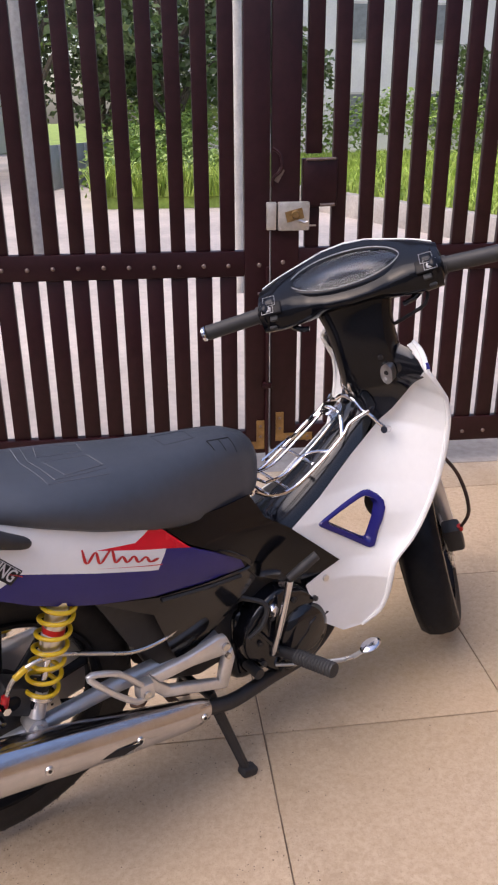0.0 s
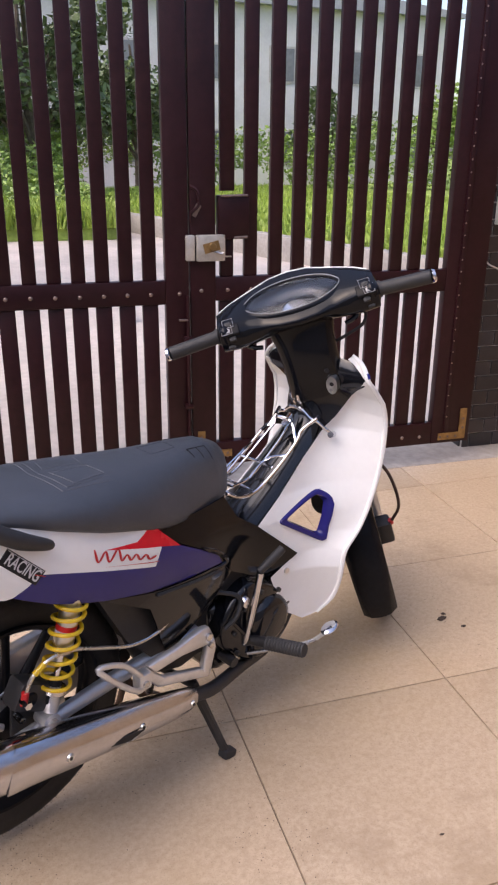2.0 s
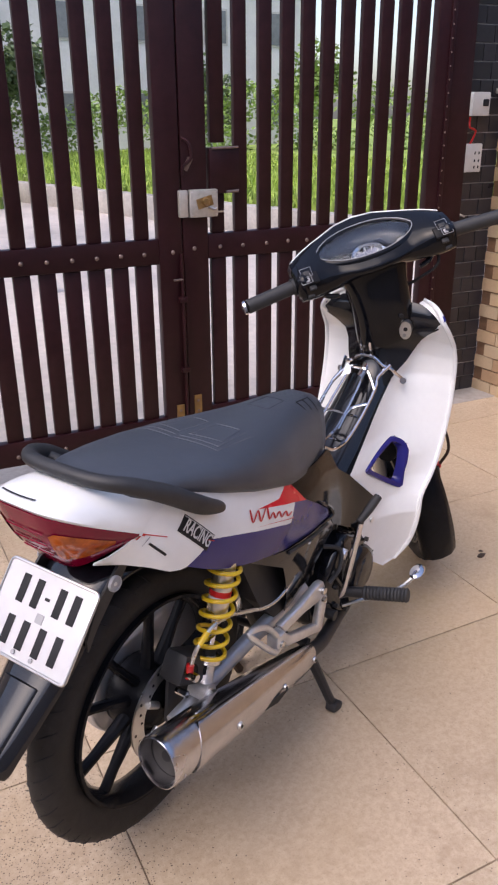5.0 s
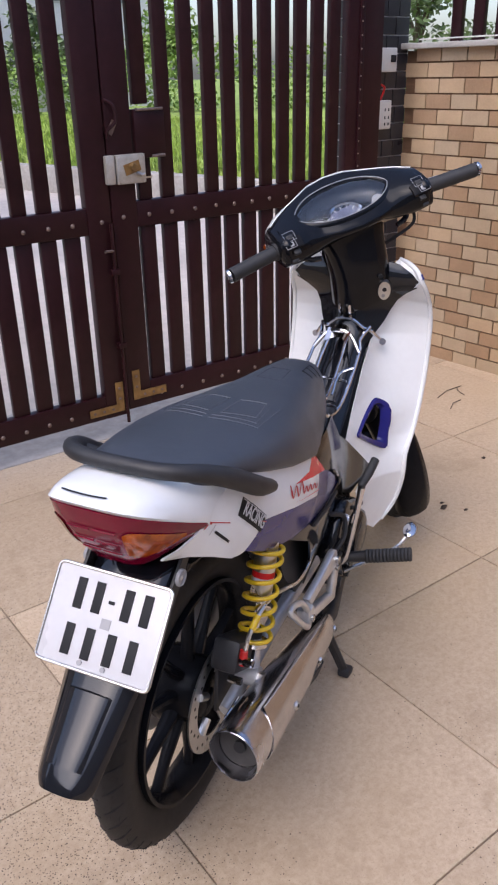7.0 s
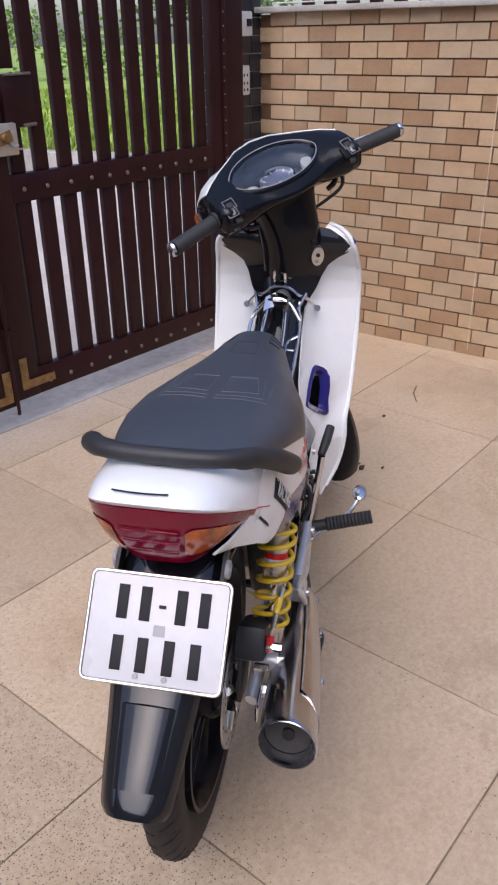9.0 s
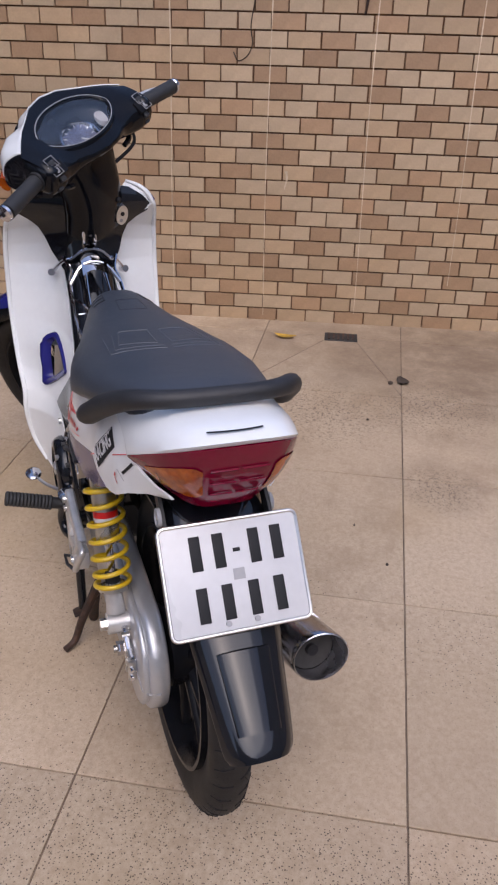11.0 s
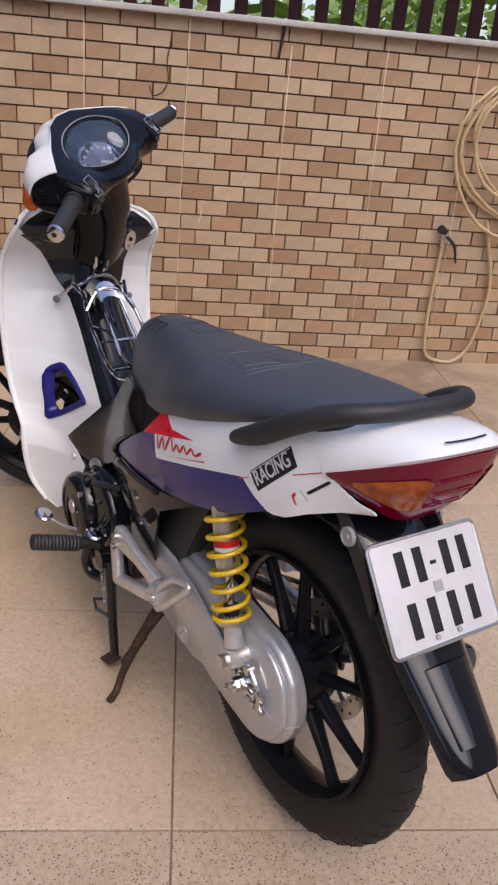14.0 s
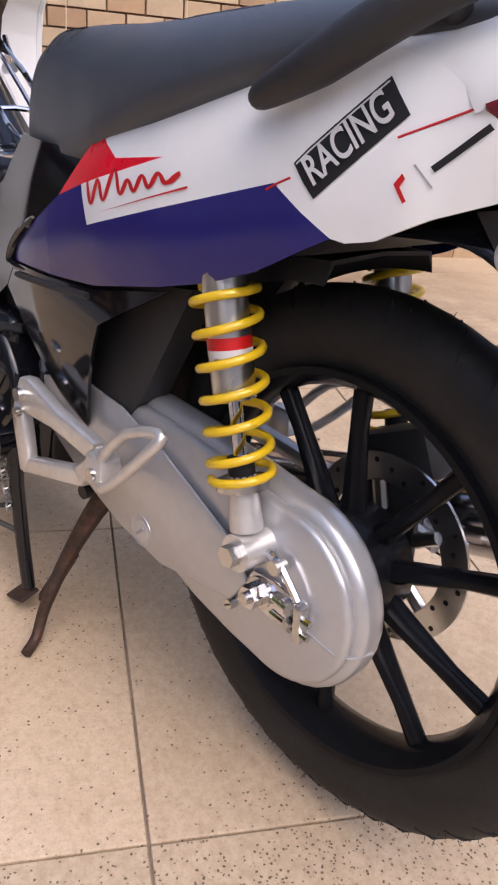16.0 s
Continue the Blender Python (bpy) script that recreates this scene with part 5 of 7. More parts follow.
disc(CR, -0.060, 0.108, Matrix())
disc(CF, -0.052, 0.108, STEER)

# swing arm, chain case, axle
arm = part("swing_arm", tube(B(), [(0.44, -0.085, 0.335), (0.20, -0.092, 0.338), (0.03, -0.098, 0.328), (-0.06, -0.098, 0.320)], [0.020, 0.017, 0.015, 0.013], 10, flat=0.7), SILVER, bike, "silver rear swing arm")
part("axle_nut", rod(B(), (CR.x, -0.125, CR.z), (CR.x, -0.095, CR.z), 0.013, n=6), STEEL, arm)
part("adjuster", boxed((-0.06, -0.112, 0.318), (0.06, 0.006, 0.034), bevel=0.003), CHROME, arm)
outline = []
for k in range(17):
    a = radians(86 + k * 11.5)
    outline.append((-0.012 + 0.104 * math.cos(a), 0.304 + 0.104 * math.sin(a)))
outline += [(0.05, 0.204), (0.11, 0.212), (0.165, 0.226), (0.25, 0.242), (0.33, 0.268), (0.40, 0.296), (0.448, 0.328), (0.452, 0.362), (0.42, 0.386), (0.335, 0.404), (0.225, 0.420), (0.145, 0.420), (0.06, 0.413)]


def inset_outline(pts, d):
    """The outline drawn in by d."""
    n, out = len(pts), []
    for i in range(n):
        p, a_, b_ = Vector(pts[i]), Vector(pts[i - 1]), Vector(pts[(i + 1) % n])
        t_ = (b_ - a_).normalized()
        out.append(tuple(p + Vector((-t_.y, t_.x)) * d))
    return out


case = part("chain_case", slab(B(), outline, 0.050, 0.084, bevel=0.010), SILVER, bike, "smooth silver chain case", angle=60)
part("case_panel", slab(B(), inset_outline(outline, 0.010), 0.080, 0.0945, bevel=0.006), SILVER, case, angle=60)
part("case_seam", tube(B(), [(-0.117, 0.068, 0.292), (-0.108, 0.086, 0.288), (-0.095, 0.0945, 0.286), (-0.050, 0.0955, 0.290)], 0.0016, 5), GREYCASE, case)
tongue = [(0.43, 0.362), (0.35, 0.388), (0.26, 0.384), (0.18, 0.364), (0.11, 0.338), (0.055, 0.318), (0.038, 0.298), (0.05, 0.280), (0.10, 0.270), (0.165, 0.254), (0.25, 0.262), (0.33, 0.284), (0.42, 0.322)]
arm_l = part("swing_arm", slab(B(), tongue, 0.088, 0.101, bevel=0.005), SILVER, bike, "silver left swing arm pressed into the case", angle=60)
part("arm_rib", slab(B(), inset_outline(tongue, -0.016), 0.0995, 0.1035, bevel=0.002), SILVER, arm_l, angle=60)
emb = part("case_plug", revolve(B(), [(0.0001, 0.004), (0.013, 0.004), (0.015, 0.002), (0.020, 0.004), (0.022, 0.0)], (0.205, 0.1005, 0.262), 'y', 24, closed=False), SILVER, case)
part("plug_slot", boxed((0.205, 0.1055, 0.262), (0.018, 0.002, 0.003), Matrix.Rotation(0.8, 4, 'Y')), GREYCASE, emb)
for x, z in ((0.336, 0.392), (0.045, 0.258), (0.42, 0.340)):
    part("case_bolt", rod(B(), (x, 0.094, z), (x, 0.104, z), 0.006, n=12), STEEL, case)
    part("bolt_slot", boxed((x, 0.1045, z), (0.008, 0.001, 0.0015), Matrix.Rotation(0.6, 4, 'Y')), INK, case)
# axle end, chain adjuster and its stay
axle = part("axle_plate", slab(B(), [(0.030, 0.296), (0.018, 0.318), (-0.010, 0.322), (-0.052, 0.318), (-0.062, 0.300), (-0.056, 0.284), (-0.010, 0.276), (0.018, 0.280)], 0.094, 0.100, bevel=0.002), CHROME, bike, "chrome chain adjuster plate", angle=40)
part("axle_washer", rod(B(), (0.004, 0.099, 0.299), (0.004, 0.104, 0.299), 0.017, n=20), STEEL, axle)
part("axle_nut", rod(B(), (0.004, 0.103, 0.299), (0.004, 0.119, 0.299), 0.0125, n=6), CHROME, axle)
part("axle_tip", rod(B(), (0.004, 0.118, 0.299), (0.004, 0.124, 0.299), 0.0065, n=12), STEEL, axle)
part("adjuster", boxed((-0.030, 0.103, 0.301), (0.030, 0.008, 0.026), Matrix.Rotation(0.10, 4, 'Y'), bevel=0.003), CHROME, axle)
part("adjuster", boxed((-0.056, 0.104, 0.301), (0.010, 0.014, 0.040), Matrix.Rotation(0.10, 4, 'Y'), bevel=0.003), STEEL, axle)
for z in (0.293, 0.309):
    part("adjuster_bolt", rod(B(), (-0.070, 0.106, z), (-0.020, 0.106, z), 0.0038, n=8), CHROME, axle)
    part("adjuster_nut", rod(B(), (-0.048, 0.106, z), (-0.040, 0.106, z), 0.0070, n=6), STEEL, axle)
part("axle_stay", tube(B(), [(0.012, 0.104, 0.352), (-0.016, 0.106, 0.350), (-0.034, 0.106, 0.338), (-0.048, 0.104, 0.322)], [0.006, 0.005, 0.0045, 0.0045], 8, smooth=4), CHROME, axle)
part("stay_bolt", rod(B(), (-0.020, 0.100, 0.346), (-0.020, 0.114, 0.346), 0.0075, n=12), STEEL, axle)


# shocks
def shock(s):
    lo, hi = Vector((0.014, 0.114 * s, 0.350)), Vector((0.092, 0.118 * s, 0.622))
    ax = (hi - lo).normalized()
    L = (hi - lo).length
    sh = part("shock_absorber", rod(B(), lo + ax * 0.02, lo + ax * 0.075, 0.017, 0.013), ALU, bike, "rear shock with a bright yellow coil spring")
    part("eye", rod(B(), lo + Vector((0, -0.022 * s, 0)), lo + Vector((0, 0.018 * s, 0)), 0.019, n=18), ALU, sh)
    part("eye_bolt", rod(B(), lo + Vector((0, 0.015 * s, 0)), lo + Vector((0, 0.030 * s, 0)), 0.011, n=6), STEEL, sh)
    part("rod", rod(B(), lo + ax * 0.07, hi - ax * 0.08, 0.0065), CHROME, sh)
    body = part("damper_body", rod(B(), hi - ax * 0.135, hi - ax * 0.01, 0.0205, n=20), STEEL, sh)
    part("sticker", rod(B(), hi - ax * 0.089, hi - ax * 0.078, 0.0209, n=20), SMALLRED, body)
    part("sticker", rod(B(), hi - ax * 0.096, hi - ax * 0.089, 0.0208, n=20), PLATEWHITE, body)
    part("spring_seat", rod(B(), lo + ax * 0.062, lo + ax * 0.070, 0.026, n=20), STEEL, sh)
    part("bump_stop", rod(B(), lo + ax * 0.072, lo + ax * 0.092, 0.013, n=12), INK, sh)
    u = ax.orthogonal().normalized()
    v = ax.cross(u)
    line = []
    turns, n = 6.9, 170
    for k in range(n + 1):
        q = k / n
        a = 2 * math.pi * turns * q
        pit = 0.072 + (L - 0.072 - 0.034) * (0.035 * min(1, q / 0.10) + 0.930 * min(1, max(0, (q - 0.10) / 0.80)) + 0.035 * max(0, (q - 0.90) / 0.10))
        line.append(lo + ax * pit + (u * math.cos(a) + v * math.sin(a)) * 0.0295)
    part("spring", tube(B(), line, 0.0044, 8), YELLOW, sh, "yellow painted coil spring", angle=80)


both(shock)

# rear caliper and hose
cal = part("brake_caliper", boxed((0.000, -0.092, 0.408), (0.105, 0.055, 0.062), Matrix.Rotation(0.5, 4, 'Y'), bevel=0.012), MATTE, bike, "black rear brake caliper")
for dx in (-0.022, 0.024):
    part("piston_cap", revolve(B(), [(0.0001, -0.005), (0.013, -0.004), (0.016, 0.0)], (dx, -0.119, 0.408 - dx * 0.5), 'y', 18, closed=False), SATIN, cal)
part("caliper_mark", revolve(B(), [(0.008, -0.0065), (0.010, -0.0065), (0.010, -0.004), (0.008, -0.004)], (0.024, -0.1195, 0.396), 'y', 18), PLATEWHITE, cal)
part("caliper_bracket", slab(B(), [(-0.05, 0.30), (0.01, 0.285), (0.05, 0.36), (0.03, 0.40), (-0.04, 0.40)], -0.078, -0.070, bevel=0.002), MATTE, cal)
part("caliper_bolt", rod(B(), (-0.045, -0.125, 0.385), (-0.045, -0.10, 0.385), 0.007, n=6), CHROME, cal)
hose_r = part("brake_hose", tube(B(), [(-0.036, -0.125, 0.435), (-0.020, -0.13, 0.475), (0.015, -0.135, 0.500), (0.07, -0.135, 0.495), (0.14, -0.13, 0.462), (0.22, -0.13, 0.43), (0.30, -0.125, 0.43), (0.37, -0.12, 0.47)], 0.0042, 8, smooth=6), STEEL, bike, "braided steel brake hose")
part("hose_end", rod(B(), (-0.040, -0.125, 0.420), (-0.034, -0.125, 0.446), 0.0075, n=10), SMALLRED, hose_r)
part("hose_tag", rod(B(), (-0.016, -0.131, 0.480), (0.006, -0.134, 0.496), 0.0062, n=10), YELLOW, hose_r)
part("hose_bolt", rod(B(), (-0.040, -0.145, 0.428), (-0.040, -0.120, 0.428), 0.008, n=6), CHROME, hose_r)

# exhaust
ex = [(-0.193, -0.178, 0.375, 0.0460), (-0.180, -0.1771, 0.3714, 0.0465), (-0.06, -0.1683, 0.3377, 0.0465), (0.03, -0.1618, 0.3124, 0.0440), (0.14, -0.1537, 0.2816, 0.0395), (0.23, -0.1472, 0.2563, 0.0340), (0.31, -0.1414, 0.2339, 0.0275), (0.37, -0.137, 0.217, 0.0205)]
AX = Vector((0.563, 0.041, -0.158)).normalized()
EU = Vector((0, 1, 0)) - AX * AX.y
EU.normalize()
EV = AX.cross(EU)
line = curve_pts([p[:3] for p in ex], 3)
wid = np.interp(np.linspace(0, len(ex) - 1, len(line)), range(len(ex)), [p[3] for p in ex])
stations = [(line[0] + AX * 0.070, 0.0370), (line[0] + AX * 0.006, 0.0415), (line[0] - AX * 0.001, 0.0440)] + list(zip(line, wid))
CUT = Vector((0.97, -0.13, -0.08))        # the mouth is cut off slightly slanting


def pipe_ring(c, r_, slant):
    out = []
    for k in range(36):
        d = (EU * math.cos(2 * math.pi * k / 36) + EV * math.sin(2 * math.pi * k / 36)) * r_
        out.append(c + d - AX * (slant * d.dot(CUT) / AX.dot(CUT)))
    return out


bm = loft(B(), [pipe_ring(c, r_, max(0.0, 1 - max(0.0, (c - line[0]).dot(AX)) / 0.10)) for c, r_ in stations])
muffler = part("muffler", bm, MUFFLERSTEEL, bike, "polished chrome silencer with open round end", angle=50)
part("end_baffle", loft(B(), [pipe_ring(line[0] + AX * d_, 0.0385, 0.5) for d_ in (0.036, 0.044)]), IRON, muffler)
part("end_pipe", tube(B(), [line[0] + AX * 0.028, line[0] + AX * 0.042], 0.010, 16), INK, muffler)
# heat shield: an outer half shell
rows = []
shp = curve_pts([(-0.110, -0.1720, 0.3517), (0.03, -0.1618, 0.3124), (0.14, -0.1537, 0.2816), (0.23, -0.1472, 0.2563), (0.32, -0.1406, 0.2310), (0.372, -0.1369, 0.2165)], 4)
rad = np.interp(np.linspace(0, 1, len(shp)), [0, 0.25, 0.5, 0.72, 0.9, 1], [0.0500, 0.0480, 0.0440, 0.0395, 0.0335, 0.0265])
for p, r_ in zip(shp, rad):
    lip = 0.022 if p is shp[0] else 0.0
    rows.append([p + Vector((0.27 * math.sin(a) * r_ - lip * math.cos(a * 1.3), -math.cos(a) * r_, math.sin(a) * r_ * 0.97)) for a in np.linspace(radians(-75), radians(72), 17)])
bm = sheet(B(), rows)
r = bmesh.ops.extrude_face_region(bm, geom=bm.faces[:])
bmesh.ops.translate(bm, vec=(0, 0.002, -0.001), verts=[q for q in r["geom"] if isinstance(q, bmesh.types.BMVert)])
shield_e = part("heat_shield", bm, MUFFLERSTEEL, muffler, "chrome heat shield with three bolts", angle=60)
for k in (3, 10, 18):
    p, r_ = shp[k], rad[k]
    a = radians(6)
    q = p + Vector((0.24 * math.sin(a) * r_, -math.cos(a) * r_, math.sin(a) * r_))
    dn = Vector((0, -math.cos(a), math.sin(a)))
    part("shield_bolt", rod(B(), q - dn * 0.001, q + dn * 0.004, 0.009, 0.0065, n=12), STEEL, shield_e)
    part("bolt_recess", rod(B(), q + dn * 0.0035, q + dn * 0.0046, 0.004, n=6), INK, shield_e)
p, r_ = shp[8], rad[8]
a = radians(-6)
q = p + Vector((0.24 * math.sin(a) * r_, -math.cos(a) * (r_ + 0.001), math.sin(a) * r_))
part("shield_slot", moved(slab(B(), [(-0.050, -0.006), (0.012, -0.009), (0.050, 0.008), (-0.004, 0.007)], -0.0015, 0.001), Matrix.Translation(q) @ Matrix.Rotation(radians(15), 4, 'Y')), INK, shield_e)
part("exhaust_pipe", tube(B(), [(0.355, -0.139, 0.222), (0.40, -0.137, 0.206), (0.46, -0.130, 0.190), (0.58, -0.105, 0.178), (0.70, -0.08, 0.165), (0.80, -0.05, 0.19), (0.845, -0.035, 0.25), (0.84, -0.02, 0.30)], 0.0165, 12, smooth=4), MATTE, bike, "matte black exhaust pipe")

# engine
eng = part("engine", boxed((0.60, 0, 0.275), (0.22, 0.17, 0.20), bevel=0.03), GLOSS, bike, "glossy black engine", angle=60)
part("cylinder", loft(B(), [[(x, w * math.cos(2 * math.pi * k / 16), z + h * math.sin(2 * math.pi * k / 16)) for k in range(16)] for x, w, h, z in ((0.66, 0.06, 0.06, 0.30), (0.78, 0.06, 0.058, 0.315), (0.86, 0.055, 0.05, 0.325), (0.875, 0.04, 0.035, 0.325))]), GLOSS, eng, angle=60)
for k in range(6):
    x = 0.69 + k * 0.018
    part("cooling_fin", loft(B(), [[(xx, 0.068 * math.cos(2 * math.pi * q / 16), 0.305 + 0.066 * math.sin(2 * math.pi * q / 16)) for q in range(16)] for xx in (x, x + 0.004)]), MATTE, eng)
for s, cx, cz in ((-1, 0.628, 0.288), (1, 0.632, 0.292)):
    out = []
    for k in range(28):
        a = 2 * math.pi * k / 28
        r_ = 0.098 + 0.020 * math.cos(a - (2.2 if s < 0 else 2.4)) ** 2 + (0.018 if math.pi * 0.55 < a < math.pi * 1.1 else 0)
        out.append((cx + r_ * 1.08 * math.cos(a), cz + r_ * math.sin(a)))
    cv = part("engine_cover", slab(B(), out, 0.055 * s, 0.118 * s, bevel=0.012), GLOSS, eng, "glossy black engine side cover", angle=60)
    part("cover_dome", revolve(B(), [(0.0001, 0.024 * s), (0.045, 0.022 * s), (0.062, 0.014 * s), (0.068, 0)], (cx + 0.030, 0.117 * s, cz - 0.002), 'y', 32, closed=False), GLOSS, cv, angle=60)
    for k in range(9):
        a = 2 * math.pi * k / 9 + 0.2
        part("cover_bolt", rod(B(), (cx + 0.098 * math.cos(a), 0.112 * s, cz + 0.092 * math.sin(a)), (cx + 0.098 * math.cos(a), 0.126 * s, cz + 0.092 * math.sin(a)), 0.006, n=6), MATTE, cv)
    part("cover_rib", tube(B(), [(cx - 0.11, 0.118 * s, cz + 0.06), (cx - 0.05, 0.122 * s, cz - 0.02), (cx - 0.02, 0.122 * s, cz - 0.085)], 0.006, 6, smooth=4), GLOSS, cv)
part("oil_cap", revolve(B(), [(0.0001, -0.018), (0.012, -0.017), (0.016, -0.010), (0.017, 0.0)], (0.566, -0.112, 0.376), 'y', 18, closed=False), CHROME, eng, "chrome oil filler cap")
drum = part("generator_cover", revolve(B(), [(0.0001, 0.001), (0.052, 0.001), (0.056, 0.004), (0.066, 0.003), (0.074, -0.003), (0.080, -0.014), (0.081, -0.050), (0.086, -0.056), (0.086, -0.085)], (0.668, 0.138, 0.299), 'y', 40, closed=False), GLOSS, eng, "round glossy black generator cover", angle=35)
badge = part("case_badge", revolve(B(), [(0.0001, 0.005), (0.011, 0.005), (0.013, 0.003), (0.015, 0.004), (0.017, 0.0)], (0.670, 0.139, 0.300), 'y', 20, closed=False), STEEL, drum, "small round steel badge")
part("drum_screw", rod(B(), (0.626, 0.120, 0.352), (0.626, 0.143, 0.352), 0.007, n=8), STEEL, drum)
part("drum_screw", rod(B(), (0.622, 0.120, 0.246), (0.622, 0.143, 0.246), 0.007, n=8), STEEL, drum)
part("upper_case", boxed((0.592, 0.045, 0.385), (0.130, 0.130, 0.075), bevel=0.018), GLOSS, eng, angle=60)
part("breather", tube(B(), [(0.616, 0.088, 0.420), (0.634, 0.098, 0.424), (0.648, 0.100, 0.410)], [0.010, 0.009, 0.011], 10, smooth=3), STEEL, eng)
part("case_rib", boxed((0.560, 0.098, 0.330), (0.012, 0.020, 0.110), Matrix.Rotation(0.25, 4, 'Y'), bevel=0.004), GLOSS, eng)
part("case_rib", boxed((0.530, 0.092, 0.325), (0.012, 0.020, 0.100), Matrix.Rotation(0.25, 4, 'Y'), bevel=0.004), GLOSS, eng)
part("wiring", tube(B(), [(0.50, -0.09, 0.42), (0.545, -0.12, 0.40), (0.53, -0.13, 0.36), (0.50, -0.12, 0.33)], 0.006, 6, smooth=5), MATTE, eng)
part("wiring", tube(B(), [(0.52, 0.09, 0.41), (0.56, 0.115, 0.405), (0.60, 0.12, 0.39)], 0.007, 6, smooth=5), MATTE, eng)
kick = part("kick_starter", tube(B(), [(0.572, -0.089, 0.246), (0.570, -0.116, 0.258), (0.572, -0.129, 0.300), (0.580, -0.136, 0.360), (0.586, -0.144, 0.425), (0.588, -0.148, 0.462)], [0.012, 0.010, 0.0085, 0.0085, 0.008, 0.009], 10, smooth=5), CHROME, bike, "chrome kick-start lever with black rubber")
part("kick_rubber", tube(B(), [(0.586, -0.146, 0.464), (0.618, -0.154, 0.486), (0.652, -0.160, 0.508)], [0.009, 0.0115, 0.0105], 10), GRIP, kick)
part("kick_boss", rod(B(), (0.570, -0.114, 0.243), (0.570, -0.074, 0.243), 0.017, n=16), CHROME, kick)


def peg(s):
    root = Vector((0.592, 0.120 * s, 0.255)) if s < 0 else Vector((0.572, 0.12, 0.252))
    tip = Vector((0.614, -0.276, 0.292)) if s < 0 else Vector((0.572, 0.266, 0.292))
    p = part("foot_peg", tube(B(), [root + Vector((-0.05, -0.05 * s, -0.02)), root, root.lerp(tip, 0.3)], [0.012, 0.014, 0.014], 10), MATTE, bike, "foot peg with ribbed black rubber")
    n = 13
    line = [root.lerp(tip, 0.30 + 0.70 * k / (2 * n)) for k in range(2 * n + 1)]
    part("peg_rubber", tube(B(), line, [0.0185 if k % 2 else 0.0160 for k in range(2 * n + 1)], 12, flat=0.85), GRIP, p, angle=25)


both(peg)
part("peg_stay", tube(B(), [(0.572, 0.135, 0.250), (0.582, 0.140, 0.215), (0.565, 0.135, 0.186), (0.528, 0.120, 0.190), (0.510, 0.112, 0.215)], 0.0125, 10, smooth=4), GLOSS, bike)
part("peg_bar", rod(B(), (0.525, -0.13, 0.225), (0.52, 0.13, 0.230), 0.013), MATTE, bike)
br = part("brake_pedal", tube(B(), [(0.580, -0.118, 0.219), (0.650, -0.178, 0.232), (0.705, -0.220, 0.244), (0.745, -0.240, 0.266)], 0.0055, 8, smooth=5), STEEL, bike, "bare steel brake pedal")
pad = revolve(B(), [(0.0001, 0.0050), (0.013, 0.0045), (0.018, 0.0015), (0.019, -0.001), (0.017, -0.004), (0.0001, -0.006)], (0, 0, 0), 'z', 20, closed=False)
part("pedal_pad", moved(pad, Matrix.Translation((0.757, -0.240, 0.272)) @ Matrix.Rotation(-0.25, 4, 'Y') @ Matrix.Diagonal((1.5, 1.0, 1, 1))), CHROME, br, "oval chrome foot pad", angle=60)
ge_ = part("gear_lever", tube(B(), [(0.590, 0.108, 0.254), (0.630, 0.128, 0.254), (0.670, 0.163, 0.256), (0.700, 0.186, 0.266)], 0.004, 8, smooth=5), STEEL, bike, "steel gear lever with chrome pads")
for px_, py_, pz_ in ((0.712, 0.191, 0.270), (0.563, 0.130, 0.287)):
    pad = revolve(B(), [(0.0001, 0.0045), (0.014, 0.0040), (0.019, 0.0015), (0.020, -0.001), (0.018, -0.004), (0.0001, -0.006)], (0, 0, 0), 'z', 20, closed=False)
    part("gear_pad", moved(pad, Matrix.Translation((px_, py_, pz_)) @ Matrix.Rotation(-0.15, 4, 'Y') @ Matrix.Diagonal((1.25, 1.0, 1, 1))), CHROME, ge_, "oval chrome foot pad", angle=60)
part("pad_stem", tube(B(), [(0.590, 0.110, 0.254), (0.572, 0.124, 0.262), (0.563, 0.130, 0.284)], 0.006, 8, smooth=3), STEEL, ge_)

# stands
cs = part("centre_stand", tube(B(), [(0.40, -0.11, 0.225), (0.43, -0.14, 0.12), (0.458, -0.168, 0.022)], [0.014, 0.012, 0.011], 8), MATTE, bike, "dark iron centre stand, lowered")
part("stand_foot", boxed((0.463, -0.172, 0.014), (0.04, 0.03, 0.022), Matrix.Rotation(0.3, 4, 'Y'), bevel=0.006), MATTE, cs)
part("stand_leg", tube(B(), [(0.314, 0.042, 0.266), (0.334, 0.072, 0.233), (0.364, 0.107, 0.138), (0.374, 0.137, 0.058), (0.369, 0.154, 0.014), (0.353, 0.178, 0.006)], [0.02, 0.016, 0.011, 0.009, 0.008, 0.008], 8, smooth=4), RUST, cs)
part("stand_leg", tube(B(), [(0.364, 0.102, 0.138), (0.409, 0.100, 0.068), (0.444, 0.099, 0.010)], [0.010, 0.010, 0.012], 8), RUST, cs)
part("stand_bar", rod(B(), (0.399, -0.128, 0.223), (0.374, 0.082, 0.223), 0.010), MATTE, cs)
ss = part("side_stand", tube(B(), [(0.505, 0.115, 0.245), (0.494, 0.118, 0.19), (0.474, 0.120, 0.10), (0.456, 0.121, 0.032)], [0.013, 0.011, 0.0105, 0.010], 10), GLOSS, bike, "black side stand hanging beside the peg")
part("stand_foot", boxed((0.462, 0.128, 0.020), (0.050, 0.032, 0.006), Matrix.Rotation(0.35, 4, 'Y') @ Matrix.Rotation(-0.3, 4, 'X'), bevel=0.002), RUST, ss)
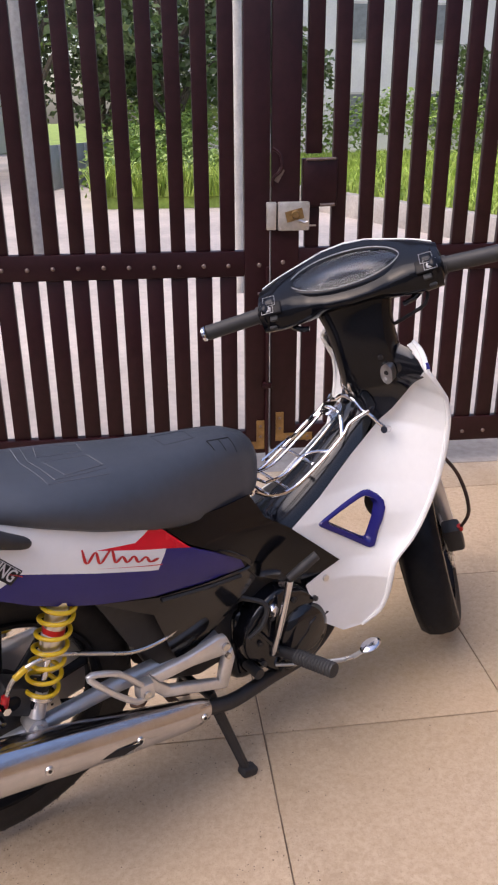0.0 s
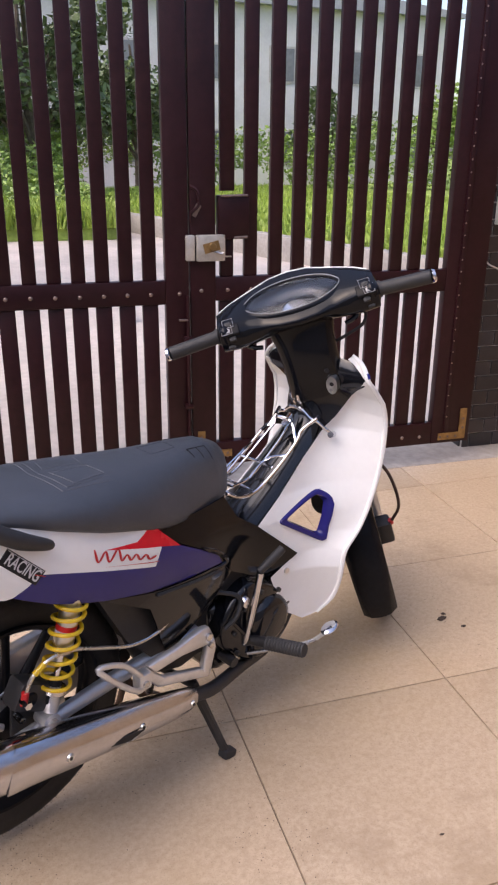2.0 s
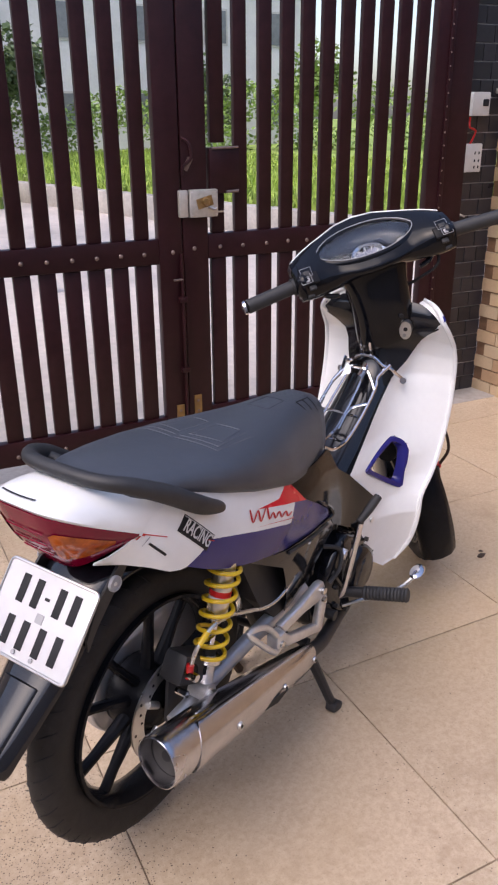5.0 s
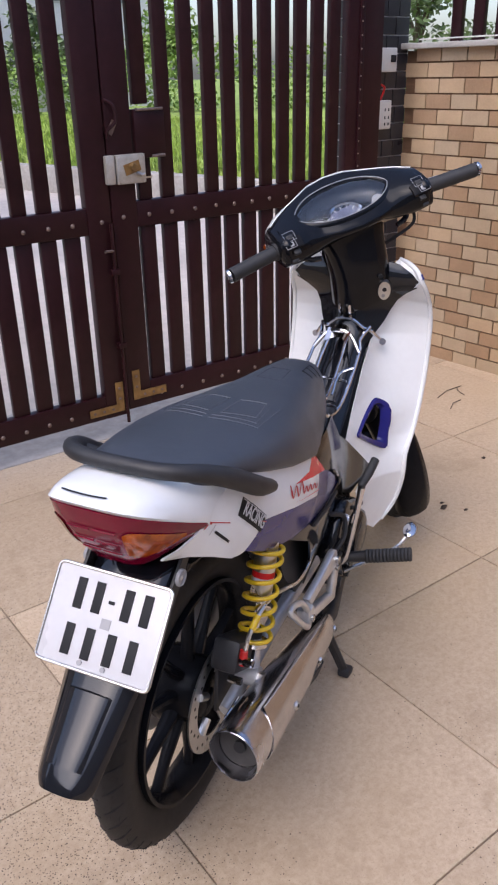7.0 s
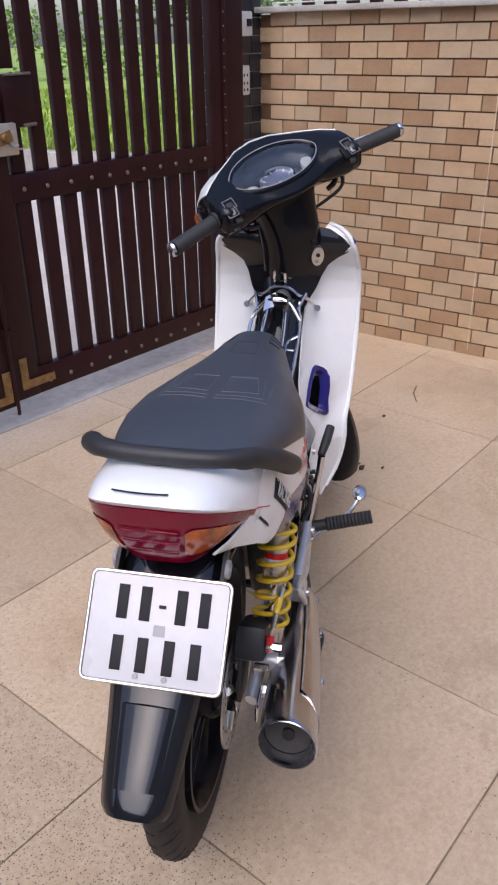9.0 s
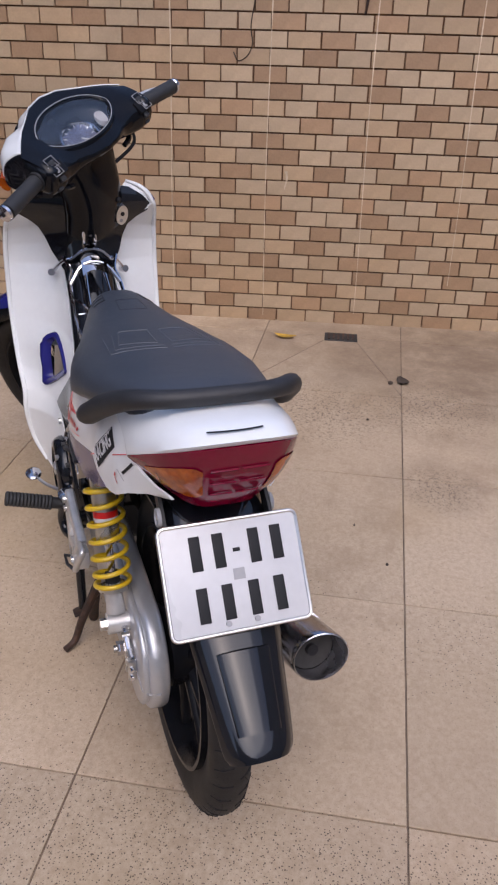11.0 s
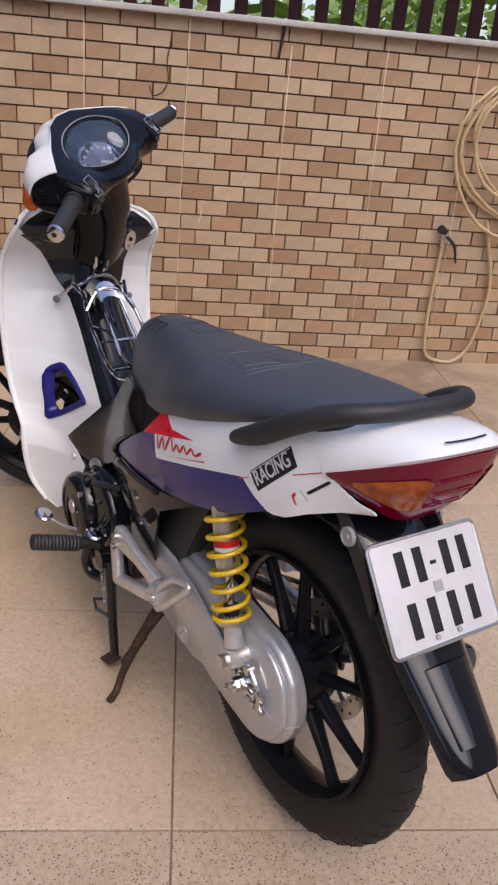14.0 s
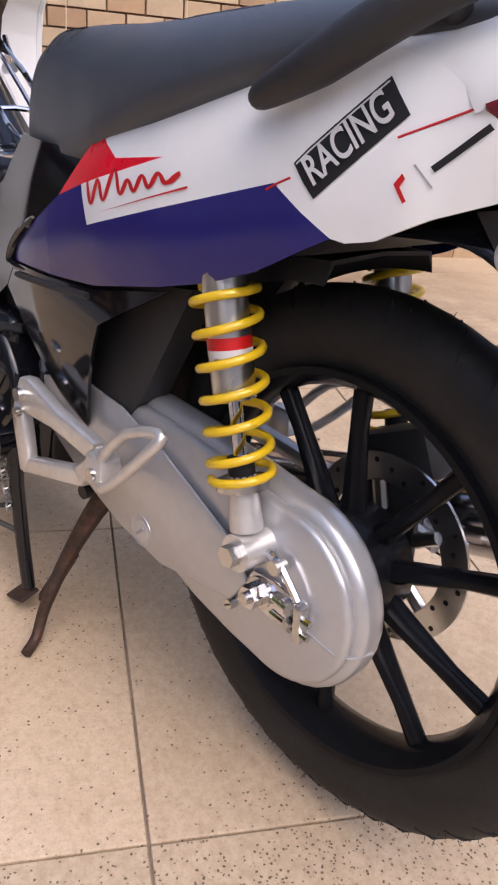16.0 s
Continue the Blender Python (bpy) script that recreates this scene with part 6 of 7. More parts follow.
part("stand_spring", tube(B(), [(0.510 - 0.0004 * k, 0.132 + 0.006 * math.cos(k * 1.2), 0.225 - 0.0012 * k + 0.006 * math.sin(k * 1.2)) for k in range(60)], 0.0018, 5), STEEL, ss)
part("stand_tang", tube(B(), [(0.486, 0.124, 0.160), (0.515, 0.148, 0.150), (0.508, 0.145, 0.128), (0.478, 0.124, 0.118)], 0.004, 6), MATTE, ss)
part("stand_pivot", rod(B(), (0.515, 0.09, 0.25), (0.515, 0.14, 0.25), 0.020, n=14), GLOSS, ss)


# step brackets beside the swing arm
def step(s):
    y0, y1 = 0.128 * s, 0.146 * s

    def pt(pts):
        return slab(B(), pts, y0, y1, bevel=0.004)
    b = part("step_bracket", pt([(0.405, 0.388), (0.425, 0.384), (0.440, 0.350), (0.420, 0.338), (0.340, 0.346), (0.264, 0.342), (0.245, 0.368), (0.330, 0.373)]), ALU, bike, "cast aluminium passenger step bracket", angle=50)
    part("bracket_arm", pt([(0.441, 0.348), (0.447, 0.320), (0.428, 0.248), (0.404, 0.258), (0.412, 0.300), (0.421, 0.336)]), ALU, b, angle=50)
    part("bracket_arm", pt([(0.426, 0.247), (0.340, 0.276), (0.275, 0.298), (0.262, 0.320), (0.292, 0.317), (0.404, 0.278)]), ALU, b, angle=50)
    part("bracket_arm", pt([(0.262, 0.343), (0.244, 0.366), (0.246, 0.330), (0.274, 0.297), (0.290, 0.318)]), ALU, b, angle=50)
    part("bracket_bolt", rod(B(), (0.420, 0.142 * s, 0.362), (0.420, 0.153 * s, 0.362), 0.009, n=12), STEEL, b)
    part("bracket_bolt", rod(B(), (0.428, 0.142 * s, 0.334), (0.428, 0.151 * s, 0.334), 0.007, n=12), STEEL, b)
    # folded passenger peg: a narrow pointed loop on a pivot block
    p = [(0.226, 0.150 * s, 0.352), (0.208, 0.152 * s, 0.376), (0.172, 0.152 * s, 0.414), (0.128, 0.153 * s, 0.434), (0.110, 0.154 * s, 0.436), (0.120, 0.158 * s, 0.420), (0.163, 0.160 * s, 0.372), (0.204, 0.158 * s, 0.334), (0.226, 0.152 * s, 0.332)]
    part("passenger_peg", tube(B(), p, 0.0066, 8, smooth=2), ALU, b, "folded aluminium passenger peg", angle=60)
    part("peg_block", boxed((0.228, 0.144 * s, 0.344), (0.034, 0.030, 0.040), bevel=0.006), ALU, b)
    part("peg_pin", rod(B(), (0.226, 0.156 * s, 0.342), (0.226, 0.164 * s, 0.342), 0.008, n=12), STEEL, b)


both(step)

# tunnel cover and inner column cover
line = curve_pts([(0.44, 0.628, 0.080), (0.52, 0.595, 0.084), (0.58, 0.552, 0.084), (0.64, 0.533, 0.080), (0.73, 0.582, 0.068), (0.83, 0.664, 0.060), (0.885, 0.722, 0.056), (0.905, 0.780, 0.056)], 4)
rows = []
for p in line:
    rows.append([(p.x - 0.010 * (1 - t * t), p.z * t, p.y + 0.022 * (1 - abs(t) ** 2.5) - 0.012 * abs(t) ** 4) for t in np.linspace(-1, 1, 11)])
part("tunnel_cover", sheet(B(), rows), GLOSS, bike, "glossy black tunnel cover", angle=60)
rows = []
for z, xc, xe, w in ((0.705, 0.900, 0.905, 0.050), (0.745, 0.902, 0.912, 0.066), (0.775, 0.906, 0.932, 0.084), (0.805, 0.908, 0.950, 0.096), (0.830, 0.908, 0.956, 0.110), (0.850, 0.907, 0.948, 0.132), (0.868, 0.907, 0.940, 0.160), (0.886, 0.908, 0.934, 0.164), (0.905, 0.912, 0.932, 0.146), (0.925, 0.922, 0.936, 0.112)):
    rows.append([(xc + (xe - xc) * abs(t) ** 1.7 - 0.018 * math.exp(-((t * w) / 0.05) ** 2), w * t, z - 0.012 * abs(t) ** 2) for t in np.linspace(-1, 1, 17)])
cover = part("inner_cover", sheet(B(), rows), GLOSS, bike, "glossy black inner cover round the key", angle=60)
KEYM = Matrix.Translation((0.905, -0.086, 0.853)) @ Matrix.Rotation(radians(16), 4, 'Z') @ Matrix.Rotation(radians(-14), 4, 'Y')
oval = [(0.0155 * math.cos(a), 0.025 * math.sin(a)) for a in np.linspace(0, 2 * math.pi, 20, endpoint=False)]
bm = B()
loft(bm, [[(x, y, z) for y, z in oval] for x in (-0.006, 0.012)])
kp = part("key_plate", moved(bm, KEYM), STEEL, bike, "steel oval key switch plate")
part("key_hole", moved(rod(B(), (-0.0075, 0, 0.004), (-0.004, 0, 0.004), 0.0055, n=12), KEYM), INK, kp)
part("key_shutter", moved(rod(B(), (-0.0072, 0.002, -0.013), (-0.005, 0.002, -0.013), 0.0045, n=12), KEYM), GREYCASE, kp)
part("bag_hook", tube(B(), [(0.880, 0.013, 0.782), (0.864, 0.014, 0.804), (0.860, 0.011, 0.829), (0.858, -0.009, 0.829), (0.862, -0.012, 0.804), (0.878, -0.011, 0.782)], 0.0042, 8, smooth=4), CHROME, bike, "chrome bag hook")

# chrome luggage rack over the tunnel
rack = part("luggage_rack", tube(B(), [(0.915, -0.090, 0.716), (0.895, -0.076, 0.735), (0.880, -0.062, 0.752), (0.872, -0.046, 0.758), (0.866, -0.024, 0.776), (0.865, -0.002, 0.781), (0.866, 0.020, 0.776), (0.872, 0.044, 0.758), (0.880, 0.062, 0.752), (0.895, 0.077, 0.735), (0.912, 0.090, 0.714)], 0.0048, 8, smooth=4), CHROME, bike, "chrome wire rack in front of the seat")
for s in (1, -1):
    part("rack_knob", rod(B(), (0.922, s * 0.086, 0.714), (0.902, s * 0.092, 0.719), 0.0085, n=12), CHROME, rack)
    part("rack_wire", tube(B(), [(0.876, 0.064 * s, 0.762), (0.832, 0.052 * s, 0.738), (0.802, 0.060 * s, 0.715), (0.732, 0.062 * s, 0.665), (0.662, 0.060 * s, 0.625), (0.607, 0.056 * s, 0.622), (0.567, 0.050 * s, 0.640)], 0.0045, 8, smooth=4), CHROME, rack)
    part("rack_wire", tube(B(), [(0.812, 0.022 * s, 0.745), (0.752, 0.026 * s, 0.700), (0.672, 0.027 * s, 0.648), (0.612, 0.027 * s, 0.640)], 0.0035, 8, smooth=4), CHROME, rack)
    part("rack_wire", tube(B(), [(0.767, 0.060 * s, 0.690), (0.712, 0.040 * s, 0.688), (0.652, 0.042 * s, 0.656)], 0.003, 6, smooth=4), CHROME, rack)
part("rack_arch", tube(B(), [(0.802, -0.060, 0.715), (0.820, -0.030, 0.752), (0.824, 0, 0.760), (0.820, 0.030, 0.752), (0.802, 0.060, 0.715)], 0.0045, 8, smooth=4), CHROME, rack)
rows = [[(0.842 - 0.016 * k - 0.02 * abs(t) ** 2, 0.030 * t, 0.772 - 0.013 * k - 0.008 * t * t) for t in np.linspace(-1, 1, 7)] for k in range(3)]
part("rack_plate", sheet(B(), rows), CHROME, rack)
for x, z in ((0.60, 0.624), (0.555, 0.640), (0.65, 0.627), (0.72, 0.668)):
    part("rack_bar", tube(B(), [(x, -0.056, z), (x - 0.004, 0, z + 0.004), (x, 0.056, z)], 0.0038, 8), CHROME, rack)
part("rack_bar", tube(B(), [(0.612, -0.027, 0.640), (0.604, 0, 0.642), (0.612, 0.027, 0.640)], 0.0035, 8), CHROME, rack)

# leg shields
I_ = [(0.934, 0.160, 0.862), (0.956, 0.106, 0.826), (0.948, 0.086, 0.786), (0.908, 0.062, 0.726), (0.830, 0.064, 0.666), (0.730, 0.072, 0.586), (0.636, 0.088, 0.540), (0.705, 0.100, 0.482), (0.762, 0.114, 0.433), (0.666, 0.113, 0.398), (0.690, 0.120, 0.330), (0.716, 0.130, 0.284), (0.770, 0.138, 0.246)]
O_ = [(0.928, 0.170, 0.872), (0.990, 0.186, 0.806), (1.002, 0.189, 0.765), (1.004, 0.190, 0.722), (0.999, 0.191, 0.668), (0.984, 0.191, 0.598), (0.956, 0.189, 0.525), (0.924, 0.186, 0.470), (0.880, 0.182, 0.425), (0.868, 0.184, 0.380), (0.866, 0.178, 0.330), (0.856, 0.166, 0.284), (0.822, 0.146, 0.245)]
VENT = [(0.722, 0.532), (0.852, 0.578), (0.880, 0.556), (0.846, 0.452)]
VENT_CUT = [(sum(p[0] for p in VENT) / 4 + (x - sum(p[0] for p in VENT) / 4) * 1.09, sum(p[1] for p in VENT) / 4 + (z - sum(p[1] for p in VENT) / 4) * 1.09) for x, z in VENT]


def inside(p, poly):
    n, hit = len(poly), False
    for i in range(n):
        (x1, y1), (x2, y2) = poly[i], poly[(i + 1) % n]
        if (y1 > p[1]) != (y2 > p[1]) and p[0] < (x2 - x1) * (p[1] - y1) / (y2 - y1) + x1:
            hit = not hit
    return hit


def lerp3(a, b, u):
    return Vector(a) * (1 - u) + Vector(b) * u


def rounded(poly, r=0.016, n=5):
    """A polygon with its corners rounded off."""
    out, m_ = [], len(poly)
    for i in range(m_):
        p, a_, b_ = Vector(poly[i]), Vector(poly[i - 1]), Vector(poly[(i + 1) % m_])
        p0, p1 = p + (a_ - p).normalized() * r, p + (b_ - p).normalized() * r
        for j in range(n):
            u = j / (n - 1)
            out.append(p0 * (1 - u) ** 2 + p * 2 * u * (1 - u) + p1 * u * u)
        for j in (1, 2):
            nxt = b_ + (p - b_).normalized() * r
            out.append(p1.lerp(nxt, j / 3))
    return out


VMID = Vector((0.825, 0.5295))
for s in (1, -1):
    rows = []
    for k in range(len(I_) - 1):
        for j in range(11):
            u = j / 11
            a, b = lerp3(I_[k], I_[k + 1], u), lerp3(O_[k], O_[k + 1], u)
            row = []
            for q in np.linspace(0, 1, 38):
                p = a.lerp(b, q)
                p.y = a.y + (b.y - a.y) * (0.10 * q + 0.90 * q ** 3.0)
                row.append(Vector((p.x, s * p.y, p.z)))
            rows.append(row)
    a, b = Vector(I_[-1]), Vector(O_[-1])
    rows.append([Vector((p.x, s * p.y, p.z)) for p in (a.lerp(b, q) for q in np.linspace(0, 1, 38))])
    bm = sheet(B(), rows)
    bmesh.ops.delete(bm, geom=[f for f in bm.faces if inside((f.calc_center_median().x, f.calc_center_median().z), VENT_CUT)], context='FACES')
    r = bmesh.ops.extrude_face_region(bm, geom=bm.faces[:])
    bmesh.ops.translate(bm, vec=(0.004, -0.003 * s, 0), verts=[q for q in r["geom"] if isinstance(q, bmesh.types.BMVert)])
    sh = part("leg_shield", bm, WHITE, bike, "glossy white leg shield with a blue-framed vent", angle=50)
    part("shield_edge", tube(B(), [(x, s * y, z) for x, y, z in O_[1:]], [0.006] + [0.0065] * (len(O_) - 3) + [0.004], 8, smooth=3), WHITE, sh)
    top_edge = [(0.990, 0.186, 0.806), (0.958, 0.180, 0.846), (0.936, 0.172, 0.874), (0.938, 0.158, 0.898), (0.946, 0.136, 0.914), (0.954, 0.108, 0.924)]
    part("shield_edge", tube(B(), [(x, s * y, z) for x, y, z in top_edge], [0.006, 0.0065, 0.0065, 0.0065, 0.006, 0.004], 8, smooth=4), WHITE, sh)
    part("shield_top", sheet(B(), [[(x, s * y, z) for x, y, z in run_] for run_ in (top_edge[1:], [(0.954, 0.170, 0.846), (0.936, 0.162, 0.868), (0.936, 0.147, 0.889), (0.940, 0.125, 0.904), (0.946, 0.098, 0.914)])]), WHITE, sh, angle=60)
    part("blue_flash", tube(B(), [(x, s * y, z) for x, y, z in ((0.9365, 0.1715, 0.878), (0.9375, 0.164, 0.890))], 0.0075, 8), BLUE, sh, "blue stripe across the shield's top edge")

    def on_shield(x, z):
        """The shield's y at a side-on place, weighed from the nearest mesh points."""
        near_ = sorted(((p.x - x) ** 2 + (p.z - z) ** 2 + 1e-7, p.y) for row in rows[::2] for p in row[::2])[:8]
        return sum(y_ / d_ for d_, y_ in near_) / sum(1 / d_ for d_, y_ in near_)
    loops = []
    for grow_, lift in ((1.16, -0.002), (1.13, 0.0045), (1.02, 0.0055), (0.90, 0.003), (0.86, -0.010), (0.84, -0.016)):
        loop = []
        for p in rounded(VENT):
            q = VMID + (p - VMID) * grow_
            e = VMID + (p - VMID) * min(1.1, max(grow_, 0.9))
            loop.append(Vector((q.x, on_shield(e.x, e.y) + s * lift, q.y)))
        loops.append(loop)
    part("vent_frame", loft(B(), loops, caps=False), BLUE, sh, "dark blue vent frame", angle=50)
    for x, z in ((0.722, 0.400),):
        part("shield_screw", rod(B(), (x, on_shield(x, z) - s * 0.002, z), (x, on_shield(x, z) + s * 0.005, z), 0.008, n=12), STEEL, sh)
rows = []
for k in range(7):
    a, b = Vector(O_[k]), Vector((O_[k][0], -O_[k][1], O_[k][2]))
    rows.append([Vector((a.x + (0.085 - 0.010 * k) * (1 - abs(t) ** 2.2), a.y * t, a.z - 0.03 * (1 - t * t))) for t in np.linspace(-1, 1, 15)])
front = part("front_panel", sheet(B(), rows), WHITE, bike, "white front panel with a blue flash", angle=60)
for s in (1, -1):
    part("blue_flash", sheet(B(), [[rows[k][j] + Vector((0.002, 0, 0.001)) for j in ((1, 2, 3, 4) if s < 0 else (13, 12, 11, 10))] for k in (0, 1)]), BLUE, front, smooth=False)
    part("frame_tube", tube(B(), [(0.80, 0.03 * s, 0.60), (0.70, 0.05 * s, 0.50), (0.60, 0.06 * s, 0.40)], 0.016, 8), MATTE, bike)
part("frame_neck", tube(B(), [(0.93, 0, 0.80), (0.99, 0, 0.66), (0.90, 0, 0.60), (0.72, 0, 0.52)], 0.026, 10, smooth=4), MATTE, bike)
part("horn", rod(B(), (0.93, -0.05, 0.50), (0.95, -0.05, 0.50), 0.032, n=18), MATTE, bike)

# handlebar, meter, cowl: laid out along the turned bar (forward, up, left of its middle)
BFW, BUP, BLEFT = Vector((0.6174, 0.7296, 0.2945)), Vector((-0.4305, 0, 0.9026)), Vector((-0.6584, 0.6840, -0.3144))
TURNED = Matrix((BFW, BLEFT, BUP)).transposed().to_4x4()
MID = BAR


def hb(f, u, y):
    return MID + BFW * f + BUP * u + BLEFT * y


def hbox(f, u, y, size, bevel, turn=None):
    return boxed(hb(f, u, y), size, TURNED @ (turn if turn is not None else Matrix()), bevel=bevel)


# cowl sections: y, then seven (forward, up) places round the bar's line
COWL = [
    (0.000, (0.004, -0.034), (-0.022, 0.006), (0.142, 0.036), (0.160, 0.032), (0.190, -0.012), (0.152, -0.072), (0.070, -0.076)),
    (0.050, (0.002, -0.032), (-0.016, 0.007), (0.134, 0.036), (0.152, 0.031), (0.178, -0.012), (0.144, -0.068), (0.066, -0.072)),
    (0.090, (-0.004, -0.032), (0.000, 0.010), (0.116, 0.035), (0.132, 0.029), (0.150, -0.010), (0.122, -0.058), (0.054, -0.062)),
    (0.126, (-0.012, -0.030), (0.004, 0.018), (0.098, 0.034), (0.122, 0.026), (0.156, -0.010), (0.136, -0.062), (0.046, -0.060)),
    (0.160, (-0.018, -0.030), (-0.008, 0.022), (0.076, 0.034), (0.104, 0.024), (0.142, -0.014), (0.128, -0.060), (0.036, -0.054)),
    (0.198, (-0.016, -0.028), (-0.008, 0.022), (0.052, 0.030), (0.076, 0.020), (0.104, -0.016), (0.098, -0.056), (0.026, -0.046))]


def cowl_ring(y, grow=0.0, n=5):
    """The cowl's closed section at y, rounded, grown outwards."""
    ys = [r_[0] for r_ in COWL]
    pts = [(np.interp(abs(y), ys, [r_[1 + k][0] for r_ in COWL]), np.interp(abs(y), ys, [r_[1 + k][1] for r_ in COWL]), 0) for k in range(7)]
    ring = curve_pts(pts, n, closed=True)
    mid = sum(ring, Vector()) / len(ring)
    out = []
    for p in ring:
        q = p + (p - mid).normalized() * grow
        out.append(hb(q.x, q.y, y))
    return out


# meter window: a leaf lying in the cowl's top
def meter_pt(a, r_, lift):
    c, s_ = math.cos(a), math.sin(a)
    y = 0.004 + 0.119 * r_ * math.copysign(abs(c) ** 0.92, c)
    h = r_ * math.copysign(abs(s_) ** 1.25, s_) * (0.061 if s_ > 0 else 0.057)
    return hb(0.062 + h, 0.0235 + 0.13 * h + lift, y)


SPAN = np.linspace(-0.198, 0.198, 57)
AN = np.linspace(0, 2 * math.pi, 56, endpoint=False)
bm = B()
cells = [cowl_ring(y) for y in SPAN]
vs = [[bm.verts.new(p) for p in r_] for r_ in cells]
nk = len(cells[0])
for i in range(len(vs) - 1):
    for k in range(nk):
        quad = (vs[i][k], vs[i][(k + 1) % nk], vs[i + 1][(k + 1) % nk], vs[i + 1][k])
        mid = sum((v.co for v in quad), Vector()) / 4 - MID
        f_, u_, y_ = mid.dot(BFW), mid.dot(BUP), mid.dot(BLEFT)
        inside_leaf = u_ > 0.0 and abs(y_ - 0.004) < 0.114 and abs(f_ - 0.063) < 0.062 * max(0.0, 1 - (abs(y_ - 0.004) / 0.122) ** 2) ** 0.6
        if not (inside_leaf and 5 <= k <= 12):
            bm.faces.new(quad)
bm.faces.new(vs[0])
bm.faces.new(vs[-1])
handle = part("handlebar_cowl", bm, PIANO, bike, "glossy black handlebar cowl with leaf-shaped meter", angle=70)
rows = [cowl_ring(y, 0.0035)[12:29] for y in SPAN if abs(y) < 0.196]
bm = sheet(B(), rows)
r = bmesh.ops.extrude_face_region(bm, geom=bm.faces[:])
for q in r["geom"]:
    if isinstance(q, bmesh.types.BMVert):
        q.co -= BFW * 0.002 + BUP * 0.0015
part("front_cowl", bm, WHITE, handle, "white front half of the handlebar cowl", angle=70)
part("meter_rim", loft(B(), [[meter_pt(a, r_, l_) for a in AN] for r_, l_ in ((1.16, -0.004), (1.10, 0.0045), (1.03, 0.006), (0.985, 0.003), (0.96, -0.008))], caps=False), PIANO, handle, "black meter surround", angle=80)
part("meter_trim", tube(B(), [meter_pt(a, 1.035, 0.0058) for a in AN], 0.0011, 6, closed=True), GREYCASE, handle, "thin grey meter trim")
bm = loft(B(), [[meter_pt(a, r_, l_) for a in AN] for r_, l_ in ((0.985, 0.000), (0.93, -0.016), (0.86, -0.026), (0.5, -0.028), (0.002, -0.028))], caps=False)
meter = part("meter", bm, LENS, handle, "dark meter well under clear glass", angle=60)


def dial_pt(a, r_, lift, f0=0.050, y0=0.002, stretch=1.25):
    return hb(f0 + r_ * math.sin(a), 0.014 + 0.13 * (f0 - 0.062) + lift, y0 + stretch * r_ * math.cos(a))


part("dial", loft(B(), [[dial_pt(a, r_, l_) for a in AN] for r_, l_ in ((0.044, -0.018), (0.041, -0.011), (0.037, -0.011), (0.035, -0.015))], caps=False), CHROME, meter, "bright oval dial ring")
part("dial_face", loft(B(), [[dial_pt(a, r_, -0.0148) for a in AN] for r_ in (0.0355, 0.001)], caps=True), DIAL, meter, "dark blue-grey speedometer face")
for k in range(13):
    a = radians(235 - k * 24)
    part("dial_tick", tube(B(), [dial_pt(a, 0.027, -0.0142), dial_pt(a, 0.033, -0.0142)], 0.0008, 4), PLATEWHITE, meter)
part("dial_needle", tube(B(), [dial_pt(0, 0.0, -0.013), dial_pt(radians(230), 0.028, -0.013)], [0.0010, 0.0005], 5), PLATEWHITE, meter)
for y0 in (0.070, -0.088):
    part("side_gauge", loft(B(), [[dial_pt(a, r_, l_, 0.056, y0, 1.0) for a in AN] for r_, l_ in ((0.018, -0.018), (0.0165, -0.012), (0.014, -0.012), (0.001, -0.0145))]), GREYCASE, meter, "small grey side gauge")
bm = loft(B(), [[meter_pt(a, r_, l_) for a in AN] for r_, l_ in ((0.985, 0.0015), (0.8, 0.005), (0.5, 0.008), (0.25, 0.009), (0.02, 0.0093))])
pane = part("meter_glass", bm, METERGLASS, handle, "clear domed meter glass", angle=80)
pane.visible_shadow = False
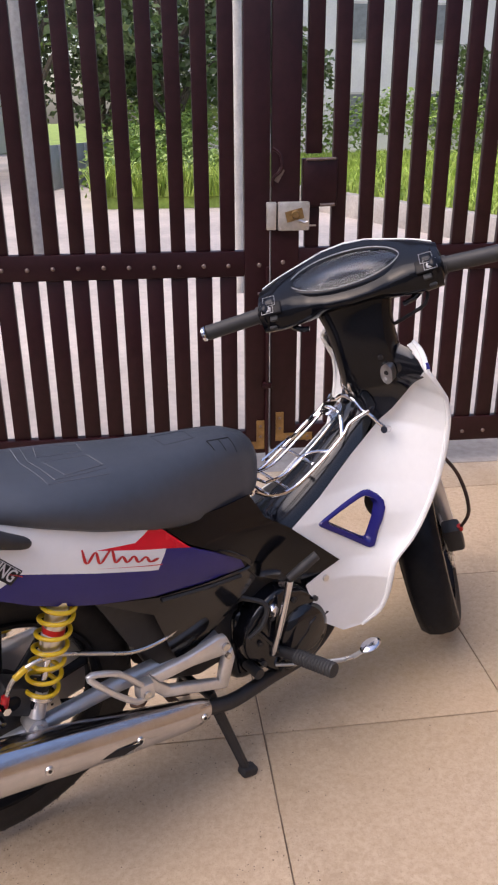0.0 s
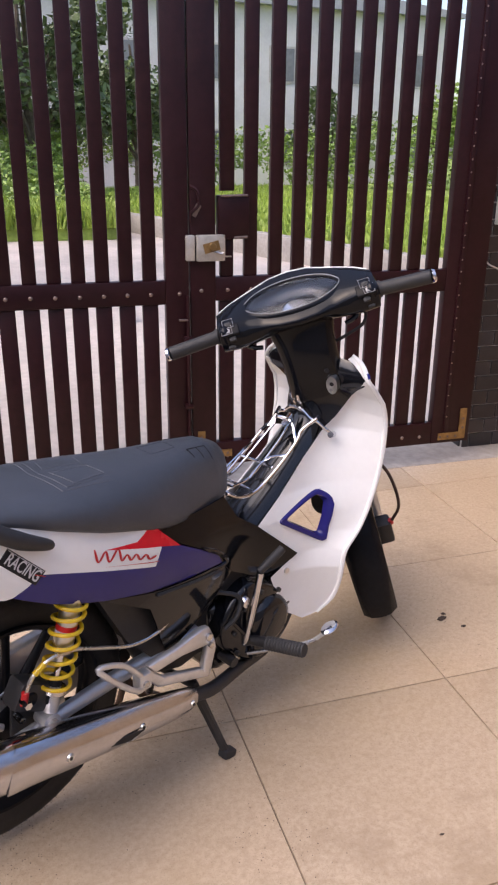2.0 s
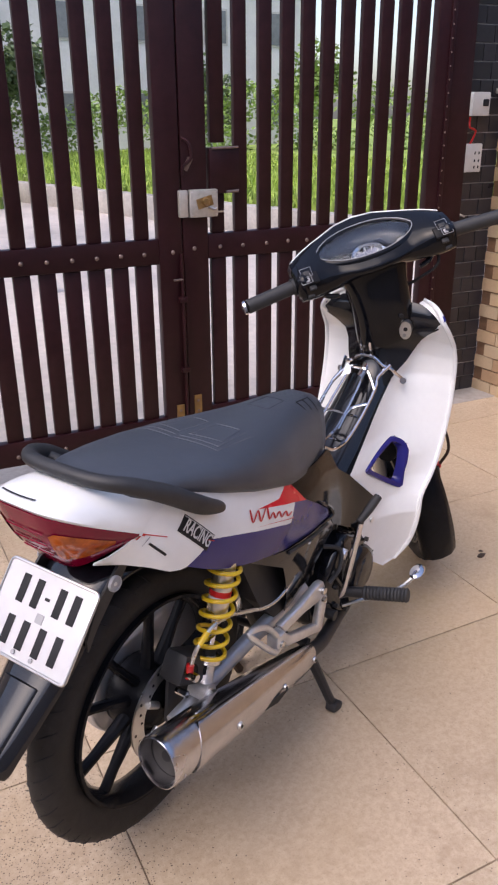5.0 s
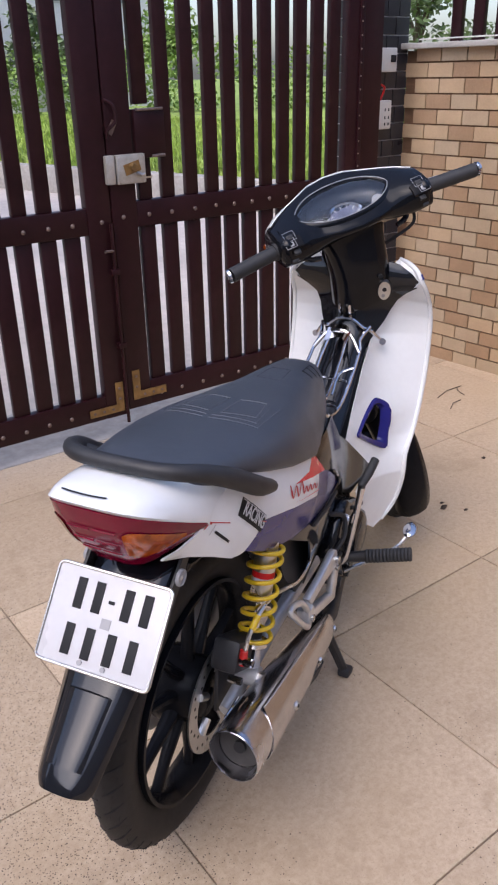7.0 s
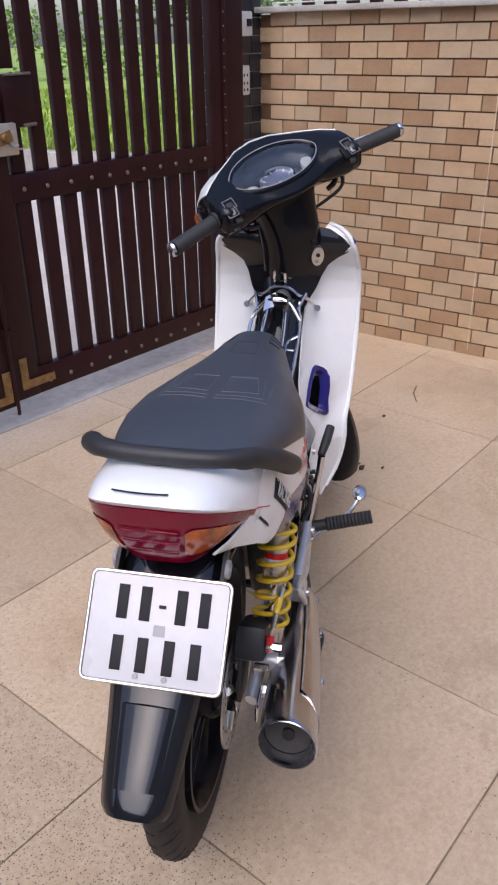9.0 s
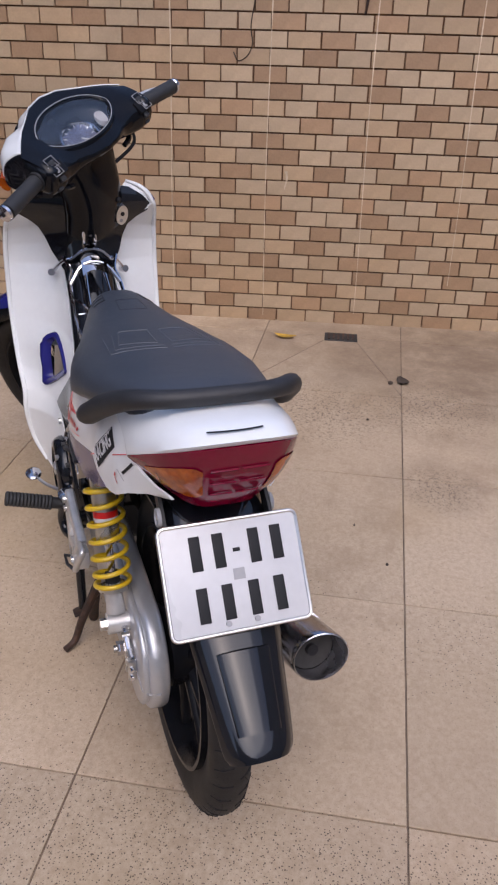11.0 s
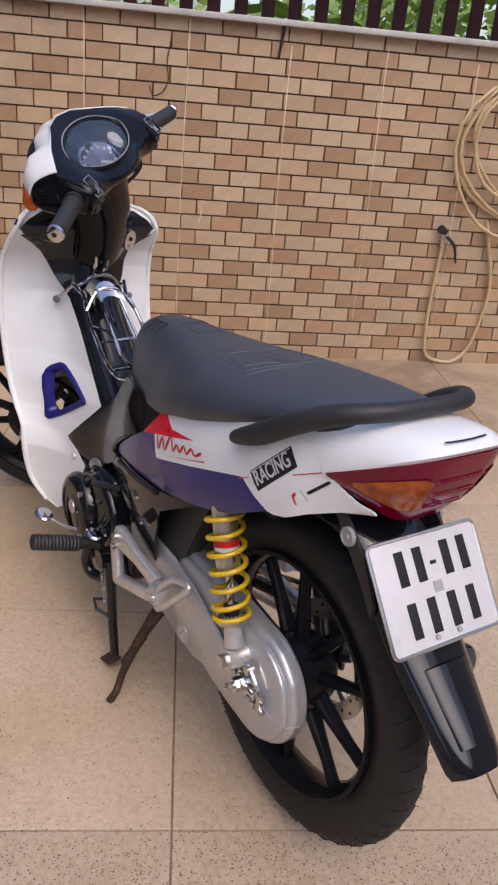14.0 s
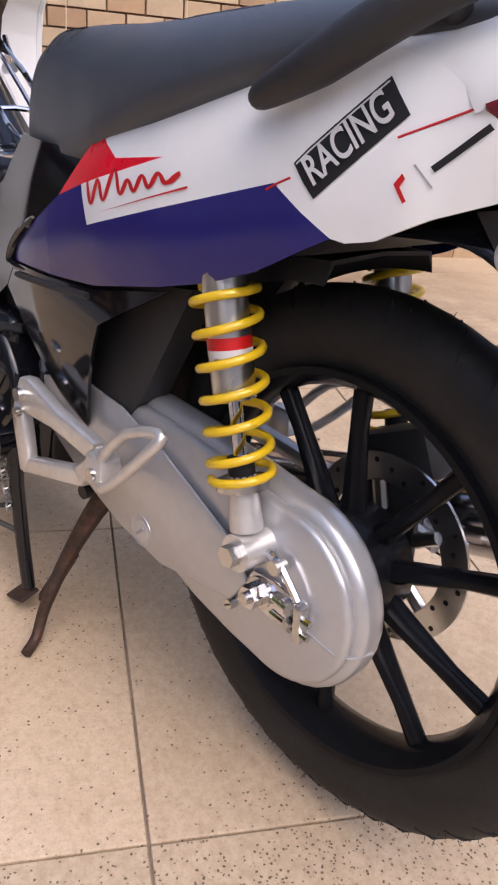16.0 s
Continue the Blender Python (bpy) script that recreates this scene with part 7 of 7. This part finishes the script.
for s in (1, -1):
    block = part("switch_block", hbox(0.022, -0.002, 0.184 * s, (0.086, 0.040, 0.068), 0.020), PIANO, handle, "black switch housing", angle=60)
    part("block_plate", hbox(-0.006, 0.018, 0.170 * s, (0.030, 0.046, 0.012), 0.003, Matrix.Rotation(radians(-28), 4, 'Y')), SATIN, block)
    for k, (df, du, dy) in enumerate(((0.006, 0.028, 0.172), (-0.010, 0.020, 0.178), (-0.020, 0.002, 0.168), (-0.018, -0.018, 0.176))):
        part("switch", hbox(df, du, dy * s, (0.012, 0.017, 0.009), 0.0025, Matrix.Rotation(radians(-35), 4, 'Y')), GREYCASE if k == 1 else GRIP, block)
        part("switch_frame", tube(B(), [hb(df + a * 0.011, du + 0.004 + a * 0.005, dy * s + b * 0.013) for a, b in ((-1, -1), (1, -1), (1, 1), (-1, 1))], 0.0009, 5, closed=True), GREYCASE, block) if k < 2 else None
    part("cable_boss", tube(B(), [hb(0.02, -0.040, 0.150 * s), hb(0.0, -0.050, 0.130 * s), hb(-0.004, -0.056, 0.105 * s)], [0.009, 0.007, 0.006], 8, smooth=4), GLOSS, block)
    n = 12
    line = [hb(0.020 - 0.020 * k / (2 * n), -0.004 + 0.004 * k / (2 * n), s * (0.205 + 0.124 * k / (2 * n))) for k in range(2 * n + 1)]
    grip = part("grip", tube(B(), line, [0.0175 if k % 2 else 0.0168 for k in range(2 * n + 1)], 16), GRIP, handle, "ribbed black rubber grip", angle=25)
    e = line[-1]
    part("grip_collar", tube(B(), [line[0] - BLEFT * 0.004 * s, line[1]], 0.0205, 16), GRIP, grip)
    part("bar_end", tube(B(), [e, e + BLEFT * 0.004 * s, e + BLEFT * 0.010 * s, e + BLEFT * 0.012 * s], [0.0135, 0.0175, 0.0165, 0.010], 18), CHROME, grip, "chrome bar end")
    part("bar_end_bolt", tube(B(), [e + BLEFT * 0.0115 * s, e + BLEFT * 0.0135 * s], 0.005, 6), INK, grip)
    part("indicator", loft(B(), [[hb(0.136 - 0.026 * abs(t) + 0.017 * math.cos(a), -0.058 + 0.021 * math.sin(a) * (1 - 0.3 * t), s * (0.145 + 0.052 * t)) for a in np.linspace(0, 2 * math.pi, 12, endpoint=False)] for t in (0, 0.35, 0.7, 1)]), AMBER, handle, "amber front indicator")
part("lever", tube(B(), [hb(0.045, -0.012, -0.200), hb(0.056, -0.016, -0.225), hb(0.050, -0.018, -0.28), hb(0.036, -0.018, -0.318)], [0.008, 0.0065, 0.006, 0.007], 8, smooth=4), ALU, handle, "bare aluminium brake lever")
part("cowl_mark", hbox(0.112, 0.004, 0.132, (0.004, 0.010, 0.022), 0.001), INK, handle)
head_l = B()
bmesh.ops.create_uvsphere(head_l, u_segments=24, v_segments=14, radius=1.0)
moved(head_l, Matrix.Translation(hb(0.160, -0.035, 0)) @ TURNED @ Matrix.Diagonal((0.038, 0.088, 0.042, 1)))
part("headlamp", head_l, LENS, handle, "clear headlamp lens")
part("throttle_cable", tube(B(), [hb(0.02, -0.040, -0.165), hb(-0.004, -0.068, -0.150), hb(0.006, -0.095, -0.105), hb(0.03, -0.125, -0.055)], 0.0042, 8, smooth=6), INK, handle)
# column cover below the cowl
rings = []
for u, w, f0, f1 in ((-0.030, 0.098, 0.000, 0.12), (-0.050, 0.086, -0.006, 0.11), (-0.075, 0.078, -0.018, 0.10), (-0.11, 0.074, -0.032, 0.085), (-0.14, 0.073, -0.040, 0.070), (-0.175, 0.074, -0.044, 0.060), (-0.225, 0.076, -0.044, 0.056)):
    ring = []
    for k in range(28):
        a = 2 * math.pi * k / 28
        c, s_ = math.cos(a), math.sin(a)
        ring.append(hb((f0 + f1) / 2 + (f1 - f0) / 2 * math.copysign(abs(c) ** 0.6, c), u, w * math.copysign(abs(s_) ** 0.6, s_)))
    rings.append(ring)
colp = part("column_cover", loft(B(), rings), PIANO, bike, "glossy black steering column cover", angle=60)
part("cover_screw", rod(B(), hb(-0.046, -0.150, -0.030), hb(-0.040, -0.150, -0.030), 0.006, n=10), INK, colp)

# front fork, mudguard, brake
for s in (1, -1):
    a = CF + Vector((0, 0.062 * s, 0))
    leg = part("fork_leg", st(tube(B(), [a + UPW * -0.02, a + UPW * 0.10 + FW * -0.012, a + UPW * 0.30 + FW * -0.014], [0.020, 0.021, 0.020], 14)), SILVER, bike, "silver front fork leg")
    part("fork_tube", st(rod(B(), a + UPW * 0.29 + FW * -0.014, a + UPW * 0.46 + FW * -0.014, 0.0155)), CHROME, leg)
part("fork_yoke", st(boxed(CF + UPW * 0.44 - FW * 0.014, (0.06, 0.17, 0.04), Matrix.Rotation(-RAKE, 4, 'Y'), bevel=0.01)), MATTE, bike)
part("front_axle", st(rod(B(), CF + Vector((0, -0.095, 0)), CF + Vector((0, 0.095, 0)), 0.010, n=10)), STEEL, bike)
arc = []
for k in range(27):
    a = radians(42 + k * 6.6)
    wd = 0.052 + 0.006 * math.sin(math.pi * k / 26)
    arc.append([CF + Vector((math.cos(a) * r_, y * wd, math.sin(a) * r_)) for r_, y in ((0.272, -1.0), (0.300, -0.96), (0.316, -0.55), (0.320, 0.0), (0.316, 0.55), (0.300, 0.96), (0.272, 1.0), (0.268, 0.96), (0.296, 0.90), (0.316, 0), (0.296, -0.90), (0.268, -0.96))])
fm = part("front_mudguard", st(loft(B(), arc)), SATIN, bike, "black front mudguard with a blue top", angle=60)
part("blue_top", st(loft(B(), [[CF + Vector((math.cos(radians(a)) * r_, y, math.sin(radians(a)) * r_)) for r_, y in ((0.305, -0.054), (0.322, -0.032), (0.326, 0.0), (0.322, 0.032), (0.305, 0.054), (0.302, 0.05), (0.318, 0.0), (0.302, -0.05))] for a in range(50, 132, 8)])), BLUE, fm, angle=60)
fc = part("brake_caliper", st(boxed(CF + UPW * 0.055 - FW * 0.075 + Vector((0, -0.075, 0)), (0.05, 0.05, 0.085), Matrix.Rotation(-RAKE, 4, 'Y'), bevel=0.010)), MATTE, bike, "black front brake caliper")
part("caliper_fitting", st(rod(B(), CF + UPW * 0.085 - FW * 0.085 + Vector((0, -0.10, 0)), CF + UPW * 0.10 - FW * 0.085 + Vector((0, -0.10, 0)), 0.008, n=8)), SMALLRED, fc)
part("brake_hose", st(tube(B(), [CF + UPW * 0.09 - FW * 0.085 + Vector((0, -0.10, 0)), CF + UPW * 0.16 - FW * 0.09 + Vector((0, -0.135, 0)), CF + UPW * 0.25 - FW * 0.05 + Vector((0, -0.13, 0)), CF + UPW * 0.33 - FW * 0.02 + Vector((0, -0.09, 0)), CF + UPW * 0.42 - FW * 0.02 + Vector((0, -0.05, 0))], 0.0048, 8, smooth=6)), RUST, bike, "dark front brake hose")

# ---- tiles and bricks, last ----
E1, E2, ORIGIN = Vector((0.6258, 0.0155, 0)), Vector((-0.0155, 0.6258, 0)), Vector((-2.418, -1.488, 0))
ang = math.atan2(E1.y, E1.x)
bm = boxed((0, 0, -0.006), (0.6225, 0.6225, 0.012), bevel=0.0015)
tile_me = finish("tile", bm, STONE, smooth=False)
for i in range(-10, 8):
    for j in range(-9, 6):
        c = ORIGIN + E1 * (i + 0.5) + E2 * (j + 0.5)
        if not (-8.2 < c.x < 0.75 and -6.2 < c.y < 0.32):
            continue
        if c.x > WALL_X - 0.0945 * c.y + 0.3:
            continue
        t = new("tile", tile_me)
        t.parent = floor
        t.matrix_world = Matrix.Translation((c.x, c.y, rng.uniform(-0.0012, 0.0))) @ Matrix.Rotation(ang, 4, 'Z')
COURSE, PITCH = 0.0659, 0.1389
brick_me = [finish("brick", boxed((0, 0, 0), (0.012, PITCH - 0.0065, COURSE - 0.0068), bevel=0.0012), m_, smooth=False) for m_ in (BRICK_A, BRICK_B, BRICK_C, BRICK_B, BRICK_A)]
count = 0
verts = [[], [], []]
faces = [[], [], []]
for r in range(22):
    z = -0.008 + COURSE * (r + 0.5)
    for k in range(-3, 52):
        s = 0.139 + PITCH * (k + 0.5 * (r % 2)) + rng.uniform(-0.001, 0.001)
        if not -0.17 < s < 6.2 or z > WALL_TOP:
            continue
        kind = 2 if k % 3 == (0, 1, 2, 0)[r % 4] else rng.choice((0, 1, 1, 1, 0))
        p = wall_at(s, 0.0 + rng.uniform(-0.0012, 0.0012), z)
        if 1.0 < s < 2.75 and r < 22 and count < 300:
            count += 1
            b = new("brick", brick_me[kind])
            b.parent = wall_east
            b.matrix_parent_inverse = wall_east.matrix_world.inverted()
            b.matrix_world = Matrix.Translation(p) @ WALLROT
        else:
            h = Vector((0.006, (PITCH - 0.0065) / 2, (COURSE - 0.0068) / 2))
            q = len(verts[kind])
            for sx, sy, sz in ((-1, -1, -1), (-1, 1, -1), (-1, 1, 1), (-1, -1, 1), (1, -1, -1), (1, 1, -1), (1, 1, 1), (1, -1, 1)):
                verts[kind].append(tuple(p + WALLROT.to_3x3() @ Vector((sx * h.x, sy * h.y, sz * h.z))))
            faces[kind] += [tuple(q + a for a in f) for f in ((0, 1, 2, 3), (0, 4, 5, 1), (3, 2, 6, 7), (0, 3, 7, 4), (1, 5, 6, 2))]
bpy.context.view_layer.update()
for kind, m_ in enumerate((BRICK_A, BRICK_B, BRICK_C)):
    me = bpy.data.meshes.new("bricks")
    me.from_pydata(verts[kind], [], faces[kind])
    me.materials.append(m_)
    ob = new("bricks", me)
    ob.parent = wall_east
    ob.matrix_parent_inverse = wall_east.matrix_world.inverted()
    ob["kind"] = "stuff"
# dark tiles on the pier, staggered
for r in range(32):
    edges = [-0.159, -0.045, 0.028, 0.099] if r % 2 else [-0.159, -0.120, 0.010, 0.099]
    for a, b in zip(edges, edges[1:]):
        o = part("tile", boxed(((a + b) / 2, 0.198, 0.037 + r * 0.0745), (b - a - 0.005, 0.010, 0.0695), bevel=0.001), DARKTILE, pier, smooth=False)

    for a, b in ([(0.207, 0.280), (0.280, 0.400)] if r % 2 else [(0.207, 0.340), (0.340, 0.400)]):
        part("tile", boxed((-0.162, (a + b) / 2, 0.037 + r * 0.0745), (0.010, b - a - 0.005, 0.0695), bevel=0.001), DARKTILE, pier, smooth=False)
